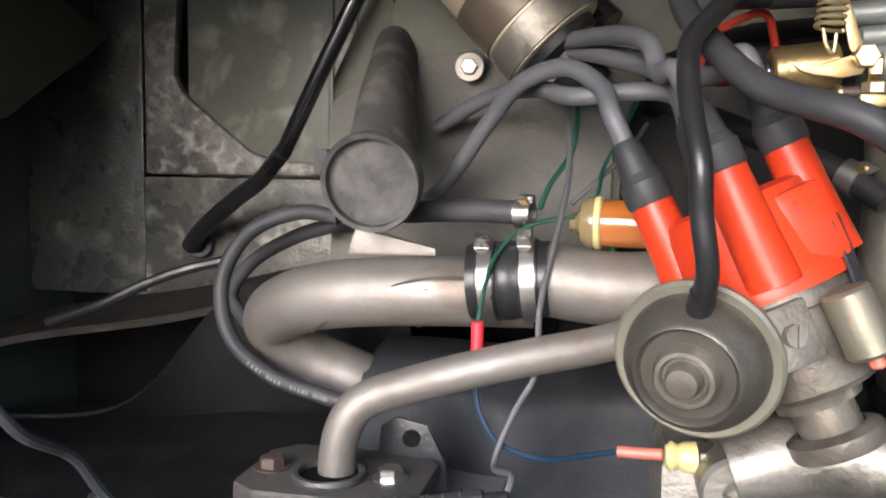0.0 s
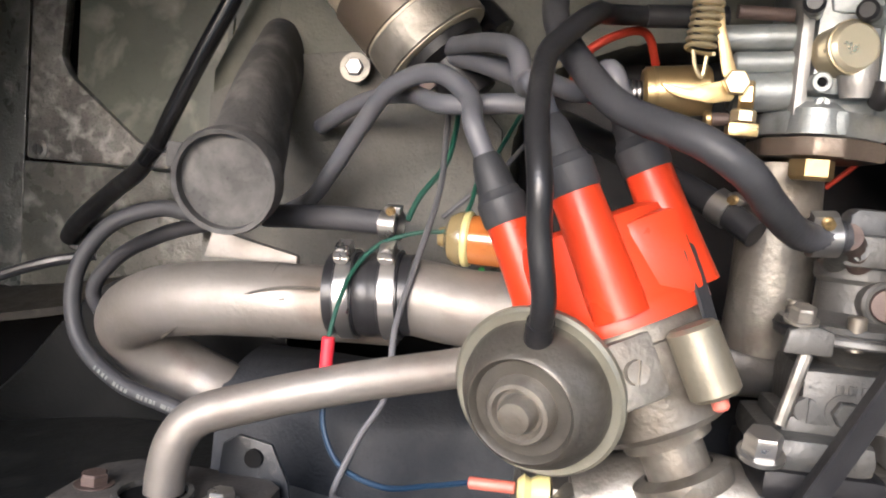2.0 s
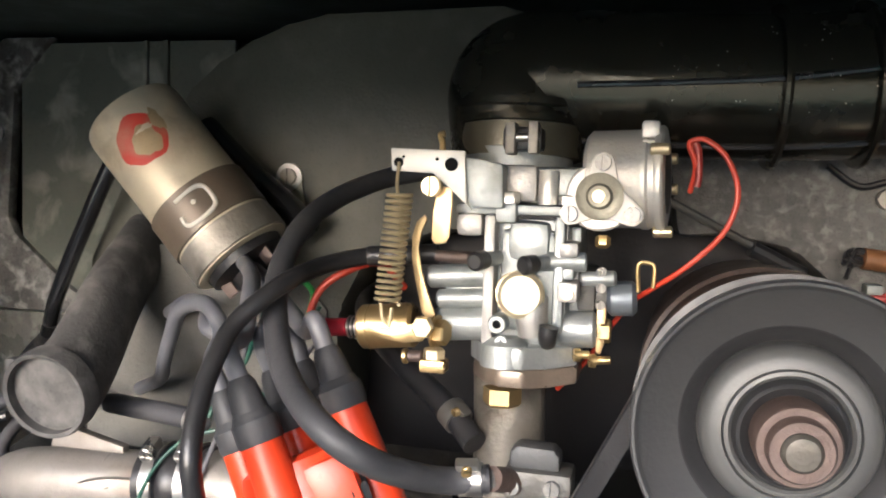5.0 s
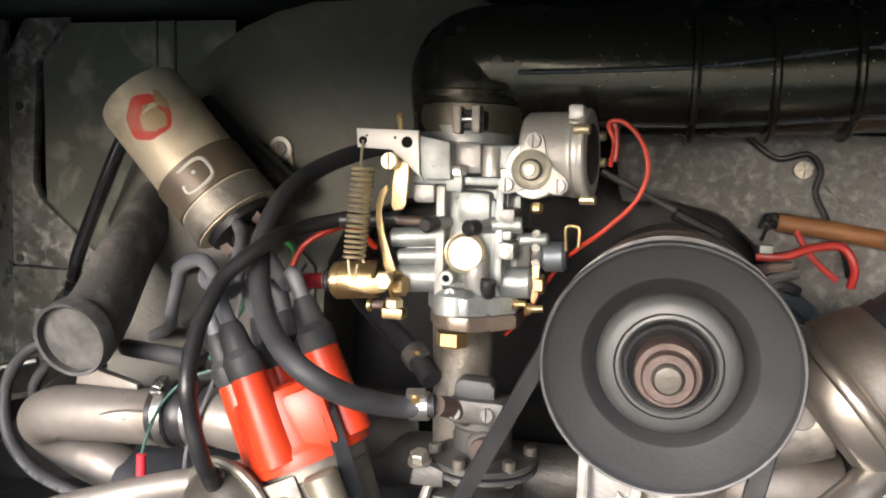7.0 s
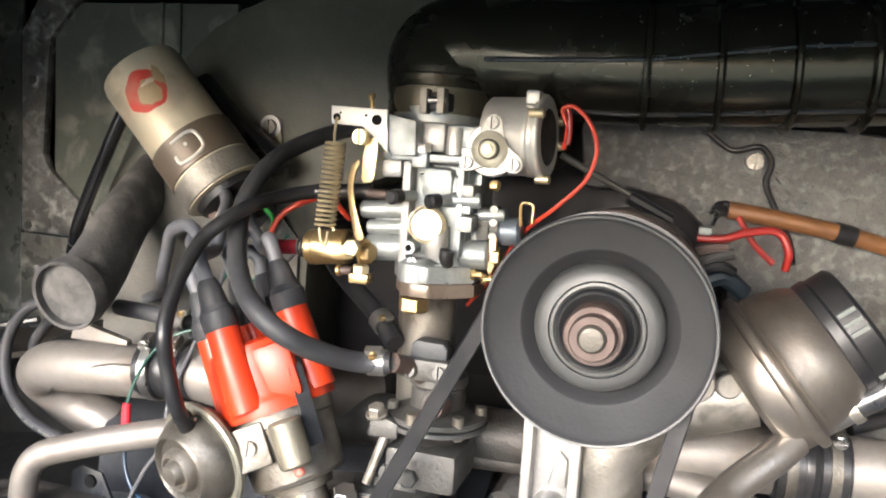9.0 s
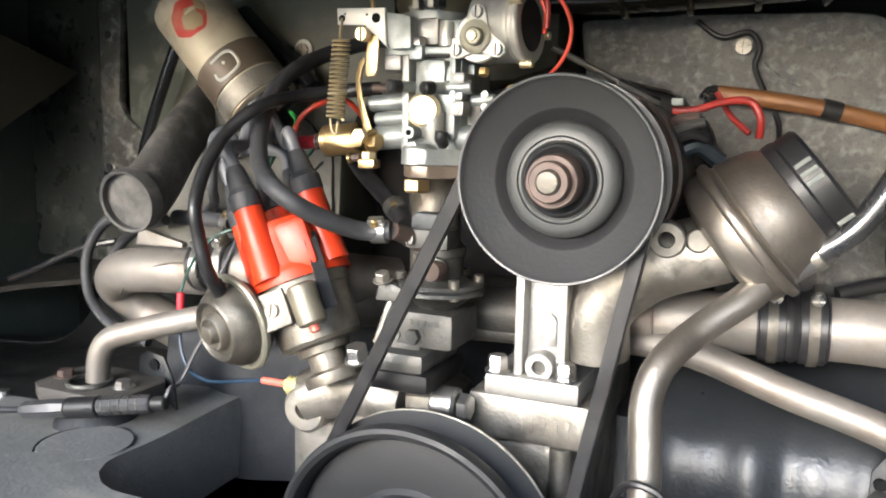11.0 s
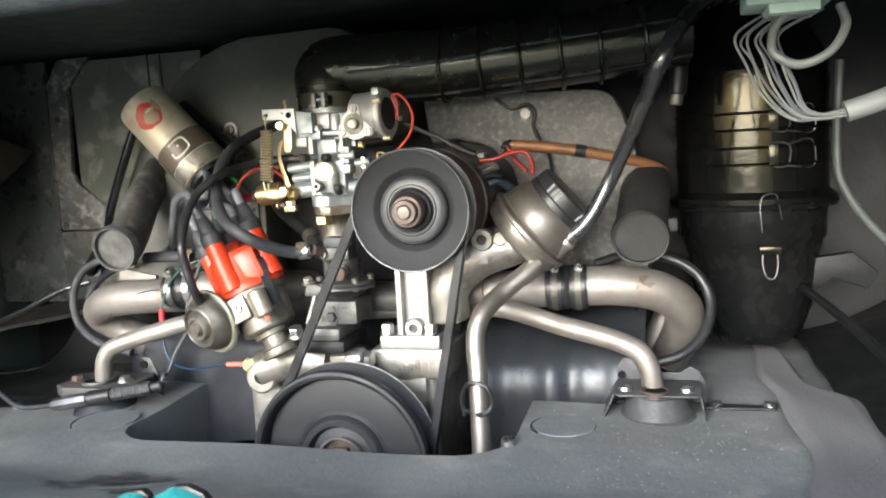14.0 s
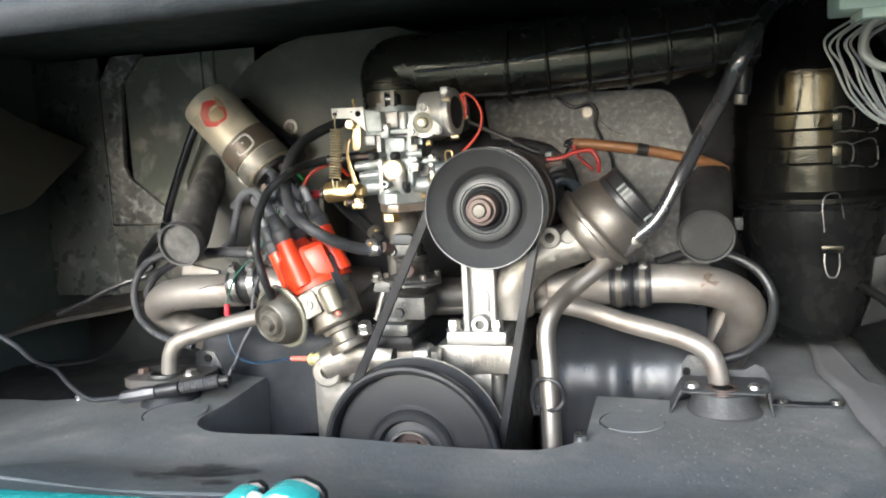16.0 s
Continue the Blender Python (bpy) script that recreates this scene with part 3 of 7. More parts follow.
def corner_panel():
    """Raised scuffed corner panel with a gusset, on the left bulkhead."""
    x0 = -0.300
    pts = [(x0, PB), (x0, 0.52), (x0 + 0.022, 0.555), (x0 + 0.075, 0.555), (x0 + 0.036, 0.512)]
    pts += [(p_[0], p_[2]) for p_ in ((-0.2718, 0.7220, 0.3939), (-0.2641, 0.7220, 0.3801), (-0.2035, 0.7220, 0.3314), (-0.1786, 0.7220, 0.3241), (-0.1324, 0.7220, 0.3222))]
    pts += [(-0.1324, PB)]
    return plate(pts, 0.722, 0.7345, 0.004)


panel = struct("corner_panel", corner_panel(), BARE, "scuffed grey sheet-metal corner panel bolted to the bulkhead", "panel")
for bx, bz in ((-0.288, 0.319), (-0.283, 0.470)):
    part("bolt_washer", lathe([(0.0, 0.0), (0.0078, 0.0), (0.0078, 0.001), (0.0062, 0.0018), (0.0, 0.0018)], frm((bx, 0.7222, bz), (0, -1, 0)), 24), BARE, panel)
    b = part("panel_bolt", screwhead((bx, 0.7200, bz), (0, -1, 0), 0.0044, 0.0016), GREASY, panel)
struct("green_panel", box((-0.262, 0.728, 0.31), (-0.05, 0.7345, 0.55), 0.002), WALL, "dark green painted bulkhead panel", "panel")
for gx in (-0.135, -0.115):
    struct("panel_seam", box((gx, 0.724, 0.31), (gx + 0.004, 0.7278, 0.55), 0.001), WALL, "raised seam of the bulkhead panel", "trim")
struct("cavity_rim", solid(sheet(lambda u, v: Vector((-0.375 + 0.335 * u, 0.652 - 0.03 * v, 0.110 + 0.016 * u + (0.014 + 0.115 / (1 + math.exp(-(u - 0.50) * 14))) * v)), 40, 6), 0.003), SHADEBLACK, "curved lip of the side floor below the bulkhead, near black for shade", "lip")
struct("wheel_arch_left", plate([(0.16, 0.56), (0.52, 0.505), (0.60, 0.468), (0.655, 0.450), (0.724, 0.428), (0.685, 0.402), (0.644, 0.378), (0.60, 0.350), (0.45, 0.335), (0.16, 0.33)], 0.330, 0.419, 0.005, m=Matrix(((0, -1, 0, 0), (1, 0, 0, 0), (0, 0, 1, 0), (0, 0, 0, 1)))), OLIVE, "dull olive inner wheel arch panel", "wheel arch")

# ---- fan shroud, cooling tins ----
SY = 0.5914


SMID = 0.285
left_half = [(-0.085, 0.245), (-0.085, 0.375), (-0.045, 0.458)]
for k in range(1, 9):
    a = math.pi - k * math.pi / 2 / 9
    left_half.append((0.115 + 0.16 * math.cos(a), 0.405 + 0.135 * math.sin(a)))
left_half += [(0.20, 0.540), (0.255, 0.520), (SMID, 0.478), (SMID, 0.418), (0.250, 0.408), (0.165, 0.402), (0.120, 0.385), (0.102, 0.350), (0.098, 0.245)]
right_half = [(0.404, 0.245), (0.404, 0.340), (0.394, 0.376), (0.368, 0.399), (0.332, 0.407), (0.305, 0.404), (0.298, 0.452), (0.372, 0.454), (0.470, 0.452), (0.490, 0.450), (0.502, 0.444), (0.512, 0.425), (0.524, 0.385), (0.535, 0.300), (0.535, 0.245)]
sh = thing("fan_shroud", (SMID, SY, 0.245), "dusty dark grey fan shroud behind the carburettor", "fan shroud")
part("left_half", plate(left_half, SY, SY + 0.075, 0.008), SHROUDDARK, sh, "less dusty half of the shroud, darkened for its shade")
part("lower_cover", plate([(-0.083, 0.247), (-0.083, 0.360), (-0.040, 0.385), (0.020, 0.392), (0.070, 0.376), (0.094, 0.350), (0.094, 0.247)], SY - 0.0035, SY - 0.0005, 0.001), SHROUDLOW, sh, "dusty grey lower cover")
# Recess back is near black, so part of its shade is colour.
part("fan_recess", box((0.080, SY + 0.062, 0.246), (0.43, SY + 0.10, 0.478), 0.002), INSUL, sh, "back of the fan recess, near black for its shade")
part("right_half", plate(right_half, SY + 0.001, SY + 0.076, 0.008), SHROUD, sh, "dusty scuffed grey half of the shroud")
sl0, sr0 = (0.0660, 0.5843, 0.4338), (0.4127, 0.5843, 0.4294)
for sp in (sl0, sr0):
    part("shroud_screw", screwhead((sp[0], SY - 0.003, sp[2]), (0, -1, 0), 0.0056, 0.0030, cross=True), CAST, sh, "cross-head screw")
part("eyelet", lathe([(0.0040, 0.0), (0.0086, 0.0), (0.0090, 0.0006), (0.0090, 0.0022), (0.0040, 0.0022)], frm((sl0[0], SY - 0.0030, sl0[2]), (0, 1, 0)), 32, closed=True), CHROME, sh)
part("eyelet_tail", plate([(sl0[0] + 0.001, sl0[2] - 0.007), (sl0[0] + 0.009, sl0[2] - 0.002), (sl0[0] + 0.0115, sl0[2] - 0.020), (sl0[0] + 0.0085, sl0[2] - 0.024)], SY - 0.0028, SY - 0.0008, 0.0006), VACRIM, sh)
part("scratch", tube([(0.4257, 0.5900, 0.4197), (0.4374, 0.5900, 0.4090), (0.4492, 0.5900, 0.4035)], 0.0008, 6), BARE, sh)


def tin(x0, x1, z0, z1, yf):
    """Lower cooling tin: upright front, rolled back over the cylinders."""
    def fn(u, v):
        x = x0 + (x1 - x0) * u
        a = min(1.0, v / 0.6)
        bend = max(0.0, (v - 0.6) / 0.4)
        z = z0 + (z1 - z0) * (a * 0.82 + 0.18 * math.sin(bend * math.pi / 2))
        bulge = 0.010 * math.cos((u - 0.3) * 7.5) + 0.005 * math.cos((u - 0.62) * 19)
        y = yf + 0.010 * a + 0.07 * (1 - math.cos(bend * math.pi / 2)) - bulge * (1 - 0.6 * bend)
        return Vector((x, y, z))
    return solid(sheet(fn, 48, 24), 0.002)


tagged(finish("cylinder_tin", tin(-0.05, 0.262, 0.08, 0.206, 0.535), TINDULL), "dull dusty black cylinder cooling tin", "engine tin", "cylinder tins")
def rolled_tin(x0, x1):
    """Cooling tin over the cylinders: short upright front, then a long smooth roll to the back."""
    prof = spline([(0, 0.508, 0.06), (0, 0.508, 0.120), (0, 0.510, 0.158), (0, 0.519, 0.178), (0, 0.540, 0.194), (0, 0.580, 0.211), (0, 0.640, 0.230)], 6)
    n = len(prof) - 1

    def fn(u, v):
        q = prof[round(v * n)]
        w = 0.0025 * math.cos((u - 0.42) * 16) + 0.0016 * math.sin(u * 31)
        return Vector((x0 + (x1 - x0) * u, q.y - w, q.z + 0.012 * u * v))
    return solid(sheet(fn, 40, n), 0.002)


tagged(finish("cylinder_tin", rolled_tin(0.365, 0.530), TIN), "black semi-gloss cylinder cooling tin with light streaks", "engine tin", "cylinder tins")


# ---- generator ----
GC = Vector((0.340, 0.398, 0.346))
back = (0, 1, 0)
GENBLACK = surf("brown_black_generator_paint", (0.032, 0.025, 0.021), 0.35, 0.2, (0.055, 0.038, 0.031), 0.6, 50, 0.1, 0.12)
gen = thing("generator", (GC.x, 0.55, 0.29), "dark brown generator with a large black belt pulley", "generator")
part("body", lathe([(0, 0), (0.047, 0), (0.0495, 0.004), (0.0495, 0.13), (0.045, 0.135), (0, 0.135)], frm((GC.x, 0.432, GC.z), back), 56), GENBLACK, gen)
part("strap", lathe([(0.050, 0), (0.052, 0.001), (0.052, 0.022), (0.050, 0.023)], frm((GC.x, 0.475, GC.z), back), 56, closed=True), GENBLACK, gen)
part("pulley", lathe([(0.0537, 0.0), (0.0527, -0.0012), (0.0515, 0.0), (0.0495, 0.0035), (0.0370, 0.0110), (0.0355, 0.0125),
                          (0.0355, 0.022), (0.0537, 0.024), (0.0537, 0.0265), (0.043, 0.0265), (0.040, 0.0265), (0.040, 0.018), (0.046, 0.009), (0.0537, 0.003)], frm(GC, back), 96, closed=True), PULLEYGREY, gen)
part("face_rim", lathe([(0.0536, 0.0002), (0.0530, -0.0016), (0.0520, -0.0014), (0.0508, 0.0008), (0.0510, 0.0016)], frm(GC, back), 96, closed=True), PULLEYGREY, gen)
part("dark_ring", lathe([(0.0370, 0.0108), (0.0362, 0.0112), (0.0338, 0.0150), (0.0318, 0.0165), (0.0286, 0.0200), (0.0286, 0.024), (0.0356, 0.024)], frm(GC, back), 72, closed=True), PULLEY, gen, "black gap between the pulley rings")
part("steel_ring", lathe([(0.0306, 0.020), (0.0304, 0.0125), (0.0298, 0.0098), (0.0284, 0.0078), (0.0260, 0.0064), (0.0228, 0.0060), (0.0224, 0.0074), (0.0218, 0.0060), (0.0205, 0.0058), (0.0192, 0.0072), (0.0188, 0.018)], frm(GC, back), 72, closed=True), PULLEYSTEEL, gen)
part("hub_dish", lathe([(0.0200, 0.016), (0.0192, 0.0064), (0.0182, 0.0030), (0.0170, 0.0020), (0.0152, 0.0044), (0.0136, 0.0060), (0.0136, 0.016)], frm(GC, back), 64, closed=True), PULLEY, gen)
part("washer", lathe([(0.0, 0.006), (0.0138, 0.006), (0.0138, -0.0075), (0.0130, -0.0090), (0.0, -0.0090)], frm(GC, back), 48), RUST, gen)
part("nut", lathe([(0.0106, -0.0088), (0.0106, -0.0135), (0.0098, -0.0150), (0.0066, -0.0150), (0.0066, -0.0088)], frm(GC, back), 40, closed=True), RUST, gen)
part("shaft_end", lathe([(0.0, -0.008), (0.0064, -0.008), (0.0064, -0.0156), (0.0052, -0.0170), (0.0, -0.0174)], frm(GC, back), 28), VACGREY, gen)

# ---- crank pulley ----
CC = Vector((0.2630, 0.388, 0.1215))
cp = thing("crank_pulley", (CC.x, CC.y, CC.z - 0.084), "large satin black crankshaft pulley", "pulley")
part("rim", lathe([(0.0850, 0.0), (0.0840, -0.0035), (0.0815, -0.0045), (0.0785, -0.0030), (0.0765, 0.0005), (0.0755, 0.006), (0.0755, 0.012), (0.070, 0.016), (0.070, 0.022),
                   (0.0845, 0.030), (0.0850, 0.028), (0.0735, 0.019), (0.0735, 0.012), (0.0845, 0.005)], frm(CC, back), 128, closed=True), PULLEY, cp)
part("disc", lathe([(0.0756, 0.0125), (0.0748, 0.0095), (0.071, 0.0085), (0.045, 0.0080), (0.042, 0.0060), (0.040, 0.0015), (0.038, 0.0), (0.033, 0.0), (0.0315, 0.0025), (0.030, 0.006), (0.030, 0.014), (0.0756, 0.016)], frm(CC, back), 128, closed=True), PULLEY, cp)
part("hub_ring", lathe([(0.0302, 0.0075), (0.0215, 0.0065), (0.0212, 0.003), (0.0195, 0.0025), (0.0190, 0.0065), (0.0190, 0.014), (0.0302, 0.014)], frm(CC, back), 72, closed=True), PULLEYGREY, cp)
part("hub_edge", lathe([(0.0196, 0.0030), (0.0204, 0.0004), (0.0222, 0.0002), (0.0230, 0.0030)], frm(CC, back), 72, closed=True), CAST, cp)
part("worn_edge", lathe([(0.0849, 0.0285), (0.0854, 0.0288), (0.0854, 0.0306), (0.0849, 0.0309)], frm(CC, back), 128, closed=True), CAST, cp)
part("bolt", hexhead((CC.x, CC.y + 0.008, CC.z), (0, -1, 0), 0.0135, 0.008, washer=0.0188), RUST, cp)


# ---- fan belt ----
def belt():
    a, b, ra, rb, y = Vector((GC.x, 0, GC.z)), Vector((CC.x, 0, CC.z)), 0.0475, 0.0790, 0.4095
    d = b - a
    base = math.atan2(d.z, d.x)
    off = math.acos((ra - rb) / d.length)
    pts = []
    a0, a1 = base + off, base - off + 2 * math.pi
    for k in range(33):
        t = a0 + (a1 - a0) * k / 32
        pts.append((a.x + ra * math.cos(t), a.z + ra * math.sin(t)))
    b0, b1 = base - off, base + off
    for k in range(33):
        t = b0 + (b1 - b0) * k / 32
        pts.append((b.x + rb * math.cos(t), b.z + rb * math.sin(t)))
    bm = bmesh.new()
    n = len(pts)
    rings = []
    for i in range(n):
        p, q, s = Vector(pts[i]), Vector(pts[i - 1]), Vector(pts[(i + 1) % n])
        t = (s - q).normalized()
        nn = Vector((t.y, -t.x))
        rings.append([bm.verts.new((p.x + nn.x * o, y + w, p.y + nn.y * o)) for o, w in ((0.0030, -0.0042), (0.0037, -0.0034), (0.0037, 0.0034), (0.0030, 0.0042), (-0.0042, 0.0028), (-0.0042, -0.0028))])
    for i in range(n):
        r0, r1 = rings[i - 1], rings[i]
        for k in range(6):
            bm.faces.new((r0[k], r0[(k + 1) % 6], r1[(k + 1) % 6], r1[k]))
    bmesh.ops.recalc_face_normals(bm, faces=bm.faces)
    return bm


tagged(finish("fan_belt", belt(), RUBBER), "worn black rubber V-belt between the two pulleys", "drive belt")

# ---- generator stand on the crankcase ----
sx = (0.2817, 0.2073, 0.3422, 0.2210)
stand = thing("generator_stand", (sx[0] + 0.04, 0.50, sx[1]), "bright cast aluminium generator stand with ribs", "engine stand")
part("base_plate", box((sx[0], 0.460, sx[1]), (sx[2], 0.545, sx[3]), 0.003), BRIGHT, stand)
cx = (0.2986, 0.2187, 0.3314, 0.2851)
part("column", box((cx[0] + 0.004, 0.476, cx[1]), (cx[2] - 0.004, 0.535, GC.z - 0.044), 0.004), BRIGHT, stand)
part("rib", box((cx[0], 0.466, cx[1]), (cx[0] + 0.006, 0.53, GC.z - 0.046), 0.002), BRIGHT, stand)
part("rib", box((cx[2] - 0.006, 0.466, cx[1]), (cx[2], 0.53, GC.z - 0.046), 0.002), BRIGHT, stand)
part("boss", lathe([(0.0045, 0.0), (0.0085, 0.0), (0.0095, 0.002), (0.0095, 0.012), (0.0045, 0.012)], frm(((cx[0] + cx[2]) / 2, 0.466, sx[3] + 0.006), back), 28, closed=True), BRIGHT, stand)
part("boss_hole", rod(((cx[0] + cx[2]) / 2, 0.470, sx[3] + 0.006), ((cx[0] + cx[2]) / 2, 0.478, sx[3] + 0.006), 0.0046), GREASY, stand)
part("pad", rod(((cx[0] + cx[2]) / 2, 0.4735, sx[3] + 0.070), ((cx[0] + cx[2]) / 2, 0.478, sx[3] + 0.070), 0.0062, 24, 0.001), BRIGHT, stand)
part("pad", plate([((cx[0] + cx[2]) / 2 - 0.002, sx[3] + 0.018), ((cx[0] + cx[2]) / 2 + 0.009, sx[3] + 0.018), ((cx[0] + cx[2]) / 2 + 0.009, sx[3] + 0.035), ((cx[0] + cx[2]) / 2 + 0.004, sx[3] + 0.040)], 0.472, 0.478, 0.002), BRIGHT, stand)
for bx in (sx[0] + 0.007, sx[2] - 0.010):
    part("stud_nut", hexhead((bx, 0.466, sx[3]), (0, 0, 1), 0.0065, 0.011, washer=0.008), CHROME, stand)

# ---- crankcase ----
case = thing("crankcase", (0.30, 0.5, 0.05), "oily cast light-alloy crankcase behind the pulley", "engine block")
part("case_top", box((sx[0] - 0.012, 0.464, sx[1] - 0.030), (sx[2] + 0.006, 0.60, sx[1] - 0.0005), 0.004), CAST, case)
part("case_body", box((0.245, 0.472, 0.02), (sx[2] - 0.004, 0.62, sx[1] - 0.028), 0.012), CAST, case)
part("case_left", box((0.12, 0.485, 0.02), (0.246, 0.62, 0.19), 0.014), CAST, case)
part("case_rib", rod((sx[2] - 0.012, 0.470, 0.03), (sx[2] - 0.012, 0.470, sx[1] - 0.03), 0.007, 14), CAST, case)
for k in range(6):
    x = sx[0] + 0.022 + k * 0.0075
    part("cast_mark", box((x, 0.4635, sx[1] - 0.022), (x + 0.0030, 0.4644, sx[1] - 0.012), 0.0002), CAST, case)
part("relief_housing", tube([(0.1513, 0.4664, 0.1841), (0.1853, 0.4664, 0.1954), (0.2303, 0.4620, 0.1935)], 0.019, 18), CAST, case)
part("union", rod((0.2350, 0.4532, 0.1984), (0.2528, 0.4532, 0.1996), 0.0105, 6, 0.001), CAST, case)
part("sender", rod((0.2521, 0.4514, 0.1996), (0.2690, 0.4514, 0.1998), 0.0115, 24, 0.002), CHROME, case)
part("sender_nut", hexhead((0.2690, 0.4514, 0.1998), (1, 0, 0), 0.0088, 0.008), CHROME, case)
lug = part("lug", lathe([(0.0065, 0.0), (0.0145, 0.0), (0.0165, 0.002), (0.0165, 0.022), (0.0065, 0.022)], frm((0.1532, 0.4532, 0.1778), back), 32, closed=True), CAST, case)
part("lug_web", box((0.1437, 0.468, 0.1635), (0.1926, 0.50, 0.1953), 0.008), CAST, case)

# ---- fuel pump ----
fp = thing("fuel_pump", (0.2380, 0.4488, 0.2182), "greasy grey mechanical fuel pump on a black insulator block", "fuel pump")
q = (0.2265, 0.2361, 0.2680, 0.2595)
part("body", box((q[0], 0.440, q[1]), (q[2], 0.485, q[3]), 0.0045), GREASY, fp)
part("body_step", box((q[0] - 0.006, 0.4405, q[1] - 0.004), (q[0] + 0.020, 0.480, q[1] + 0.005), 0.003), GREASY, fp)
part("cover_screw", hexhead((0.2424, 0.4404, 0.2441), (0, -1, 0), 0.0052, 0.005, washer=0.0072), GREASY, fp)
part("mount_lug", screwhead((0.2287, 0.4409, 0.2438), (0, -1, 0), 0.0050, 0.002), GREASY, fp)
for k in range(5):
    part("embossed_mark", box((q[0] + 0.012 + 0.0045 * k, 0.4395, q[3] - 0.0085), (q[0] + 0.0148 + 0.0045 * k, 0.4404, q[3] - 0.0050), 0.0003), GREASY, fp)
fx, fz = 0.2492, q[3]
FR = 0.0285
part("neck", lathe([(0.0115, -0.002), (0.0125, 0.0), (0.0235, 0.0088), (FR - 0.002, 0.0092), (FR - 0.001, 0.0095), (0.0, 0.0095)], frm((fx, 0.462, fz), (0, 0, 1)), 48), GREASY, fp)
part("lower_flange", lathe([(0.0, 0.0096), (FR, 0.0096), (FR + 0.0005, 0.0105), (FR, 0.0125), (0.0, 0.0125)], frm((fx, 0.462, fz), (0, 0, 1)), 48), GREASY, fp)
part("diaphragm", lathe([(0.0, 0.0126), (FR + 0.0010, 0.0126), (FR + 0.0010, 0.0136), (0.0, 0.0136)], frm((fx, 0.462, fz), (0, 0, 1)), 48), RUBBER, fp, "dark rubber diaphragm edge")
part("upper_flange", lathe([(0.0, 0.0137), (FR, 0.0137), (FR + 0.0005, 0.0146), (FR - 0.001, 0.0166), (0.020, 0.0175), (0.0155, 0.021), (0.015, 0.032), (0.0165, 0.034), (0.0165, 0.039), (0.012, 0.042), (0.0, 0.043)], frm((fx, 0.462, fz), (0, 0, 1)), 48), GREASY, fp)
for k in range(6):
    a = k * math.pi / 3 + 0.25
    cxk, cyk = fx + (FR - 0.0035) * math.cos(a), 0.462 + (FR - 0.0035) * math.sin(a)
    part("pump_screw", rod((cxk, cyk, fz + 0.008), (cxk, cyk, fz + 0.0215), 0.0034, 14, 0.0006), OILY, fp)
part("valve_cap", lathe([(0.0, 0.0), (0.0058, 0.0), (0.0064, 0.001), (0.0064, 0.009), (0.0, 0.009)], frm((fx + 0.004, 0.440, fz + 0.026), (0.25, 1, 0)), 28), RUST, fp)
part("valve_body", rod((fx + 0.004, 0.444, fz + 0.026), (fx, 0.462, fz + 0.026), 0.0085, 24, 0.001), GREASY, fp)
part("outlet", rod((fx - 0.010, 0.462, fz + 0.036), (0.2326, 0.4286, 0.3101), 0.0044, 16, 0.001), GREASY, fp)
part("top_block", box((0.2350, 0.4390, 0.2985), (0.2640, 0.4600, 0.3110), 0.003), GREASY, fp)
part("top_plate", plate([(0.2370, 0.3105), (0.2375, 0.3180), (0.2405, 0.3205), (0.2555, 0.3200), (0.2585, 0.3170), (0.2585, 0.3105)], 0.4430, 0.4560, 0.0022), surf("blue_grey_casting", (0.062, 0.068, 0.074), 0.55, 0.25, (0.04, 0.042, 0.042), 0.6, 60, 0.15, 0.4, 0.4, (0.10, 0.095, 0.085)), fp, "blue-grey top plate")
for bx, bz in ((0.2395, 0.3045), (0.2560, 0.3050)):
    part("top_bolt", screwhead((bx, 0.4385, bz), (0, -1, 0.15), 0.0036, 0.0026), GREASY, fp)
part("inlet_elbow", tube([(0.2440, 0.4470, 0.3000), (0.2380, 0.4400, 0.3060), (0.2326, 0.4290, 0.3100)], 0.0052, 16), RUST, fp)
part("flange_ear", plate([(0.2170, 0.2650), (0.2190, 0.2740), (0.2260, 0.2770), (0.2350, 0.2740), (0.2350, 0.2650)], 0.4360, 0.4420, 0.0015), GREASY, fp)
part("ear_bolt", hexhead((0.2225, 0.4365, 0.2775), (0, -0.3, 1), 0.0048, 0.0060, washer=0.0062), OILY, fp)
q2 = (0.2139, 0.2217, 0.2532, 0.2351)
part("flange", box((q2[0], 0.430, q2[1]), (q2[2], 0.490, q2[3]), 0.006), GREASY, fp)
q3 = (0.2125, 0.2101, 0.2616, 0.2235)
part("insulator_block", box((q3[0], 0.428, q3[1]), (q3[2] - 0.004, 0.492, q3[3]), 0.007), INSUL, fp, "black insulator block")
part("flange_nut", hexhead((0.2110, 0.4268, 0.2281), (0, -0.3, 1), 0.0070, 0.010, washer=0.0085), CHROME, fp)
part("lever", tube([(0.2265, 0.4400, 0.2647), (0.2187, 0.4356, 0.2380)], 0.0026, 10), CAST, fp)

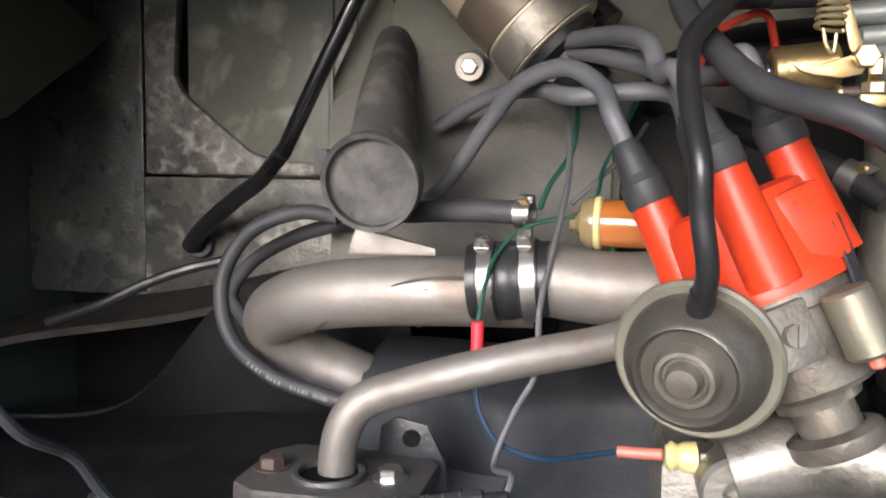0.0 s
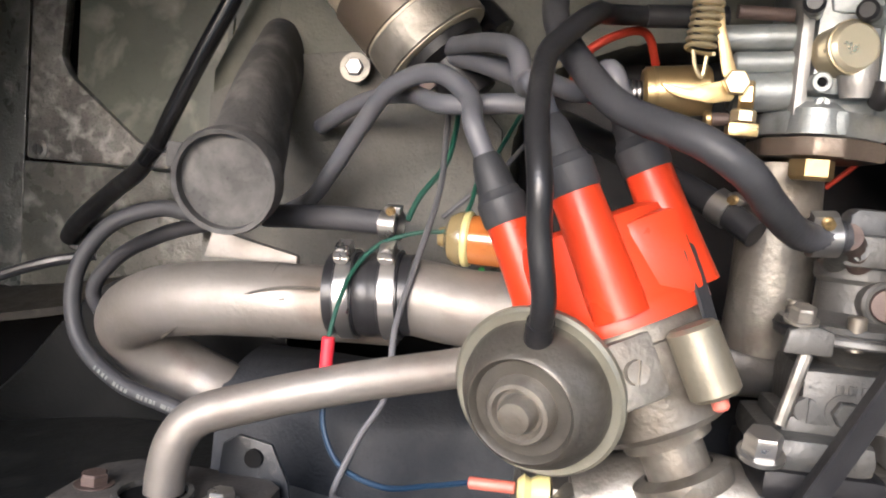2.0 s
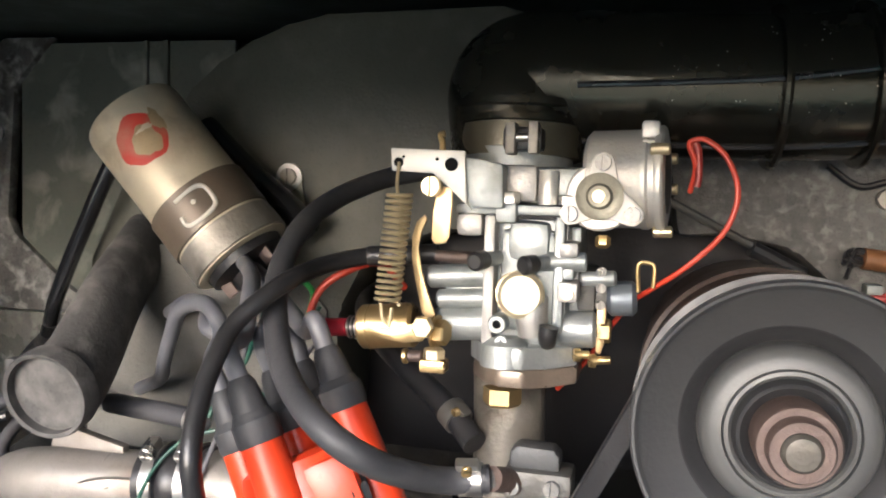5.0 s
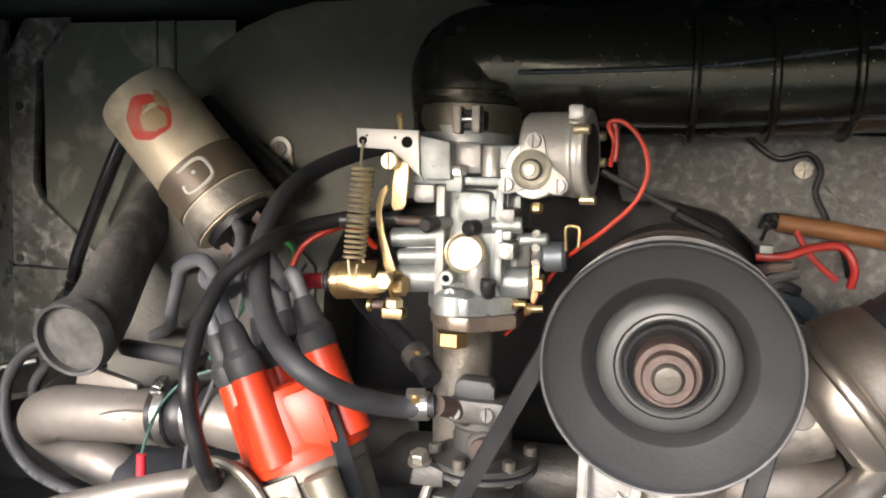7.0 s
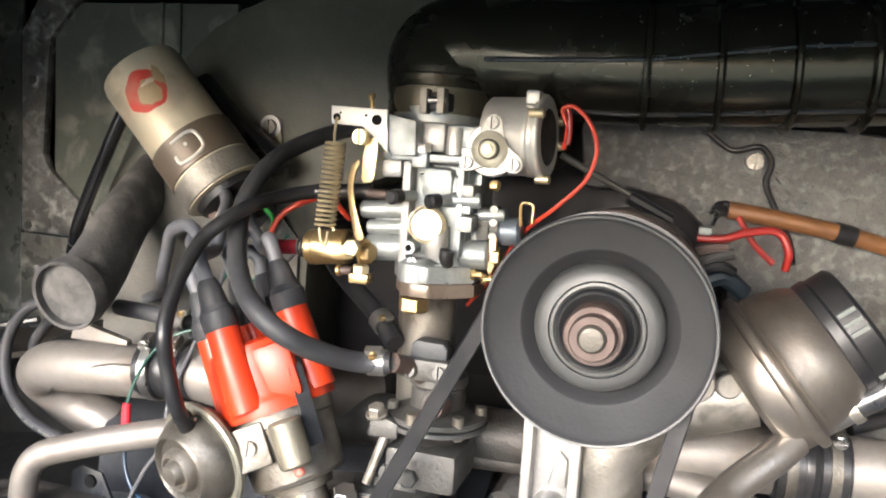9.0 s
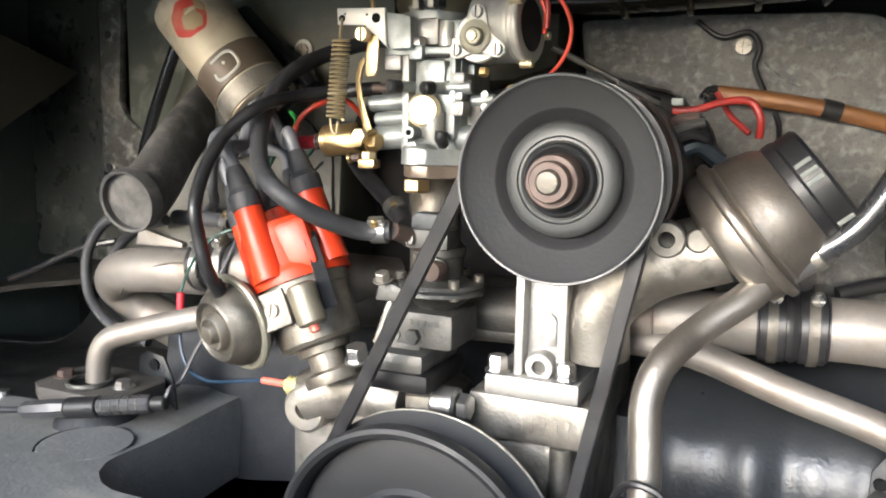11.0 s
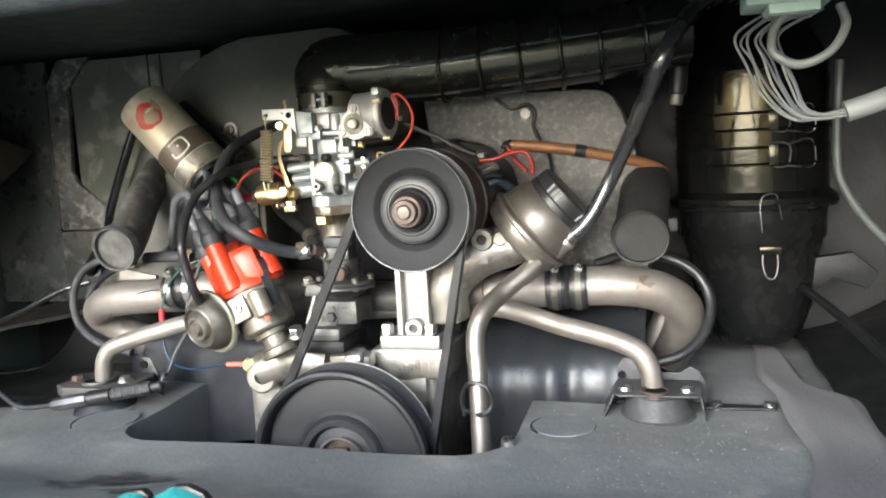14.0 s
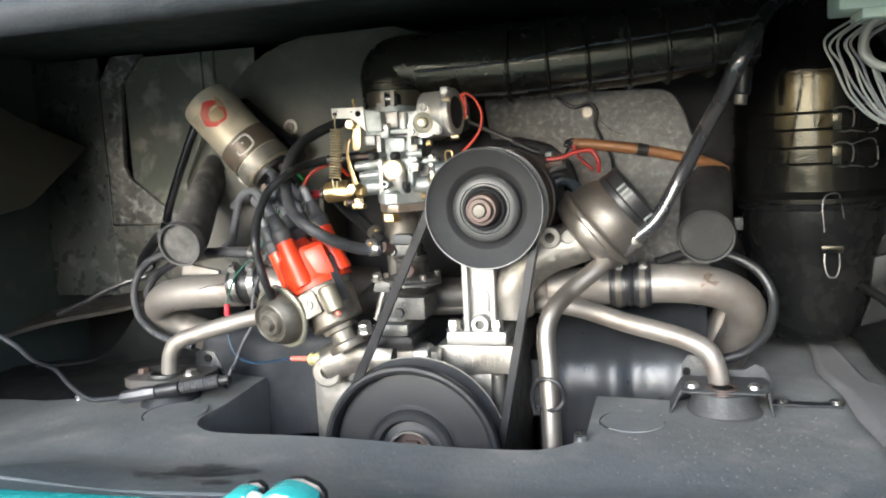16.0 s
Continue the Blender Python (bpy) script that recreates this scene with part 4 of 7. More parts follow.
def patch(org, axis, facing, rad, cen_h, cen_a, hh, aa, lift, wob):
    """A worn patch lying on a round can or pipe."""
    bm = bmesh.new()
    across = axis.cross(facing)
    rings = []
    for j in range(1, 5):
        row = []
        for k in range(28):
            th = 2 * math.pi * k / 28
            f = j / 4 * (1 + wob * math.sin(3 * th + 1) + wob * 0.6 * math.sin(7 * th))
            a = cen_a + aa * f * math.cos(th)
            d = facing * math.cos(a) + across * math.sin(a)
            row.append(bm.verts.new(org + axis * (cen_h + hh * f * math.sin(th)) + d * (rad + lift)))
        rings.append(row)
    for r0, r1 in zip(rings, rings[1:]):
        for k in range(28):
            bm.faces.new((r0[k], r0[(k + 1) % 28], r1[(k + 1) % 28], r1[k]))
    bm.faces.new(rings[0])
    bmesh.ops.recalc_face_normals(bm, faces=bm.faces)
    return bm


# ---- heating pipes, left side ----
pl = thing("exhaust_heat_duct", (-0.0830, 0.5208, 0.2071), "silver painted heat duct bending down behind the rear tray", "duct", "heat ducts")
part("pipe", tube([(0.0559, 0.5191, 0.2534), (0.0018, 0.5141, 0.2524), (-0.0440, 0.5141, 0.2492), (-0.0757, 0.5225, 0.2424), (-0.1029, 0.5457, 0.2249), (-0.0900, 0.5623, 0.2017), (-0.0559, 0.5707, 0.1839)], 0.0189, 28, 10), SILVER, pl)
part("crease", tube([(-0.0651, 0.5091, 0.2269), (-0.0471, 0.4991, 0.2402), (-0.0261, 0.4962, 0.2523), (-0.0015, 0.4958, 0.2607), (0.0221, 0.4958, 0.2629)], 0.0008, 6), VACGREY, pl)
part("crease", tube([(-0.0472, 0.4996, 0.2402), (-0.0237, 0.4970, 0.2477), (0.0035, 0.4958, 0.2560)], 0.0006, 6), VACGREY, pl)
part("collar", rod((-0.0068, 0.5149, 0.2520), (-0.0040, 0.5149, 0.2521), 0.0197, 32, 0.001), SILVER, pl)
part("fin", plate([(p_[0], p_[2]) for p_ in ((-0.0435, 0.5041, 0.2718), (-0.0392, 0.5041, 0.2859), (0.0050, 0.5041, 0.2761), (0.0051, 0.5041, 0.2722))], 0.506, 0.512, 0.0008), SILVER, pl)
sl = thing("rubber_sleeve", (0.0394, 0.5041, 0.2504), "short black rubber coupling sleeve on a silver pipe", "sleeve", "pipe sleeves")
sa, sb = Vector((0.0247, 0.5041, 0.2599)), Vector((0.0655, 0.5041, 0.2630))
part("sleeve", sweep([sa + (sb - sa) * k / 24 for k in range(25)], 0.0195, 32, wave=lambda s: 1.0 + 0.05 * math.exp(-((s - 0.5) / 0.06) ** 2) + 0.035 * math.exp(-((s - 0.42) / 0.04) ** 2)), RUBBER, sl)
d = (sb - sa)
for f in (0.24, 0.76):
    part("sleeve_edge", lathe([(0.0193, -0.0052), (0.0206, -0.0046), (0.0206, 0.0046), (0.0193, 0.0052)], frm(sa + d * f, d), 36, closed=True), RUBBER, sl)
    hose_clamp("hose_clamp", sa + d * f, d, 0.0206, 0.0072, (-0.1, -0.40, 0.90), CHROME)

pc = thing("intake_preheat_duct", sb, "silver painted duct stub behind the distributor", "duct", "heat ducts")
part("pipe", tube([sa + d * 0.9, (0.0944, 0.5041, 0.2592), (0.1281, 0.5058, 0.2609), (0.1559, 0.5124, 0.2608), (0.1806, 0.5374, 0.2557)], 0.0186, 28, 8), SILVER, pc)
part("collar", rod((0.1243, 0.5058, 0.2609), (0.1263, 0.5058, 0.2609), 0.0200, 32, 0.0015), SILVER, pc)
pn = thing("preheat_pipe", (-0.0311, 0.4488, 0.1834), "thin silver pipe bent into a rusty tray flange", "pipe", "preheat pipes")
part("pipe", tube([(0.1294, 0.4933, 0.2468), (0.0964, 0.4771, 0.2375), (0.0502, 0.4649, 0.2280), (0.0045, 0.4545, 0.2158), (-0.0167, 0.4488, 0.2078), (-0.0243, 0.4471, 0.1971), (-0.0277, 0.4471, 0.1833), (-0.0285, 0.4471, 0.1707)], 0.0089, 20, 8), SILVER, pn)

fl = thing("tray_flange", (-0.0176, 0.4752, 0.1540), "rusty grey pipe flange bolted on the tray", "flange", "pipe flanges")


def flange(t, cxx, cyy, zz, sxx, syy):
    z = zz
    out = [(-1, -0.75), (-0.7, -1), (0.7, -1), (1, -0.75), (1.0, 0.55), (0.75, 0.9), (-0.75, 0.9), (-1.0, 0.55)]
    m = Matrix.Translation((cxx, cyy, z)) @ Matrix.Rotation(radians(-90), 4, "X")
    return plate([(a * sxx, b * syy) for a, b in out], -0.0055, 0.0055, 0.002, m=m)


FLC = Vector((-0.0275, 0.4520, 0.1680))
part("plate", flange(fl, FLC.x, FLC.y, FLC.z, 0.044, 0.034), surf("rusty_grey_iron", (0.050, 0.050, 0.048), 0.6, 0.2, (0.065, 0.055, 0.046), 0.6, 60, 0.15, 0.4, 0.2, (0.10, 0.08, 0.06)), fl)
part("hole_rim", lathe([(0.0145, 0.0), (0.0165, 0.0), (0.0172, 0.0015), (0.0168, 0.0035), (0.0145, 0.0035)], frm((FLC.x - 0.002, FLC.y - 0.012, FLC.z + 0.0055), (0, 0, 1)), 36, closed=True), GREASY, fl)
part("opening", rod((FLC.x - 0.002, FLC.y - 0.012, FLC.z + 0.0045), (FLC.x - 0.002, FLC.y - 0.012, FLC.z + 0.0062), 0.0145), VOID, fl)
part("drum", lathe([(0.0, 0.0), (0.026, 0.0), (0.029, -0.003), (0.031, -0.016), (0.033, -0.020), (0.033, -0.040), (0.0, -0.040)], frm((FLC.x - 0.002, FLC.y - 0.004, FLC.z - 0.0050), (0, 0, 1)), 36), TINDULL, fl)
for dx, mt in ((-0.033, RUST), (0.026, CHROME)):
    part("bolt", hexhead((FLC.x + dx, FLC.y - 0.006, FLC.z + 0.005), (0, 0, 1), 0.0062, 0.006, washer=0.0085), mt, fl)
part("upright_tab", plate([(FLC.x + 0.010, FLC.z), (FLC.x + 0.012, FLC.z + 0.020), (FLC.x + 0.020, FLC.z + 0.025), (FLC.x + 0.036, FLC.z + 0.022), (FLC.x + 0.045, FLC.z + 0.004), (FLC.x + 0.048, FLC.z - 0.02)], 0.4775, 0.4800, 0.0008), TIN, fl)
part("tab_hole", rod((FLC.x + 0.028, 0.4755, FLC.z + 0.015), (FLC.x + 0.028, 0.4777, FLC.z + 0.015), 0.0044), VOID, fl)

# ---- heating pipes, right side ----
pr = thing("exhaust_heat_duct", (0.5647, 0.5720, 0.2112), "silver painted heat duct bending down with brown heat stains", "duct", "heat ducts")
part("pipe", tube([(0.3265, 0.5280, 0.2498), (0.3838, 0.5315, 0.2515), (0.4382, 0.5350, 0.2539), (0.5108, 0.5386, 0.2543), (0.5453, 0.5456, 0.2466), (0.5661, 0.5632, 0.2275), (0.5654, 0.5896, 0.1980), (0.5513, 0.6072, 0.1638)], 0.0196, 28, 10), SILVER, pr)

sp0, sp1 = Vector((0.4858, 0.5377, 0.2544)), Vector((0.5231, 0.5403, 0.2523))
sax = (sp1 - sp0).normalized()
sface = Vector((0.0, -0.80, 0.60))
sface = (sface - sax * sface.dot(sax)).normalized()
for hq_, aq_, hs_, as_, wb_ in ((0.030, 0.15, 0.0075, 0.30, 0.30), (0.018, 0.30, 0.0045, 0.16, 0.30), (0.041, 0.0, 0.0055, 0.20, 0.30), (0.027, 0.40, 0.004, 0.10, 0.3), (0.048, 0.32, 0.005, 0.10, 0.3), (0.036, 0.45, 0.004, 0.08, 0.3), (0.008, 0.10, 0.002, 0.10, 0.3)):
    part("heat_stain", patch(sp0, sax, sface, 0.0196, hq_, aq_, hs_, as_, 0.0003, wb_), STAIN, pr, "brown heat stain")
part("inner_pipe", tube([(0.5568, 0.6160, 0.2204), (0.5419, 0.6160, 0.1903), (0.5358, 0.6160, 0.1551)], 0.013, 20), SILVER, pr)
part("seam", rod((0.3736, 0.5306, 0.2517), (0.3755, 0.5306, 0.2518), 0.0202, 36, 0.0008), SILVER, pr)
sr = thing("rubber_sleeve", (0.4562, 0.5324, 0.2541), "short black rubber coupling sleeve on a silver pipe", "sleeve", "pipe sleeves")
sa, sb = Vector((0.4355, 0.5350, 0.2538)), Vector((0.4764, 0.5368, 0.2546))
part("sleeve", sweep([sa + (sb - sa) * k / 24 for k in range(25)], 0.0206, 32, wave=lambda s: 1.0 + 0.09 * math.exp(-((s - 0.5) / 0.06) ** 2) + 0.03 * math.exp(-((s - 0.38) / 0.04) ** 2)), RUBBER, sr)
d = sb - sa
for f in (0.22, 0.78):
    part("sleeve_edge", lathe([(0.0204, -0.0080), (0.0224, -0.0072), (0.0224, 0.0072), (0.0204, 0.0080)], frm(sa + d * f, d), 36, closed=True), RUBBER, sr)
    hose_clamp("hose_clamp", sa + d * f, d, 0.0224, 0.0058, (0.05, -0.40, 0.90), VACGREY, CHROME)

def strip_box(a, b, depth, th):
    """A flat sheet leg from a down to b, as deep as depth along y."""
    d = (b - a).normalized()
    n = Vector((0, 1, 0)).cross(d).normalized()
    m = Matrix((n, Vector((0, 1, 0)), d)).transposed().to_4x4()
    m.translation = a
    return box((-th / 2, -depth / 2, 0), (th / 2, depth / 2, (b - a).length), 0.0006, m)


pr2 = thing("preheat_pipe", (0.5377, 0.4796, 0.1728), "thin silver pipe bent into a black tray flange", "pipe", "preheat pipes")
part("pipe", tube([(0.3387, 0.5280, 0.2359), (0.3923, 0.5148, 0.2371), (0.4563, 0.5016, 0.2217), (0.5101, 0.4893, 0.2093), (0.5277, 0.4840, 0.2003), (0.5348, 0.4814, 0.1865), (0.5377, 0.4805, 0.1705), (0.5386, 0.4805, 0.1582)], 0.0097, 20, 8), SILVER, pr2)
FRC = Vector((0.541, 0.4780, 0.168))
fr = thing("tray_flange", (0.541, 0.478, 0.145), "black pipe flange with two bright bolts on the tray", "flange", "pipe flanges")
part("drum", lathe([(0.0150, 0.000), (0.0240, 0.000), (0.0268, -0.002), (0.0290, -0.012), (0.0315, -0.016), (0.0325, -0.020), (0.0370, -0.024), (0.0370, -0.027), (0.0150, -0.027)], frm(FRC, (0, 0, 1)), 40, closed=True), TRAYTIN, fr)
part("plate", plate([(-0.038, -0.020), (-0.034, -0.026), (0.034, -0.026), (0.038, -0.02), (0.040, 0.018), (0.037, 0.026), (-0.034, 0.026), (-0.038, 0.018)], -0.0030, -0.001, 0.0008, m=Matrix.Translation(FRC) @ Matrix.Rotation(radians(-90), 4, "X")), TRAYTIN, fr)
for sgn in (-1, 1):
    lo = Vector((FRC.x + sgn * 0.0375, FRC.y, FRC.z + 0.001))
    part("bent_leg", strip_box(lo, lo + Vector((sgn * (0.010 if sgn < 0 else 0.004), 0, -0.022)), 0.040, 0.0020), TRAYTIN, fr)
HO = FRC + Vector((-0.001, -0.0135, 0.0034))
for k in range(3):
    part("thread", lathe([(0.0100, 0.0012 - 0.0022 * k), (0.0135, 0.0014 - 0.0022 * k), (0.0138, 0.0004 - 0.0022 * k), (0.0100, -0.0004 - 0.0022 * k)], frm(HO, (0, 0, 1)), 32, closed=True), RUST, fr)
part("opening", rod(HO + Vector((0, 0, -0.006)), HO + Vector((0, 0, 0.0002)), 0.0126), VOID, fr)
for dx in (-0.028, 0.026):
    part("bolt", lathe([(0.0, 0.0), (0.0078, 0.0), (0.0080, 0.001), (0.0066, 0.0022), (0.0058, 0.0050), (0.0040, 0.0060), (0.0, 0.0062)], frm((FRC.x + dx, FRC.y - 0.010, FRC.z + 0.001), (0, 0, 1)), 24), CHROME, fr)
part("upright_tab", plate([(0.503, 0.150), (0.504, 0.182), (0.510, 0.191), (0.523, 0.191), (0.531, 0.182), (0.545, 0.178), (0.562, 0.178), (0.571, 0.184), (0.579, 0.180), (0.586, 0.166), (0.586, 0.150)], 0.503, 0.5055, 0.0008), TRAYTIN, fr)
th = (0.5086, 0.5027, 0.1753)
part("tab_hole", rod((th[0], 0.5005, th[2]), (th[0], 0.5032, th[2]), 0.0036), VOID, fr)
for p in ((0.4209, 0.3783, 0.1487), (0.5930, 0.4965, 0.1502), (0.6400, 0.4960, 0.1519), (-0.1840, 0.4860, 0.15), (0.5830, 0.5808, 0.1540)):
    s = tagged(finish("tray_screw", screwhead((p[0], p[1], tray_height(p[0], p[1]) + 0.0026), (0, 0, 1), 0.0062, 0.0034), CHROME), "bright cross-head tray screw", "screw", "tray screws")
tagged(finish("tray_strip", box((0.5834, 0.487, 0.1485), (0.6449, 0.499, 0.1505), 0.0006), TIN), "thin black sheet strip under the tray screws", "strip")

# ---- oil filler and breather ----
FILLERMETAL = surf("dull_pressed_steel", (0.27, 0.25, 0.222), 0.40, 0.85, (0.20, 0.178, 0.15), 0.55, 45, 0.09, 0.25, 0.25, (0.13, 0.10, 0.075), big=14, scuff=((0.09, 0.068, 0.05), 26, 0.58, 0.5))
of = thing("oil_filler", (0.3780, 0.4840, 0.2939), "silver oil filler with a black screw cap and a breather", "oil filler")
seam = Vector((0.4247, 0.4928, 0.3151))
ax = (Vector((0.4567, 0.4946, 0.3414)) - seam).normalized()
nb = seam - ax * 0.010
part("neck", tube([(0.3448, 0.4928, 0.2334), (0.3458, 0.4884, 0.2614), (0.3700, 0.4884, 0.2889), nb - ax * 0.003], (0.0205, 0.0215), 28, 10), CAST, of)
part("can", lathe([(0.0, -0.006), (0.030, -0.005), (0.0390, -0.0015), (0.0418, 0.003), (0.0422, 0.0105), (0.0448, 0.0114), (0.0454, 0.0126), (0.0454, 0.0152), (0.0446, 0.0166), (0.0412, 0.0175), (0.0400, 0.0190), (0.0410, 0.0205), (0.0402, 0.0225), (0.0388, 0.031), (0.0362, 0.040), (0.0322, 0.0455), (0.0, 0.047)], frm(nb, ax), 64), FILLERMETAL, of)
cap = part("cap", lathe([(0.0, 0.0), (0.0322, 0.0), (0.0334, 0.0015), (0.0334, 0.0065), (0.0324, 0.0080), (0.0324, 0.0185), (0.0306, 0.0205), (0.0, 0.0215)], frm(nb + ax * 0.0445, ax), 64), BAKELITE, of, "black ribbed screw cap")
mm = frm(nb + ax * 0.0445, ax, (0, -1, 0.2))
for g in (-0.55, -0.40, -0.25, 0.55, 0.68):
    part("cap_mark", box((0.0320 - 0.018 * g * g, g * 0.034 - 0.0011, 0.0085), (0.0332 - 0.018 * g * g, g * 0.034 + 0.0013, 0.0178), 0.0003, mm @ Matrix.Rotation(0.3, 4, "Z")), DIRTYWIRE, cap)
lugc = Vector((0.3868, 0.4646, 0.3117))
part("ear", lathe([(0.0048, 0.0), (0.0095, 0.0), (0.0105, 0.0015), (0.0105, 0.010), (0.0048, 0.010)], frm(lugc, back), 28, closed=True), CAST, of)
part("ear_web", plate([(lugc.x - 0.010, lugc.z - 0.003), (lugc.x + 0.004, lugc.z - 0.010), (lugc.x + 0.006, lugc.z - 0.024), (lugc.x - 0.016, lugc.z - 0.024)], lugc.y + 0.004, lugc.y + 0.022, 0.003), CAST, of)
part("pad", rod((0.4039, 0.4673, 0.3120), (0.4010, 0.4796, 0.3109), 0.0068, 24, 0.001), CAST, of)
part("drain_pipe", tube([(0.4375, 0.4680, 0.2890), (0.4290, 0.4610, 0.2815), (0.4079, 0.4470, 0.2649), (0.3934, 0.4277, 0.2501), (0.3883, 0.4189, 0.2339), (0.3908, 0.4083, 0.1967), (0.3938, 0.3960, 0.1310)], 0.0086, 20, 8), FILLERMETAL, of)
part("breather_spigot", rod((0.4501, 0.4796, 0.2957), (0.4655, 0.4778, 0.3084), 0.0072, 18, 0.001), CHROME, of)
part("breather_ring", lathe([(0.0066, -0.0030), (0.0084, -0.0026), (0.0088, 0.0), (0.0084, 0.0026), (0.0066, 0.0030)], frm((0.4640, 0.4780, 0.3072), (0.0154, -0.0018, 0.0127)), 28, closed=True), CAST, of)
tagged(finish("breather_hose", tube([(0.4640, 0.4780, 0.3072), (0.4815, 0.4761, 0.3225), (0.5050, 0.4800, 0.3620), (0.5240, 0.4620, 0.4000), (0.5400, 0.4260, 0.4320), (0.5510, 0.4060, 0.4560), (0.5620, 0.4150, 0.4760), (0.5750, 0.4500, 0.4960), (0.5950, 0.5100, 0.5150), (0.6120, 0.5700, 0.5260), (0.6250, 0.6200, 0.5300)], 0.0068, 18, 10), SHINY), "glossy black breather hose rising to the air cleaner", "hose")
tagged(finish("wire_loop", tube([(0.3757, 0.4136, 0.1610), (0.3756, 0.4066, 0.1797), (0.3872, 0.3942, 0.1957), (0.4014, 0.3925, 0.1925), (0.4054, 0.3942, 0.1767), (0.3980, 0.3925, 0.1687), (0.3802, 0.4030, 0.1683)], 0.0021, 8), RUBBER), "black wire loop tied round the drain pipe", "wire")

# ---- warm-air stubs ----
for t0, c, far, rr in (("a", Vector((-0.0225, 0.4812, 0.3110)), Vector((-0.0430, 0.6000, 0.3870)), 0.0240), ("b", Vector((0.5285, 0.5200, 0.3050)), Vector((0.5330, 0.6160, 0.3520)), 0.0258)):
    st = thing("air_duct", far, "dusty black air duct with a closed round end", "air duct", "air ducts")
    ax2 = (far - c).normalized()
    face = (ax2 + Vector((0, 1.6, 0))).normalized()
    line = [c, c + face * 0.012, c + face * 0.016 + (far - c) * 0.10, c + (far - c) * 0.6, far]
    run = spline(line, 8)
    body = sweep(run, (rr, rr * 0.96), 36)
    body.verts.ensure_lookup_table()
    for k, q_ in enumerate(run):
        f_ = 1.0 - 0.36 * min(1.0, max(0.0, k / (len(run) - 1) - 0.12) / 0.7) if t0 == "a" else 1.0
        for v_ in body.verts[36 * k:36 * k + 36]:
            v_.co.x = q_.x + (v_.co.x - q_.x) * f_
    skin = DUCT if t0 == "a" else DUCTDARK
    part("duct", body, skin, st)
    part("rim", lathe([(rr - 0.0016, -0.0055), (rr + 0.0006, -0.0062), (rr + 0.0014, -0.004), (rr + 0.0014, 0.006), (rr - 0.0016, 0.006)], frm(c, face), 44, closed=True), skin, st)
    part("end_disc", rod(c + face * 0.0035, c + face * 0.0065, rr - 0.0015, 40), skin, st)
    part("ear", box((-0.004, -0.004, 0.0), (0.004, 0.004, 0.012), 0.001, Matrix.Translation(c + Vector((-rr - 0.004 if t0 == "a" else rr + 0.004, 0.006, 0.004)))), skin, st)

# ---- ignition coil ----
ca, cb = Vector((-0.0137, 0.5386, 0.4677)), Vector((0.0615, 0.5386, 0.3857))
cax = (cb - ca).normalized()
clen = (cb - ca).length
CR = 0.0298
coil = thing("ignition_coil", cb, "scratched aluminium ignition coil in a brown strap", "ignition coil")
part("can", lathe([(0.0, 0.0), (CR - 0.005, 0.0), (CR - 0.001, 0.002), (CR, 0.006), (CR, clen), (CR - 0.003, clen + 0.001), (0.0, clen + 0.001)], frm(ca, cax), 64), COIL, coil)
mstrap = frm(ca + cax * clen * 0.60, cax)
part("strap", lathe([(CR, 0.0), (CR + 0.0014, 0.0003), (CR + 0.0014, clen * 0.225), (CR, clen * 0.228)], mstrap, 64, closed=True), COILBAND, coil)
part("lip", lathe([(CR, 0.0), (CR + 0.0008, 0.0006), (CR + 0.0012, 0.008), (CR + 0.0012, clen * 0.15), (CR - 0.002, clen * 0.165), (CR - 0.004, clen * 0.15)], frm(ca + cax * clen * 0.84, cax), 64, closed=True), CAST, coil)
part("tower_base", lathe([(0.0, 0.0), (CR - 0.005, 0.0), (CR - 0.006, 0.006), (0.014, 0.009), (0.0125, 0.032), (0.0, 0.032)], frm(cb, cax), 36), BAKELITE, coil)
toward = Vector((0.22, -0.86, 0.2))
tv = (toward - cax * toward.dot(cax)).normalized()
sv = cax.cross(tv)
for k, (u, w) in enumerate(((1, 0.2), (-0.7, 0.75))):
    q = cb + sv * 0.017 * u + tv * 0.017 * w
    part("terminal", box((-0.0035, -0.0012, 0.0), (0.0035, 0.0012, 0.016), 0.0004, frm(q, cax)), RUST, coil)
# square wire clip on the strap
ms = Matrix((sv, cax, tv)).transposed().to_4x4()
ms.translation = ca + cax * clen * 0.715 + tv * (CR + 0.0010)
ring = [(0.0105, 0.001), (0.011, 0.0055), (0.0085, 0.0080), (-0.006, 0.0080), (-0.0095, 0.0055), (-0.0095, -0.0055), (-0.006, -0.0080), (0.0085, -0.0080)]
part("strap_clip", sweep(spline([ms @ Vector((x, y, 0.0006 - 0.5 * x * x / CR)) for x, y in ring], 5), 0.0013, 8), WHITE, coil)
part("clip_stud", screwhead(ms @ Vector((0.0, -0.0015, 0.0005)), tv, 0.0014, 0.0008), WHITE, coil)


part("label_red", patch(ca, cax, tv, CR, clen * 0.27, 0.06, 0.0155, 0.50, 0.0003, 0.06), STICKER, coil, "worn red label ring")
part("label_patch", patch(ca, cax, tv, CR, clen * 0.295, -0.02, 0.0095, 0.27, 0.0006, 0.10), BROWN, coil, "brown bared centre of the label")
part("label_patch", patch(ca, cax, tv, CR, clen * 0.225, -0.40, 0.0075, 0.11, 0.0007, 0.14), BROWN, coil)
part("label_scrap", patch(ca, cax, tv, CR, clen * 0.235, -0.13, 0.0016, 0.16, 0.0009, 0.25), COIL, coil)
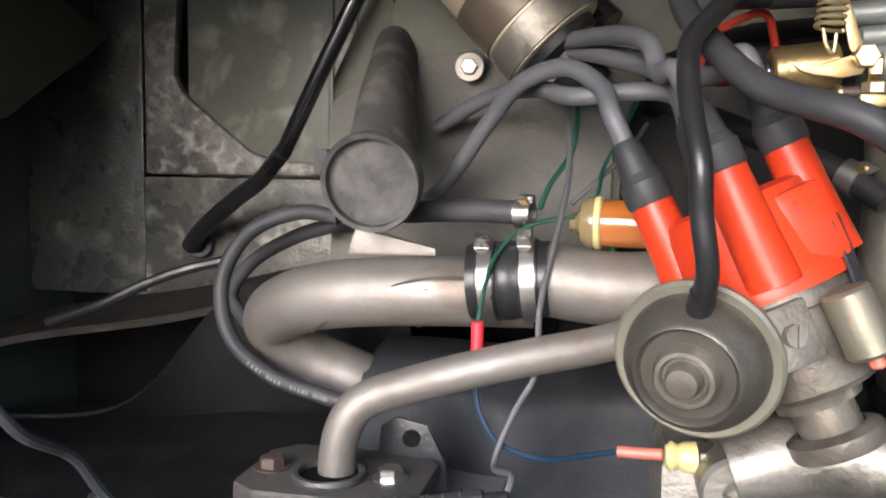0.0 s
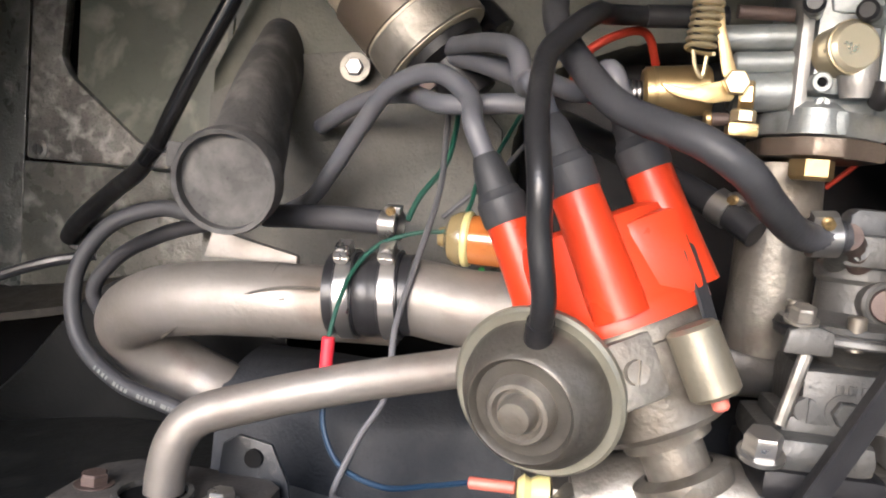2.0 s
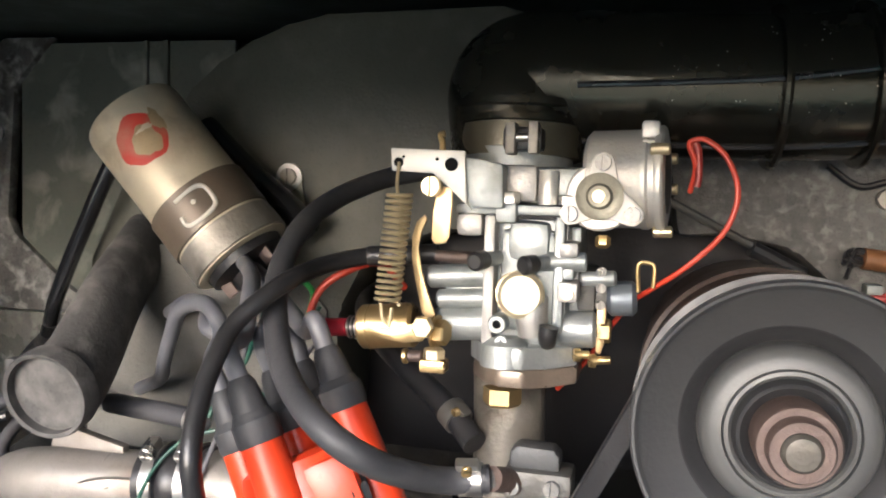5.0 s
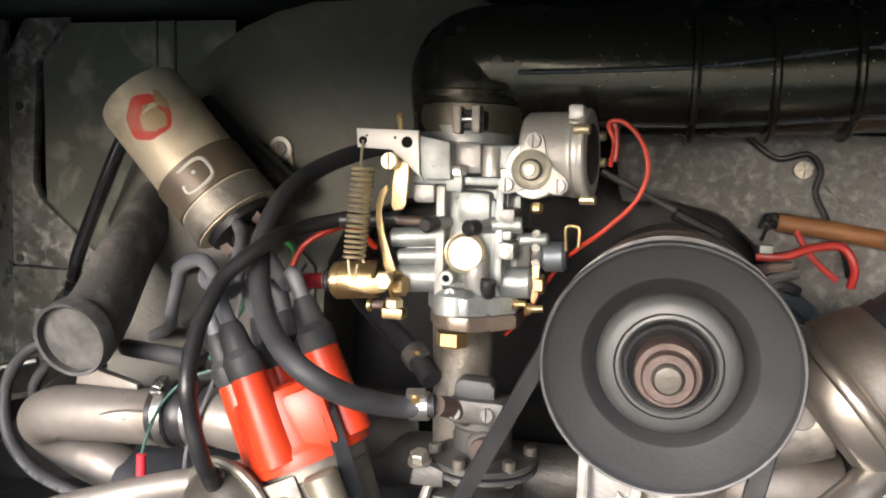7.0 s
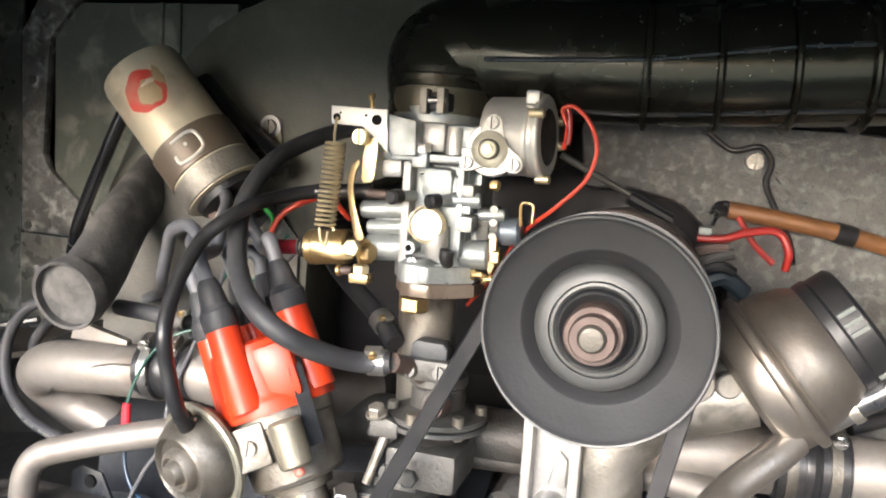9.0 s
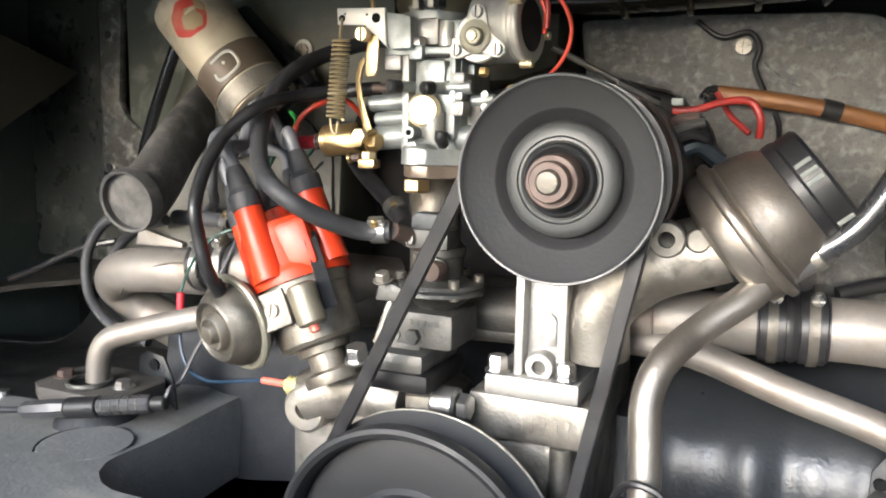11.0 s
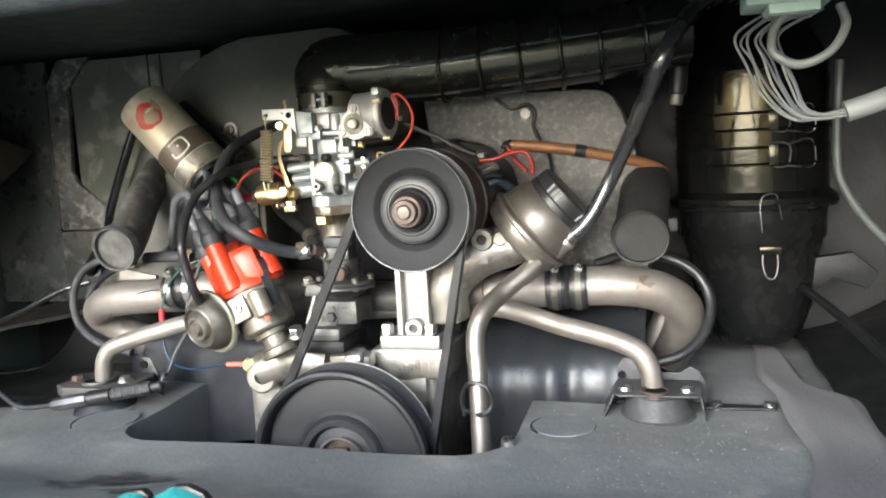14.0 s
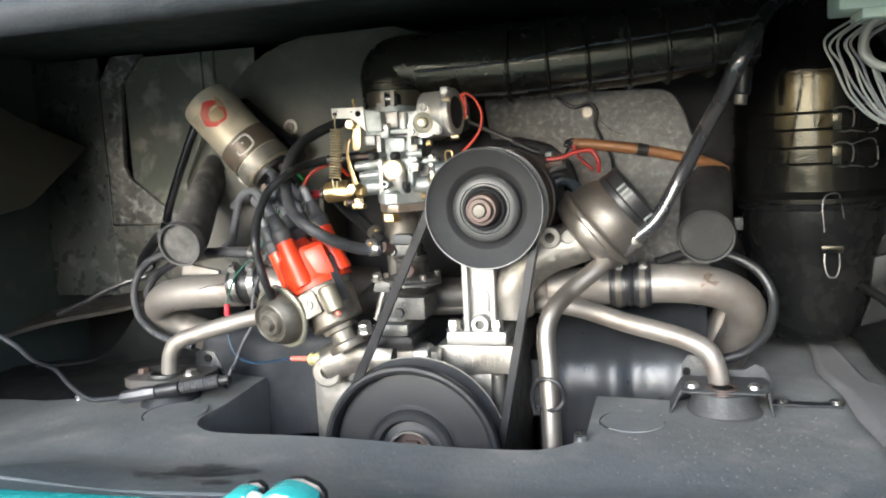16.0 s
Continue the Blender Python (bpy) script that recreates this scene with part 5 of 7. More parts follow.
for s0, p in enumerate(((0.0084, 0.5764, 0.3788), (0.0138, 0.5764, 0.3827))):
    if s0 == 0:
        b = thing("coil_bracket_bolt", p, "bright bolt and washer holding the coil strap", "bolt")
        part("washer", lathe([(0, 0), (0.0085, 0), (0.0085, 0.0015), (0, 0.0015)], frm(p, (0.1, -1, 0.1)), 32), CAST, b)
        part("head", hexhead((p[0], p[1] - 0.001, p[2]), (0.1, -1, 0.1), 0.0052, 0.004), CHROME, b)

# ---- distributor ----
dcap = Vector((0.1588, 0.4426, 0.2711))
dax = (Vector((0.1324, 0.4472, 0.3180)) - dcap + Vector((0.004, 0.0, 0.008))).normalized()
dax = (dax + Vector((-0.06, 0.0, 0.0))).normalized()
dbot = dcap - dax * 0.064
di = thing("distributor", dbot, "ignition distributor with a glossy red cap and black boots", "distributor")
hcap = (dcap - dbot).length
front = Vector((0.34, -1, 0.0))
vv = (front - dax * front.dot(dax)).normalized()
vs_ = vv.cross(dax).normalized() * (1 if vv.cross(dax).x > 0 else -1)
md = frm(dbot, dax)
part("shaft_housing", lathe([(0.0, 0.0), (0.0125, 0.0), (0.0125, 0.0135), (0.0170, 0.0145), (0.0178, 0.0190), (0.0248, 0.0205), (0.0268, 0.0230), (0.0295, hcap - 0.010), (0.0308, hcap - 0.009), (0.0308, hcap - 0.002), (0.0, hcap - 0.002)], md, 48), OILY, di)
part("lower_collar", lathe([(0.0135, -0.006), (0.0185, -0.006), (0.0190, -0.004), (0.0190, 0.001), (0.0135, 0.003)], md, 40, closed=True), OILY, di)
cap = part("cap", lathe([(0.0, hcap + 0.0395), (0.0235, hcap + 0.0395), (0.0285, hcap + 0.0375), (0.0302, hcap + 0.031), (0.0318, hcap + 0.009), (0.0332, hcap + 0.006), (0.0340, hcap + 0.004), (0.0340, hcap - 0.002), (0.0, hcap - 0.002)], md, 64), RED, di, "glossy red plastic cap")
TOW = []
for a, f in ((-0.0272, -0.0090), (-0.0090, 0.0272), (0.0272, 0.0090), (0.0090, -0.0272)):
    q = dbot + dax * (hcap + 0.003) + vs_ * a + vv * f
    TOW.append(q)
    part("tower", lathe([(0.0, 0.0), (0.0108, 0.0), (0.0098, 0.020), (0.0090, 0.051), (0.0, 0.051)], frm(q, dax), 28), RED, cap)
TOW.append(dbot + dax * (hcap + 0.003))
part("tower", lathe([(0.0, 0.0), (0.0085, 0.0), (0.0074, 0.051), (0.0, 0.051)], frm(TOW[4], dax), 28), RED, cap)
part("key_ridge", box((-0.011, -0.006, 0.002), (0.011, 0.0060, 0.0345), 0.005, frm(dbot + dax * hcap + vv * 0.0250 + vs_ * 0.0130, dax, vs_)), RED, cap)
clipdir = (vv * 0.78 + vs_ * 0.63).normalized()
def strip(line, side, w, th):
    """A flat spring strip along a line."""
    bm = bmesh.new()
    rings = []
    n = len(line)
    for i, q in enumerate(line):
        t = (line[min(i + 1, n - 1)] - line[max(i - 1, 0)]).normalized()
        nn = t.cross(side).normalized()
        rings.append([bm.verts.new(q + side * a * w / 2 + nn * b * th / 2) for a, b in ((-1, -1), (1, -1), (1, 1), (-1, 1))])
    for a, b in zip(rings, rings[1:]):
        for k in range(4):
            bm.faces.new((a[k], a[(k + 1) % 4], b[(k + 1) % 4], b[k]))
    bm.faces.new(rings[0][::-1])
    bm.faces.new(rings[-1])
    bmesh.ops.recalc_face_normals(bm, faces=bm.faces)
    return bm


cside = dax.cross(clipdir).normalized()
part("spring_clip", strip(spline([dbot + dax * (hcap + 0.019) + clipdir * 0.0320, dbot + dax * (hcap + 0.0185) + clipdir * 0.0355, dbot + dax * (hcap + 0.012) + clipdir * 0.0358, dbot + dax * (hcap - 0.004) + clipdir * 0.0348, dbot + dax * (hcap - 0.026) + clipdir * 0.0325], 6), cside, 0.0085, 0.0012), HOSE, di)
part("clip_seat", box((-0.006, -0.003, -0.004), (0.006, 0.003, 0.004), 0.001, frm(dbot + dax * (hcap + 0.019) + clipdir * 0.0318, dax, cside)), BAKELITE, di)
cond = dbot + dax * (hcap - 0.020) + vv * 0.0365 + vs_ * 0.010
part("condenser", rod(cond - dax * 0.013, cond + dax * 0.013, 0.0092, 28, 0.0015), surf("aged_brass_can", (0.22, 0.20, 0.15), 0.42, 0.65, (0.12, 0.10, 0.07), 0.5, 60, 0.1, 0.2), di)
part("condenser_wire", rod(cond - dax * 0.012, cond - dax * 0.018, 0.0030, 12, 0.001), SALMON, di)
part("bracket", box((-0.010, -0.004, -0.014), (0.010, 0.004, 0.010), 0.002, frm(dbot + dax * (hcap - 0.014) + vv * 0.029 - vs_ * 0.013, dax, vs_)), OILY, di)
part("bracket_screw", screwhead(dbot + dax * (hcap - 0.016) + vv * 0.034 - vs_ * 0.013, vv, 0.0045, 0.002), OILY, di)
VC = Vector((0.1206, 0.3960, 0.2367)) + Vector((0.0028, 0.0, 0.0046))
vax = (Vector((0.30, 0.90, 0.20))).normalized()
va = thing("vacuum_advance", VC, "round grey vacuum advance can with a yellowed rim", "vacuum can")
mv = frm(VC, vax)
part("can", lathe([(0.0280, 0.0200), (0.0280, 0.0180), (0.0268, 0.0120), (0.0240, 0.0070), (0.0212, 0.0034), (0.0202, 0.0020), (0.0194, 0.0016), (0.0186, 0.0024), (0.0176, 0.0046), (0.0, 0.0046)], mv, 56), VACGREY, va)
part("front_step", lathe([(0.0128, 0.0050), (0.0122, 0.0014), (0.0110, -0.0006), (0.0094, -0.0008), (0.0082, 0.0012), (0.0072, 0.0014), (0.0066, -0.0022), (0.0056, -0.0040), (0.0030, -0.0044), (0.0, -0.0044)], mv, 48), OILY, va)
part("rim", lathe([(0.0276, 0.0175), (0.0312, 0.0168), (0.0325, 0.0180), (0.0325, 0.0205), (0.0310, 0.0215), (0.0238, 0.0215)], mv, 64, closed=True), VACRIM, va)
part("back", lathe([(0.031, 0.0215), (0.026, 0.028), (0.012, 0.034), (0.008, 0.05), (0.0, 0.05)], mv, 48), VACGREY, va)
VN = mv @ Vector((0, 0, 0.008)) + Vector((0.002, -0.003, 0.0225))
part("spigot", rod(mv @ Vector((0, 0, 0.012)) + Vector((0, 0, 0.015)), VN + Vector((0, 0, 0.006)), 0.0042, 14, 0.0006), CHROME, va)

# ---- boots and ignition leads ----
ends = [
    [0, (0.0890, 0.4664, 0.3543), (0.0722, 0.4796, 0.3654), (0.0502, 0.4928, 0.3604), (0.0301, 0.5148, 0.3418), (0.0108, 0.5368, 0.3198), (-0.0092, 0.5632, 0.3025), (-0.0361, 0.5808, 0.2898)],
    [0, (0.0761, 0.4796, 0.3522), (0.0552, 0.5104, 0.3588), (0.0252, 0.5412, 0.3573), (-0.0083, 0.5720, 0.3440)],
    [0, (0.1128, 0.4444, 0.3582), (0.1084, 0.4576, 0.3722), (0.0956, 0.4840, 0.3806), (0.0663, 0.5280, 0.3850)],
    [0, (0.1362, 0.4620, 0.3590), (0.1190, 0.4796, 0.3649), (0.0988, 0.5016, 0.3730), (0.0741, 0.5280, 0.3797)],
    [0, (0.1083, 0.4840, 0.3656), (0.0862, 0.5104, 0.3754), (0.0652, 0.5350, 0.3820)],
]
for i, e in zip((0, 3, 1, 2, 4), range(5)):
    q = TOW[i] + dax * 0.047
    boot = thing("plug_boot", q, "grey-black rubber boot on the distributor cap", "rubber boot", "distributor boots")
    part("boot", lathe([(0.0, 0.0), (0.0094, 0.0), (0.0100, 0.0015), (0.0100, 0.010), (0.0088, 0.0115), (0.0086, 0.013), (0.0078, 0.014), (0.0070, 0.021), (0.0062, 0.026), (0.0048, 0.029), (0.0, 0.030)], frm(q, dax), 28), HOSE, boot)
    pts = [q + dax * 0.028, q + dax * 0.042] + [Vector(p) for p in ends[e][1:]]
    tagged(finish("ignition_lead", tube(pts, 0.0044, 14, 8), LEAD), "grey rubber ignition lead curving off the distributor", "ignition lead", "ignition leads")

# vacuum hose: from the can up and across to the carburettor
vh = thing("vacuum_hose", VN, "black rubber vacuum hose from the advance can", "hose")
vpts = [VN, (0.1289, 0.3872, 0.2825), (0.1258, 0.3837, 0.3024), (0.1244, 0.3819, 0.3203), (0.1214, 0.3925, 0.3392), (0.1209, 0.4048, 0.3545), (0.1228, 0.4171, 0.3675), (0.1309, 0.4259, 0.3778), (0.1381, 0.4374, 0.3852), (0.1436, 0.4594, 0.3899), (0.1591, 0.4796, 0.3942), (0.1932, 0.4858, 0.3965)]
part("hose", tube(vpts, 0.0042, 16, 10), RUBBER, vh)
part("end_sleeve", sweep([Vector(vpts[0]) + (Vector(vpts[1]) - Vector(vpts[0])) * k / 6 for k in range(4)], 0.0049, 16), RUBBER, vh)
part("end_sleeve", rod(vpts[-2], vpts[-1], 0.0048, 16, 0.0006), RUBBER, vh)
# fuel hose: from the pump up to the back
fh = thing("fuel_hose", (0.2314, 0.4286, 0.3099), "thick grey-black fuel hose with a clamp at the pump", "hose")
part("hose", tube([(0.2314, 0.4286, 0.3099), (0.2171, 0.4242, 0.3090), (0.2005, 0.4030, 0.3177), (0.1882, 0.3890, 0.3278), (0.1751, 0.3890, 0.3360), (0.1485, 0.4136, 0.3487), (0.1327, 0.4356, 0.3672), (0.1232, 0.4576, 0.3852), (0.1216, 0.4840, 0.4054), (0.1261, 0.5192, 0.4210), (0.1463, 0.5544, 0.4344), (0.1808, 0.5720, 0.4418)], 0.0056, 18, 10), HOSE, fh)
part("cut_end", rod((0.2314, 0.4286, 0.3099), (0.2294, 0.4286, 0.3098), 0.0060, 18, 0.0005), RUBBER, fh)
hose_clamp("hose_clamp", (0.2240, 0.4286, 0.3090), Vector((0.2314, 0.4286, 0.3099)) - Vector((0.2160, 0.4268, 0.3089)), 0.0059, 0.0095, (-0.1, -0.5, 0.87), CHROME, GOLD)
tagged(finish("fuel_hose", tube([(0.2139, 0.4840, 0.3064), (0.1978, 0.4972, 0.3179), (0.1551, 0.5280, 0.3405), (0.1300, 0.5600, 0.3540), (0.1180, 0.6100, 0.3600), (0.1180, 0.6500, 0.3600)], 0.0062, 16, 8), RUBBER), "black hose running down behind the manifold", "hose")
hose_clamp("hose_clamp", (0.2012, 0.4946, 0.3163), Vector((0.2139, 0.4840, 0.3064)) - Vector((0.1795, 0.5104, 0.3283)), 0.0066, 0.0085, (0.5, -0.6, 0.5), CHROME, GOLD)
# hoses on the left
tagged(finish("rubber_hose", tube([(0.0516, 0.5073, 0.2961), (0.0223, 0.5141, 0.2963), (-0.0218, 0.5311, 0.2933)], 0.0060, 16, 6), HOSE), "dusty black hose with an end clamp", "hose")
hose_clamp("hose_clamp", (0.0511, 0.5073, 0.2955), Vector((0.0516, 0.5073, 0.2961)) - Vector((0.0223, 0.5141, 0.2963)), 0.0063, 0.0085, (0.1, -0.3, 0.9), CHROME, GOLD)
ff = thing("fuel_filter", (0.0970, 0.5056, 0.2908), "small amber inline fuel filter with a yellow end cap", "fuel filter")
fa, fb = Vector((0.0896, 0.5081, 0.2919)), Vector((0.1166, 0.5056, 0.2917))
fdir = (fb - fa).normalized()
flen = (fb - fa).length
bowl = lathe([(0.0, 0.0), (0.0118, 0.0), (0.0122, flen * 0.25), (0.0122, flen * 0.5), (0.0122, flen * 0.75), (0.0118, flen), (0.0, flen)], frm(fa, fdir), 56)
part("bowl", bowl, AMBER, ff, "pleated amber filter element")
part("end_ring", rod(fa - fdir * 0.003, fa + fdir * 0.001, 0.0134, 36, 0.001), YELLOW, ff)
part("end_cap", lathe([(0.0, 0.0), (0.0045, 0.0), (0.0052, 0.003), (0.0110, 0.006), (0.0132, 0.010), (0.0132, 0.0125), (0.0, 0.0125)], frm(fa - fdir * 0.0152, fdir), 32), SMOKY, ff, "smoky brown end cap")
part("end_cap", rod(fb - fdir * 0.0005, fb + fdir * 0.005, 0.0136, 32, 0.001), SMOKY, ff)
hh_ = thing("heater_cable_hose", (-0.0455, 0.5192, 0.1848), "grey rubber hose with faint white lettering looping round the duct", "hose", "heater hoses")
hpts = [(-0.0592, 0.5368, 0.2893), (-0.0861, 0.5412, 0.2915), (-0.1178, 0.5412, 0.2781), (-0.1338, 0.5386, 0.2497), (-0.1264, 0.5324, 0.2175), (-0.0972, 0.5236, 0.1977), (-0.0669, 0.5192, 0.1899), (-0.0455, 0.5192, 0.1848)]
hline = spline(hpts, 24)
part("hose", sweep(spline(hpts, 8), 0.0046, 14), HOSE, hh_)
n0 = int(len(hline) * 0.66)
for k in range(22):
    if k in (4, 9, 10, 16):
        continue
    p0, p1 = hline[n0 + k * 2], hline[n0 + k * 2 + 1]
    t_ = (p1 - p0).normalized()
    up_ = Vector((0, -1, 0)).cross(t_).normalized()
    mk_ = Matrix((t_, up_, t_.cross(up_))).transposed().to_4x4()
    mk_.translation = p0 + Vector((0, -0.00445, 0))
    part("letter_mark", box((-0.0006, -0.0011, -0.0003), (0.0005 + 0.0003 * (k % 3), 0.0011, 0.0003), 0, mk_), DIRTYWIRE, hh_)
tagged(finish("heater_cable_hose", tube([(-0.0629, 0.5632, 0.2853), (-0.0996, 0.5720, 0.2747), (-0.1349, 0.5808, 0.2555), (-0.1513, 0.5852, 0.2336), (-0.1422, 0.5896, 0.2130)], 0.0046, 14, 8), HOSE), "grey rubber hose behind the heat duct", "hose")
tagged(finish("heater_cable_hose", tube([(0.4811, 0.5632, 0.2724), (0.5087, 0.5720, 0.2797), (0.5488, 0.5676, 0.2789), (0.5792, 0.5632, 0.2626), (0.5923, 0.5544, 0.2363), (0.5851, 0.5368, 0.2073), (0.5640, 0.5236, 0.1897), (0.5408, 0.5192, 0.1825)], 0.0050, 14, 8), RUBBER), "grey rubber hose looping round the heat duct", "hose")
# wiring loom down the left bulkhead
lm = thing("loom", (-0.2452, 0.7040, 0.2560), "glossy black sheathed wiring loom on the bulkhead", "cable")
part("sheath", tube([(-0.1340, 0.6100, 0.3170), (-0.1180, 0.5950, 0.3290), (-0.1070, 0.5850, 0.3420), (-0.0940, 0.5790, 0.3630), (-0.0820, 0.5750, 0.3830), (-0.0700, 0.5720, 0.4030), (-0.0610, 0.5700, 0.4190), (-0.0450, 0.5680, 0.4450), (-0.0250, 0.5700, 0.4700)], 0.0054, 14, 8), GLOSS, lm)
part("boot", tube([(-0.2550, 0.7172, 0.2518), (-0.2388, 0.7020, 0.2640), (-0.1840, 0.6600, 0.2950), (-0.1500, 0.6280, 0.3090), (-0.1180, 0.5950, 0.3290)], (0.0076, 0.0058), 16, 8), RUBBER, lm, "matte black shrink sleeve")
part("grommet", lathe([(0.0075, -0.003), (0.0108, -0.002), (0.0114, 0.0), (0.0108, 0.002), (0.0075, 0.003)], frm((-0.2484, 0.7198, 0.2519), (0.2, -1, 0.3)), 28, closed=True), RUBBER, lm)
tagged(finish("loom", tube([(0.0084, 0.5852, 0.4646), (0.0445, 0.5764, 0.4357), (0.0766, 0.5676, 0.4140), (0.0912, 0.5632, 0.4006)], 0.0082, 14, 8), GLOSS), "black sheathed wiring loom behind the coil", "cable")
tagged(finish("ledge_cable", tube([(-0.2882, 0.5808, 0.2077), (-0.2438, 0.5808, 0.2237), (-0.2144, 0.5852, 0.2379), (-0.1853, 0.5896, 0.2486), (-0.1588, 0.5984, 0.2549)], 0.0036, 10, 6), RUBBER), "black cable lying along the bulkhead ledge", "cable")

# ---- carburettor ----
CY = 0.4928
cbx, cbz = 0.2277, 0.3514
cb_ = thing("carburettor", (cbx, CY, cbz), "bright zinc carburettor with brass and yellow-plated fittings", "carburettor")


BRASSY = surf("pale_spring_brass", (0.55, 0.47, 0.30), 0.36, 0.75, (0.42, 0.34, 0.20), 0.4, 60, 0.06, 0.1)
COPPERY = surf("copper_tinted_lever", (0.62, 0.42, 0.22), 0.3, 0.8, (0.60, 0.47, 0.24), 0.6, 50, 0.05, 0.1)
GOLDDARK = surf("dull_yellow_plate", (0.36, 0.27, 0.13), 0.4, 0.85, (0.26, 0.19, 0.10), 0.5, 50, 0.06, 0.12)
POT = surf("satin_pot_metal", (0.5866, 0.5801, 0.5483), 0.42, 0.55, (0.459, 0.4463, 0.408), 0.5, 60, 0.08, 0.3, 0.2, (0.255, 0.2296, 0.1784))


def block(name, x0, z0, x1, z1, y0, y1, mat, bev=0.0025, parent=None, label=""):
    return part(name, box((x0, y0, z0), (x1, y1, z1), bev), mat, parent or cb_, label)


# throttle body and float chamber
block("main_body", 0.2190, 0.3560, 0.2560, 0.4180, 0.4760, 0.5240, ZINC, 0.005)
block("float_chamber", 0.2250, 0.3640, 0.2510, 0.4110, 0.4700, 0.5010, ZINC, 0.006)
block("float_chamber_step", 0.2290, 0.3960, 0.2480, 0.4140, 0.4675, 0.4900, ZINC, 0.005)
block("column", 0.2185, 0.3545, 0.2238, 0.4165, 0.4660, 0.4900, BRIGHT, 0.0022)
block("column", 0.2500, 0.3640, 0.2545, 0.4165, 0.4680, 0.4930, ZINC, 0.002)
block("left_lug", 0.2055, 0.4065, 0.2180, 0.4168, 0.4660, 0.4920, BRIGHT, 0.003)
block("right_lug", 0.2518, 0.3985, 0.2608, 0.4055, 0.4670, 0.4950, BRIGHT, 0.0025)
block("right_lug", 0.2520, 0.3885, 0.2590, 0.3945, 0.4690, 0.4950, ZINC, 0.002)
block("right_pad", 0.2522, 0.3790, 0.2612, 0.3880, 0.4650, 0.4850, BRIGHT, 0.002)
part("pad_screw", screwhead((0.2568, 0.4648, 0.3832), (0, -1, 0), 0.0028, 0.0014), BRASSY, cb_)
block("side_web", 0.2555, 0.3650, 0.2605, 0.4120, 0.4850, 0.5150, ZINC, 0.002)
# cover
block("cover", 0.2110, 0.4215, 0.2640, 0.4385, 0.4745, 0.5280, ZINC, 0.004)
block("cover_flange", 0.2045, 0.4165, 0.2570, 0.4212, 0.4690, 0.5280, ZINC, 0.0016)
block("gasket", 0.2055, 0.4150, 0.2565, 0.4166, 0.4700, 0.5270, INSUL, 0.0004)
block("cover_front", 0.2215, 0.4222, 0.2412, 0.4390, 0.4705, 0.4800, BRIGHT, 0.003)
part("cover_boss", tube([(0.2460, 0.4728, 0.4215), (0.2460, 0.4728, 0.4300), (0.2460, 0.4740, 0.4360)], 0.0045, 20), POT, cb_)
part("cover_screw", hexhead((0.2298, 0.4670, 0.4210), (0, 0, 1), 0.0046, 0.0060), CHROME, cb_)
part("cover_screw", hexhead((0.2550, 0.4700, 0.4210), (0, 0, 1), 0.0042, 0.0050), CHROME, cb_)
block("cover_pad", 0.2235, 0.4130, 0.2330, 0.4222, 0.4650, 0.4760, ZINC, 0.002)
part("air_horn", rod((0.2262, 0.5060, 0.4375), (0.2262, 0.5060, 0.4490), 0.0270, 40, 0.001), ZINC, cb_)
PALEBRASS = surf("pale_polished_brass", (0.78, 0.70, 0.50), 0.34, 0.8, (0.66, 0.58, 0.40), 0.4, 60, 0.05, 0.1)
# accelerator pump cover: a disc running down into a rounded boss
pump = part("pump_cover", rod((0.2374, 0.4575, 0.3822), (0.2330, 0.4740, 0.3812), 0.0100, 40, 0.0016), PALEBRASS, cb_)
part("pump_ring", lathe([(0.0098, 0.0), (0.0107, 0.0003), (0.0107, 0.0022), (0.0098, 0.0022)], frm((0.2370, 0.4596, 0.3821), (-0.25, 1, -0.05)), 40, closed=True), BRASSY, pump)
part("pump_boss", tube([(0.2398, 0.4670, 0.3800), (0.2412, 0.4660, 0.3720), (0.2418, 0.4665, 0.3635)], (0.0085, 0.0062), 20), BRIGHT, cb_)
part("ring_boss", lathe([(0.0020, 0.0), (0.0036, 0.0), (0.0042, 0.0008), (0.0042, 0.012), (0.0020, 0.012)], frm((0.2268, 0.4600, 0.3682), back), 24, closed=True), ZINC, cb_)
part("ring_hole", rod((0.2268, 0.4612, 0.3682), (0.2268, 0.4640, 0.3682), 0.0021, 14), VOID, cb_)
part("idle_screw", screwhead((0.2285, 0.4640, 0.3600), (0, -1, 0), 0.0030, 0.0018), ZINC, cb_)
# blanking caps
for p0, p1, p2 in (((0.2180, 0.4500, 0.3962), (0.2205, 0.4600, 0.3966), (0.2240, 0.4720, 0.3970)), ((0.2382, 0.4545, 0.3952), (0.2425, 0.4625, 0.3957), (0.2480, 0.4720, 0.3962))):
    part("vacuum_cap", rod(p0, p1, 0.0042, 20, 0.0013), BAKELITE, cb_, "black rubber blanking cap")
    part("cap_stub", rod(p1, p2, 0.0034, 16, 0.0005), ZINC, cb_)
part("cross_barrel", rod((0.2440, 0.4710, 0.3962), (0.2640, 0.4730, 0.3968), 0.0044, 20, 0.0008), ZINC, cb_)
part("vacuum_cap", tube([(0.2500, 0.4590, 0.3690), (0.2494, 0.4595, 0.3650), (0.2490, 0.4640, 0.3615)], (0.0042, 0.0038), 18), BAKELITE, cb_)
# jet barrels on the distributor side
for r_, p0, p1 in ((0.0054, (0.1905, 0.4780, 0.3862), (0.2200, 0.4780, 0.3884)), (0.0044, (0.1955, 0.4760, 0.3762), (0.2200, 0.4760, 0.3780)), (0.0082, (0.1952, 0.4780, 0.3642), (0.2205, 0.4780, 0.3664))):
    part("jet_barrel", rod(p0, p1, r_, 24, 0.0012), ZINC, cb_)
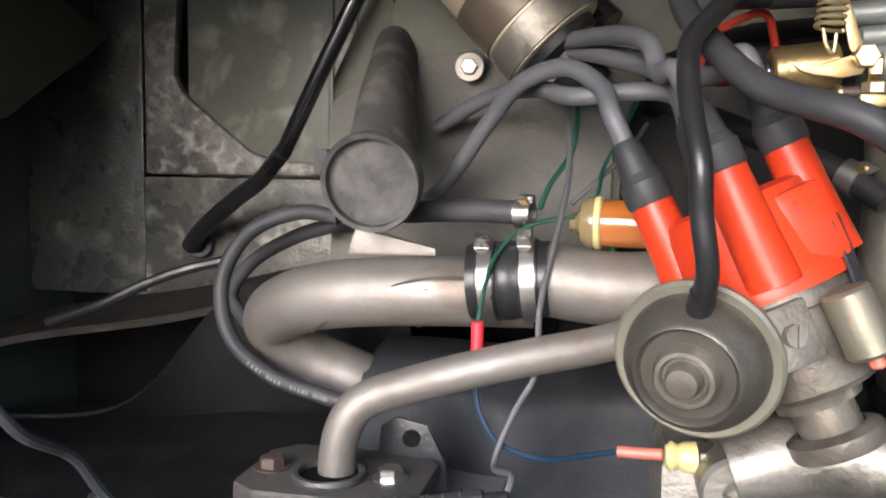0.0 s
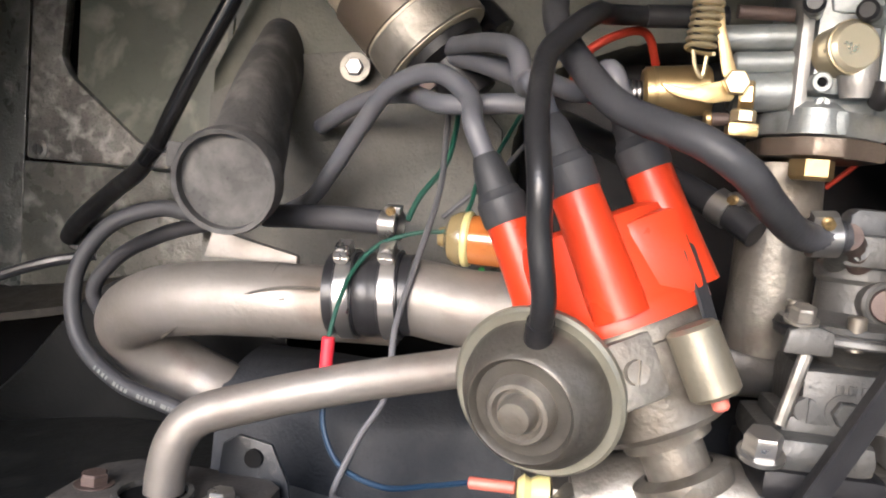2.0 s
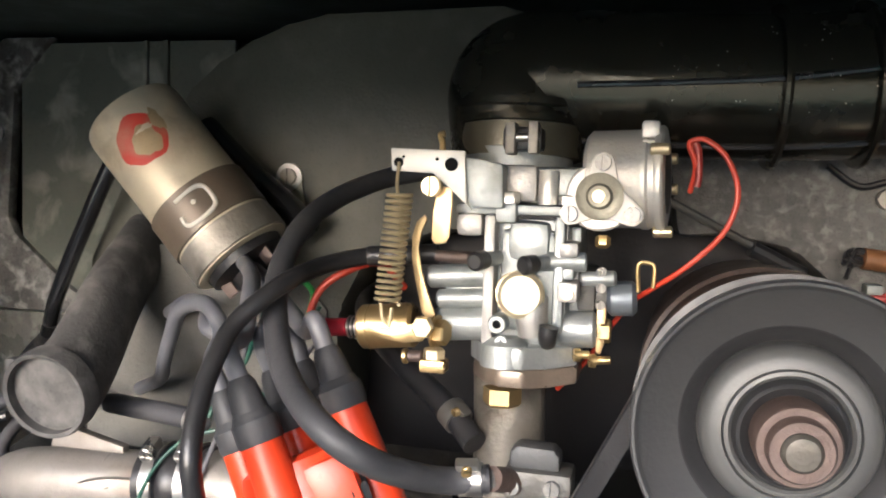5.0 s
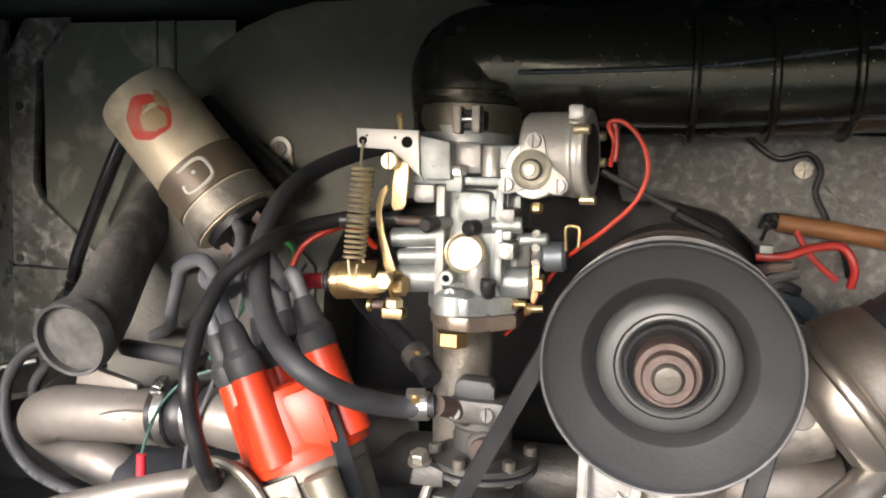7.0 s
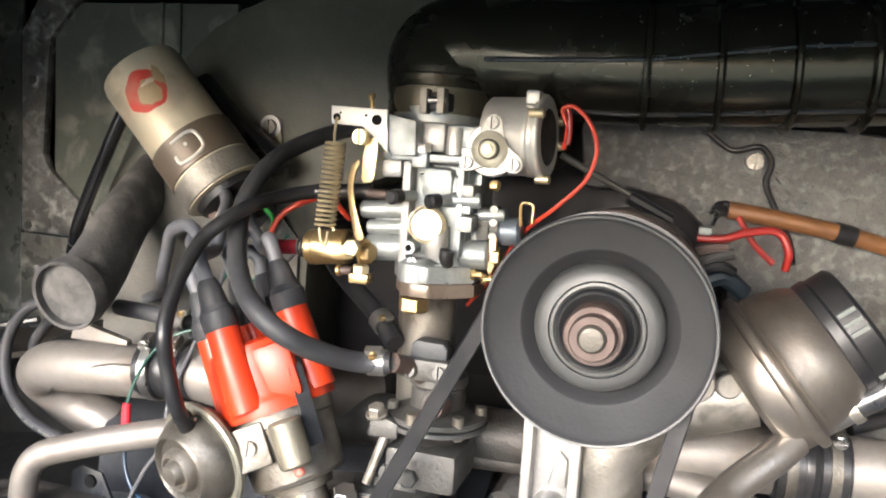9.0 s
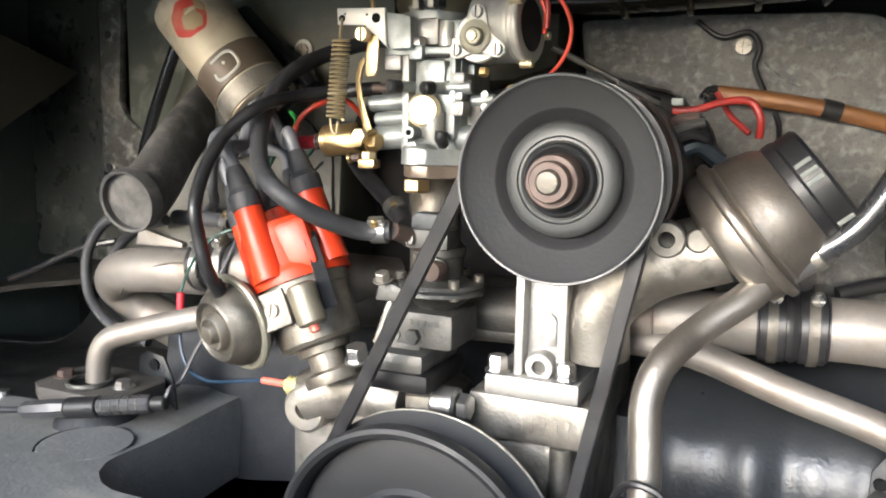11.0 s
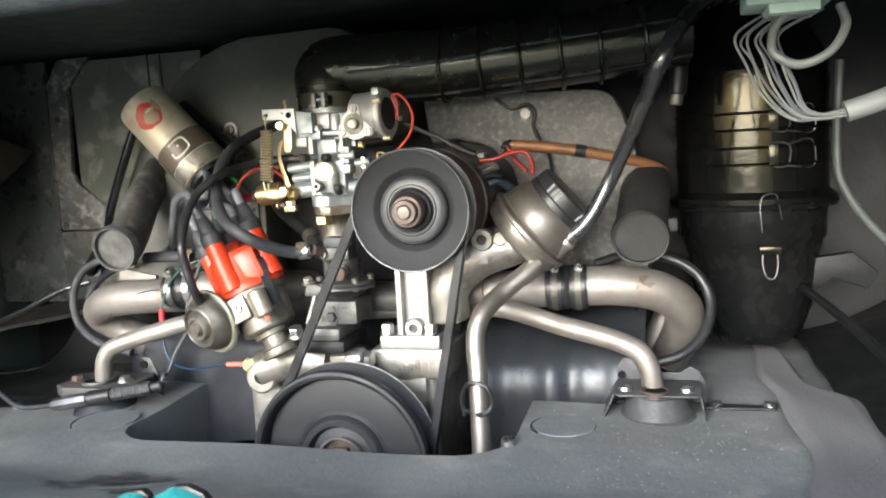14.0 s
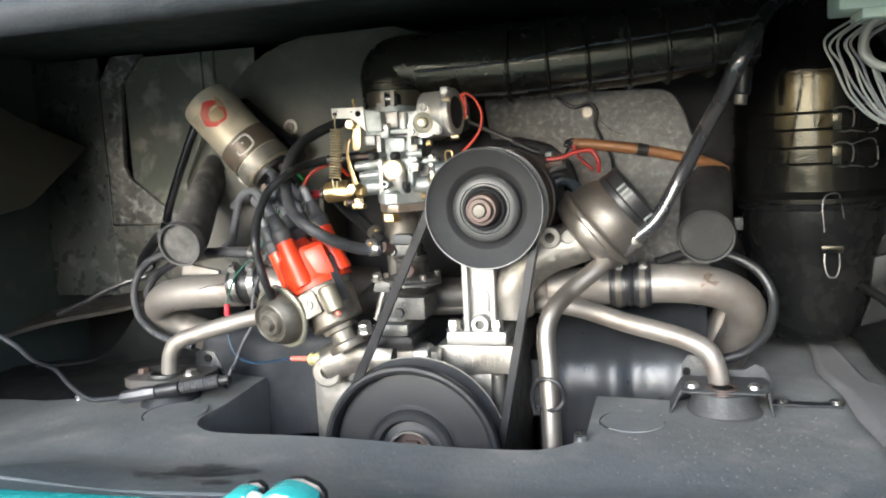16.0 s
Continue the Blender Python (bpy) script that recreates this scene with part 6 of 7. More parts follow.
part("barrel_web", box((0.1985, 0.4790, 0.3660), (0.2190, 0.4850, 0.3870), 0.001), ZINC, cb_)
part("brass_pipe", rod((0.1950, 0.4730, 0.3964), (0.2170, 0.4740, 0.3960), 0.0028, 12), RUST, cb_)


def oct_flange(name, q, y0, y1, mat, parent, bev):
    """A flange with cut corners, lying level."""
    x0, z0, x1, z1 = q
    c, hx, hy = Vector(((x0 + x1) / 2, (y0 + y1) / 2, z0)), (x1 - x0) / 2, (y1 - y0) / 2
    out = [(-1, -0.35), (-0.62, -0.85), (-0.35, -1), (0.10, -1), (0.45, -0.72), (1, -0.45), (1, 0.5), (0.6, 1), (-0.6, 1), (-1, 0.5)]
    b2 = bmesh.new()
    lo = [b2.verts.new(c + Vector((a * hx, b * hy, 0))) for a, b in out]
    hi = [b2.verts.new(c + Vector((a * hx, b * hy, z1 - z0))) for a, b in out]
    b2.faces.new(lo[::-1])
    b2.faces.new(hi)
    for k in range(len(out)):
        j = (k + 1) % len(out)
        b2.faces.new((lo[k], lo[j], hi[j], hi[k]))
    bmesh.ops.bevel(b2, geom=b2.edges[:], offset=bev, segments=2, affect="EDGES", profile=0.6)
    return part(name, b2, mat, parent)


oct_flange("base_flange", (0.2104, 0.3482, 0.2610, 0.3580), 0.461, 0.532, ZINC, cb_, 0.002)
part("base_boss", lathe([(0.0, 0.0), (0.0110, 0.0), (0.0105, 0.010), (0.007, 0.013), (0.0, 0.013)], frm((0.2290, 0.4705, 0.3484), (0, 0, 1)), 28), ZINC, cb_)
# throttle side
part("throttle_boss", rod((0.2512, 0.4822, 0.3648), (0.2690, 0.4822, 0.3656), 0.0084, 24, 0.0015), ZINC, cb_)
part("throttle_arm", plate([(0.2690, 0.3560), (0.2690, 0.3760), (0.2712, 0.3790), (0.2732, 0.3760), (0.2728, 0.3600), (0.2712, 0.3550)], 0.4770, 0.4800, 0.0008), COPPERY, cb_)
part("throttle_nut", hexhead((0.2700, 0.4805, 0.3655), (1, 0, 0), 0.0056, 0.0055), GOLD, cb_)
for p0, p1 in (((0.2610, 0.4760, 0.3545), (0.2665, 0.4770, 0.3548)), ((0.2680, 0.4740, 0.3528), (0.2760, 0.4750, 0.3535))):
    arm = part("stop_screw", rod(p0, p1, 0.0019, 12, 0.0004), GOLD, cb_)
    part("screw_head", screwhead(p0, (-1, -0.3, 0), 0.0032, 0.0014), GOLD, arm)
block("bypass_block", 0.2600, 0.3740, 0.2680, 0.3930, 0.4780, 0.5100, GREASY, 0.002)
part("bypass_screw", rod((0.2610, 0.4796, 0.3885), (0.2770, 0.4796, 0.3895), 0.0036, 16, 0.001), ZINC, cb_)
for z_ in (0.3772, 0.3850, 0.3925):
    part("side_screw", screwhead((0.2705, 0.4770, z_), (0.3, -1, 0), 0.0022, 0.0014), CHROME, cb_)
part("side_plate", plate([(0.2680, 0.3755), (0.2685, 0.3940), (0.2725, 0.3935), (0.2735, 0.3765)], 0.4782, 0.4800, 0.0005), GREASY, cb_)
part("dashpot", rod((0.2730, 0.4840, 0.3798), (0.2862, 0.4840, 0.3806), 0.0080, 24, 0.002), surf("blue_grey_dashpot", (0.13, 0.15, 0.17), 0.4, 0.5), cb_)
part("wire_clip", tube([(0.2868, 0.4752, 0.3845), (0.2862, 0.4752, 0.3960), (0.2874, 0.4752, 0.3974), (0.2922, 0.4752, 0.3969), (0.2930, 0.4752, 0.3955), (0.2927, 0.4752, 0.3865)], 0.0009, 8, 3), GOLD, cb_)

# linkage bracket with spring
br = part("linkage_bracket", plate([(0.1770, 0.4448), (0.2110, 0.4440), (0.2112, 0.4370), (0.2122, 0.4215), (0.2150, 0.4180), (0.2050, 0.4270), (0.1965, 0.4340), (0.1776, 0.4348)], 0.4570, 0.4590, 0.0005), surf("pale_zinc_plate", (0.50, 0.50, 0.47), 0.45, 0.3, (0.40, 0.40, 0.37), 0.4, 60, 0.06, 0.1), cb_, "pale plated linkage bracket")
for hq, hr in (((0.1808, 0.4385), 0.0022), ((0.2050, 0.4380), 0.0030), ((0.1985, 0.4402), 0.0008), ((0.1830, 0.4410), 0.0006)):
    part("bracket_hole", rod((hq[0], 0.4566, hq[1]), (hq[0], 0.4578, hq[1]), hr, 16), VOID, br)
part("bracket_wing", plate([(0.2100, 0.4418), (0.2260, 0.4392), (0.2275, 0.4380), (0.2280, 0.4195), (0.2140, 0.4190), (0.2105, 0.4240)], 0.4592, 0.4720, 0.0012), ZINC, cb_)
part("pivot_screw", screwhead((0.1968, 0.4552, 0.4282), (0, -1, 0), 0.0045, 0.0030), BRASSY, cb_)
part("choke_lever", plate([(0.1985, 0.4285), (0.2050, 0.4278), (0.2052, 0.4200), (0.2042, 0.4060), (0.2025, 0.4030), (0.1975, 0.4025), (0.1962, 0.4050), (0.1965, 0.4170)], 0.4595, 0.4612, 0.0006), COPPERY, cb_)
part("fast_idle_cam", plate([(0.1905, 0.4155), (0.1868, 0.4120), (0.1848, 0.4050), (0.1848, 0.3960), (0.1868, 0.3850), (0.1905, 0.3700), (0.1945, 0.3660), (0.1972, 0.3690), (0.1940, 0.3770), (0.1900, 0.3890), (0.1880, 0.4000), (0.1895, 0.4080), (0.1918, 0.4130)], 0.4672, 0.4690, 0.0006), GOLDDARK, cb_)


def spring(a, b, r, turns, wire):
    a, b = Vector(a), Vector(b)
    m = frm(a, b - a)
    h = (b - a).length
    n = turns * 16
    return sweep([m @ Vector((r * math.cos(2 * math.pi * turns * k / n), r * math.sin(2 * math.pi * turns * k / n), h * k / n)) for k in range(n + 1)], wire, 6)


part("return_spring", spring((0.1832, 0.4523, 0.4245), (0.1786, 0.4523, 0.3758), 0.0054, 18, 0.00088), BRASSY, cb_, "yellow-plated coil spring")
part("spring_hook", tube([(0.1822, 0.4523, 0.4246), (0.1812, 0.4541, 0.4294), (0.1812, 0.4564, 0.4385)], 0.0008, 8), BRASSY, cb_)
part("spring_hook", tube([(0.1760, 0.4506, 0.3760), (0.1775, 0.4500, 0.3690), (0.1800, 0.4506, 0.3660), (0.1812, 0.4510, 0.3740)], 0.0008, 8), BRASSY, cb_)
sol = part("cutoff_solenoid", rod((0.1600, 0.4708, 0.3612), (0.1870, 0.4708, 0.3640), 0.0104, 36, 0.0015), GOLD, cb_, "yellow-plated idle cut-off solenoid")
part("solenoid_groove", lathe([(0.0102, -0.0008), (0.0107, -0.0004), (0.0107, 0.0004), (0.0102, 0.0008)], frm((0.1650, 0.4708, 0.3617), (0.0270, 0, 0.0028)), 36, closed=True), GOLD, sol)
part("lever_plate", plate([(0.1660, 0.3640), (0.1700, 0.3600), (0.1745, 0.3585), (0.1850, 0.3570), (0.1935, 0.3585), (0.1965, 0.3640), (0.1950, 0.3690), (0.1880, 0.3660), (0.1760, 0.3625)], 0.4585, 0.4602, 0.0006), GOLD, cb_)
part("lever_nut", hexhead((0.1942, 0.4588, 0.3655), (0, -1, 0), 0.0052, 0.005), BRASSY, cb_)
part("cam_nut", hexhead((0.1975, 0.4665, 0.3620), (1, -0.2, 0), 0.0060, 0.006, washer=0.0080), GOLD, cb_)
block("lever_foot", 0.1930, 0.3450, 0.2045, 0.3505, 0.4560, 0.4660, GOLD, 0.001)
part("foot_nut", hexhead((0.1988, 0.4600, 0.3502), (0, 0, 1), 0.0050, 0.0055), BRASSY, cb_)
part("lever_screw", rod((0.1865, 0.4602, 0.3512), (0.1935, 0.4602, 0.3516), 0.0026, 12, 0.0006), RUST, cb_)
part("screw_tip", rod((0.1840, 0.4602, 0.3510), (0.1866, 0.4602, 0.3512), 0.0036, 12, 0.0006), GOLD, cb_)
part("solenoid_tip", rod((0.1535, 0.4708, 0.3606), (0.1605, 0.4708, 0.3612), 0.0052, 12, 0.0008), BAKELITE, cb_)
for k in range(3):
    part("tip_rib", rod((0.1540 + 0.0020 * k, 0.4708, 0.3606), (0.1550 + 0.0020 * k, 0.4708, 0.3607), 0.0057, 14, 0.0003), CHROME, cb_)
part("solenoid_sleeve", rod((0.1374, 0.4708, 0.3595), (0.1538, 0.4708, 0.3606), 0.0044, 14, 0.001), DARKRED, cb_, "dark red crimp sleeve")
part("brass_pin", tube([(0.1990, 0.4640, 0.4420), (0.1988, 0.4640, 0.4480), (0.1980, 0.4640, 0.4515), (0.2000, 0.4640, 0.4520)], 0.0014, 8), GOLD, cb_)
# automatic choke: a pale drum on its side, its end held by a ring and three screws
chx = Vector((1, -0.10, 0.03)).normalized()
drum = Vector((0.2630, 0.4880, 0.4335))
mch = frm(drum, chx)
part("choke_body", lathe([(0.0, 0.0), (0.0200, 0.0), (0.0220, 0.002), (0.0220, 0.0225), (0.0226, 0.0235), (0.0226, 0.0265), (0.0218, 0.0275), (0.0218, 0.0300), (0.0, 0.0300)], mch, 48), POT, cb_)
part("choke_cap", lathe([(0.0, 0.0300), (0.0162, 0.0300), (0.0162, 0.0338), (0.0150, 0.0346), (0.0, 0.0350)], mch, 44), BAKELITE, cb_, "black choke heater cap")
part("choke_ring", lathe([(0.0158, 0.0300), (0.0232, 0.0300), (0.0236, 0.0308), (0.0236, 0.0328), (0.0226, 0.0338), (0.0180, 0.0346), (0.0158, 0.0340)], mch, 44, closed=True), POT, cb_)
for a in (60, -65, -100, 170):
    d_ = mch.to_3x3() @ Vector((math.cos(radians(a)), math.sin(radians(a)), 0)) * 0.0238
    base = drum + d_ + chx * 0.0285
    part("ring_screw", rod(base, base + chx * 0.0085, 0.0026, 12, 0.0006), BRASSY, cb_)
block("choke_boss", 0.2852, 0.4515, 0.2930, 0.4590, 0.4700, 0.4860, POT, 0.0018)
for k in range(3):
    block("boss_rib", 0.2856, 0.4490 - 0.0032 * k, 0.2928, 0.4508 - 0.0032 * k, 0.4690, 0.4780, BRIGHT, 0.0007)
part("choke_terminal", tube([(0.3075, 0.4752, 0.4500), (0.3088, 0.4752, 0.4470), (0.3096, 0.4752, 0.4360), (0.3090, 0.4752, 0.4310)], 0.0016, 12), CABLERED, cb_, "dark red sleeve over the choke terminal")
ce = Vector((0.2690, 0.4630, 0.4258))
tri_ = [Vector((0.2700, 0.4630, 0.4402)), Vector((0.2830, 0.4630, 0.4182)), Vector((0.2568, 0.4630, 0.4180))]
part("choke_link_body", rod(ce + Vector((0, 0.004, 0)), ce + Vector((0, 0.028, 0)), 0.0150, 36, 0.001), POT, cb_)
outl = []
for k, q in enumerate(tri_):
    d0 = (q - ce)
    a0 = math.atan2(d0.z, d0.x)
    for s in (85, 45, 0, -45, -85):
        a = a0 + radians(s)
        outl.append((q.x + 0.0050 * math.cos(a), q.z + 0.0050 * math.sin(a)))
    q2 = tri_[(k + 1) % 3]
    mid = (q + q2) / 2 - ce
    outl.append((ce.x + mid.x * 1.08, ce.z + mid.z * 1.08))
part("choke_triangle", plate(outl, ce.y, ce.y + 0.0040, 0.0010), surf("pale_zinc_casting", (0.62, 0.61, 0.57), 0.5, 0.25, (0.52, 0.51, 0.47), 0.4, 60, 0.06, 0.2), cb_)
for q in tri_:
    part("triangle_screw", screwhead((q.x, ce.y - 0.0008, q.z), (0, -1, 0), 0.0037, 0.0024), BRIGHT, cb_)
part("choke_dish", lathe([(0.0098, -0.0002), (0.0102, -0.0010), (0.0088, -0.0006), (0.0075, -0.0004), (0.0, -0.0004)], frm(ce, back), 32), VACRIM, cb_)
part("choke_nut", lathe([(0.0, 0.0), (0.0055, 0.0), (0.0055, -0.0040), (0.0046, -0.0052), (0.0, -0.0052)], frm(ce, back), 28), VACRIM, cb_)
part("choke_screw_end", screwhead((ce.x, ce.y - 0.0062, ce.z), (0, -1, 0), 0.0028, 0.0014), BRASSY, cb_)
part("under_screw", hexhead((0.2705, 0.4760, 0.4085), (0, -0.4, -1), 0.0034, 0.005), GOLD, cb_)

# ---- intake manifold riser ----
RUSTCAST = surf("brown_stained_casting", (0.22, 0.19, 0.155), 0.45, 0.6, (0.15, 0.115, 0.085), 0.6, 60, 0.1, 0.3)
im = thing("intake_manifold", (0.2285, 0.5016, 0.2943), "dull grey intake manifold riser with a brass nut", "intake manifold")
oct_flange("flange", (0.2117, 0.3397, 0.2612, 0.3478), 0.462, 0.532, RUSTCAST, im, 0.002)
part("riser", tube([(0.2262, 0.5034, 0.3379), (0.2270, 0.5034, 0.3150), (0.2270, 0.5060, 0.2788), (0.2262, 0.5104, 0.2556)], 0.0176, 32, 6), OILY, im)
part("flange_nut", hexhead((0.2289, 0.4690, 0.3399), (0, 0, -1), 0.0088, 0.0095), GOLD, im)
part("cross_tube", tube([(0.1513, 0.5280, 0.2380), (0.2028, 0.5192, 0.2455), (0.2786, 0.5192, 0.2470), (0.3364, 0.5280, 0.2454)], 0.0175, 22, 6), GREASY, im)
part("preheat_tube", tube([(0.2343, 0.5104, 0.2343), (0.2853, 0.5148, 0.2354), (0.3536, 0.5192, 0.2377)], 0.0085, 16, 6), GREASY, im)

# ---- ribbed air intake hose ----
ai = thing("air_intake_hose", (0.2238, 0.5104, 0.4602), "oily black ribbed air intake hose over the carburettor", "air hose")
part("clamp_band", lathe([(0.0270, 0.0), (0.0312, 0.001), (0.0312, 0.016), (0.0270, 0.017)], frm((0.2261, 0.5104, 0.4423), (0, 0.05, 1)), 48, closed=True), surf("oily_dark_band", (0.15, 0.14, 0.105), 0.34, 0.7, (0.08, 0.072, 0.05), 0.6, 60, 0.1, 0.2), ai)
part("clamp_screw", box((0.2255, 0.4665, 0.4452), (0.2431, 0.4790, 0.4555), 0.002), BAKELITE, ai)
for cc in ((0.2299, 0.4638, 0.4501), (0.2398, 0.4638, 0.4505)):
    part("clamp_lug", box((cc[0] - 0.0022, cc[1] - 0.003, cc[2] - 0.007), (cc[0] + 0.0022, cc[1] + 0.006, cc[2] + 0.007), 0.001), CAST, ai)
part("clamp_bolt", rod((0.2275, 0.4640, 0.4505), (0.2425, 0.4640, 0.4508), 0.0018, 12, 0.0004), CHROME, ai)
for z_, r_ in ((0.4605, 0.0330), (0.4680, 0.0338)):
    part("collar_ring", lathe([(r_ - 0.004, -0.0022), (r_, -0.0016), (r_, 0.0016), (r_ - 0.004, 0.0022)], frm((0.2250, 0.5140, z_), (0, 0.05, 1)), 48, closed=True), INTAKE, ai)
hl = [(0.2246, 0.5148, 0.4442), (0.2222, 0.5174, 0.4660), (0.2244, 0.5210, 0.4800), (0.2542, 0.5236, 0.4830), (0.2958, 0.5254, 0.4810), (0.3440, 0.5280, 0.4800), (0.3820, 0.5310, 0.4815), (0.4200, 0.5340, 0.4835), (0.4570, 0.5380, 0.4860), (0.4920, 0.5430, 0.4890), (0.5300, 0.5500, 0.4930), (0.5700, 0.5620, 0.4980)]
HOSEWAVE = lambda s: 1.0 - 0.06 * math.exp(-((s - 0.03) / 0.03) ** 2)
part("hose", sweep(spline(hl, 16), 0.0345, 48, wave=HOSEWAVE), INTAKE, ai)
for k, i in enumerate((5, 6, 7, 8, 9, 10)):
    p0, p1, p2 = Vector(hl[i - 1]), Vector(hl[i]), Vector(hl[i + 1])
    t0 = (p2 - p0).normalized()
    part("rib", lathe([(0.0340, -0.0026), (0.0382, -0.0016), (0.0390, 0.0), (0.0382, 0.0016), (0.0340, 0.0026)], frm(p1, t0), 56, closed=True), INTAKE, ai)
path_ = spline([Vector(h) for h in hl[3:]], 10)
for a0, a1 in ((-10, 10), (-62, -52)):
    seam_line = []
    for k, q_ in enumerate(path_):
        t0 = (path_[min(k + 1, len(path_) - 1)] - path_[max(k - 1, 0)]).normalized()
        n0 = Vector((0, -1, 0)) - t0 * -t0.y
        n0.normalize()
        up0 = n0.cross(t0)
        up0 = up0 if up0.z > 0 else -up0
        a = radians(a0 + (a1 - a0) * min(1.0, 2.0 * k / len(path_)))
        seam_line.append(q_ + (n0 * math.cos(a) + up0 * math.sin(a)) * 0.0346)
    part("mould_seam", sweep(seam_line, 0.0015, 8), SHINY, ai)
random.seed(21)
specks = bmesh.new()
hs = spline([Vector(h) for h in hl[4:9]], 20)
for k in range(70):
    q_ = random.choice(hs)
    a = radians(random.uniform(150, 225))
    s = random.uniform(0.00008, 0.00022)
    c_ = q_ + Vector((random.uniform(-0.004, 0.004), math.cos(a) * 0.0346, math.sin(a) * -0.0346))
    box(c_ - Vector((s, s, s)), c_ + Vector((s, s, s)), 0, bm=specks)
tagged(finish("dust_specks", specks, WHITE), "pale dust specks on the intake hose", "dust", kind="stuff")

# ---- oil-bath air cleaner ----
ACX, ACY, AR = 0.643, 0.685, 0.078
ac = thing("air_cleaner", (ACX, ACY, 0.17), "glossy black round air cleaner with wire spring clips", "air cleaner")
z375, z310, z225, z120 = 0.3265, 0.3730, 0.4080, 0.5150
mz = Matrix.Translation((ACX, ACY, 0))
# Sheen tinted yellowish for the outdoor green that would mirror here.
CAN = surf("rust_flecked_black_enamel", tint=(1.0, 0.94, 0.7), col=(0.004, 0.0042, 0.004), rough=0.12, metal=0.0, col2=(0.006, 0.006, 0.0055), mix=0.3, scale=60, grain=0.05, bump=0.06, dust=0.1, dust_col=(0.011, 0.009, 0.007), coat=0.0, big=12, spec=0.3)
SOOT = surf("sooty_black_bowl", (0.005, 0.0055, 0.0055), 0.24, 0.0, (0.008, 0.008, 0.0078), 0.5, 60, 0.12, 0.2, 0.2, (0.016, 0.015, 0.013), big=14, spec=0.14)
CLIPWIRE = surf("tarnished_clip_wire", (0.26, 0.255, 0.24), 0.4, 0.85, (0.12, 0.11, 0.10), 0.6, 80, 0.1, 0.1, big=60)
part("lower_bowl", lathe([(0.0, 0.170), (AR * 0.52, 0.170), (AR * 0.66, 0.182), (AR * 0.80, 0.215), (AR * 0.88, 0.268), (AR * 0.93, 0.280), (AR * 0.97, 0.286), (AR * 0.98, z375 - 0.01), (AR * 1.10, z375 - 0.008), (AR * 1.12, z375 - 0.003), (0.0, z375 - 0.003)], mz, 64), SOOT, ac)
part("upper_body", lathe([(0.0, z375 - 0.002), (AR * 1.12, z375 - 0.002), (AR * 1.12, z375 + 0.003), (AR * 1.06, z375 + 0.006), (AR * 1.0, z375 + 0.010), (AR * 1.0, 0.4555), (AR * 0.985, 0.4565), (AR * 0.985, 0.4595), (AR * 1.0, 0.4605), (AR * 0.985, 0.470), (AR * 0.90, 0.485), (AR * 0.74, 0.505), (AR * 0.68, z120 + 0.030), (0.0, z120 + 0.030)], mz, 64), CAN, ac)
for zz in (z310, z225):
    part("clip_band", lathe([(AR * 1.0, -0.0100), (AR * 1.030, -0.0096), (AR * 1.036, -0.0085), (AR * 1.030, -0.0072), (AR * 1.014, -0.0068), (AR * 1.014, 0.0068), (AR * 1.030, 0.0072), (AR * 1.036, 0.0085), (AR * 1.030, 0.0096), (AR * 1.0, 0.0100)], Matrix.Translation((ACX, ACY, zz)), 64, closed=True), CAN, ac)
    a = radians(-78)
    c = Vector((ACX + AR * 1.03 * math.cos(a), ACY + AR * 1.03 * math.sin(a), zz))
    part("buckle", tube([c + Vector((-0.008, 0.002, -0.010)), c + Vector((0.010, 0.004, -0.011)), c + Vector((0.012, 0.004, 0.010)), c + Vector((-0.006, 0.002, 0.011)), c + Vector((-0.008, 0.002, -0.010))], 0.0009, 6, 3), GREASY, ac)
    part("buckle_block", box((-0.007, -0.003, -0.011), (0.002, 0.004, 0.011), 0.001, Matrix.Translation(c)), CAN, ac)
    part("latch_wire", tube([c + Vector((0.010, 0.003, 0.010)), c + Vector((0.035, 0.018, 0.014)), c + Vector((0.038, 0.022, -0.012)), c + Vector((0.010, 0.003, -0.011))], 0.00055, 6, 4), CLIPWIRE, ac)
a = radians(-85)
c = Vector((ACX + AR * 1.13 * math.cos(a), ACY + AR * 1.13 * math.sin(a), z375 + 0.004))
part("wire_clip", tube([c + Vector((-0.006, 0, -0.034)), c + Vector((-0.0075, 0, -0.004)), c + Vector((-0.004, 0.001, 0.003)), c + Vector((0.007, 0.003, 0.004)), c + Vector((0.010, 0.003, -0.006)), c + Vector((0.013, 0.004, -0.022))], 0.00055, 6, 4), CLIPWIRE, ac)
part("wire_clip", tube([c + Vector((-0.005, 0.0, -0.052)), c + Vector((-0.006, -0.002, -0.066)), c + Vector((-0.002, -0.003, -0.079)), c + Vector((0.004, -0.003, -0.080)), c + Vector((0.008, -0.002, -0.070)), c + Vector((0.008, 0.002, -0.052))], 0.0006, 6, 4), CLIPWIRE, ac)
part("clip_bracket", box((-0.009, -0.003, -0.056), (0.012, 0.008, -0.048), 0.001, Matrix.Translation(c)), CAN, ac)
tagged(finish("cleaner_strut", box((0.5513, 0.60, 0.4695), (0.5594, 0.61, 0.555), 0.002), DARKPAINT), "dark metal strut beside the intake hose", "strut")
vl = thing("vacuum_valve", (0.5648, 0.5808, 0.4322), "small black valve with a dull metal fitting", "valve")
part("body", rod((0.5698, 0.5808, 0.4825), (0.5654, 0.5808, 0.4378), 0.0085, 20, 0.002), BAKELITE, vl)
part("fitting", rod((0.5655, 0.5808, 0.4406), (0.5641, 0.5808, 0.4282), 0.0062, 16, 0.001), CAST, vl)

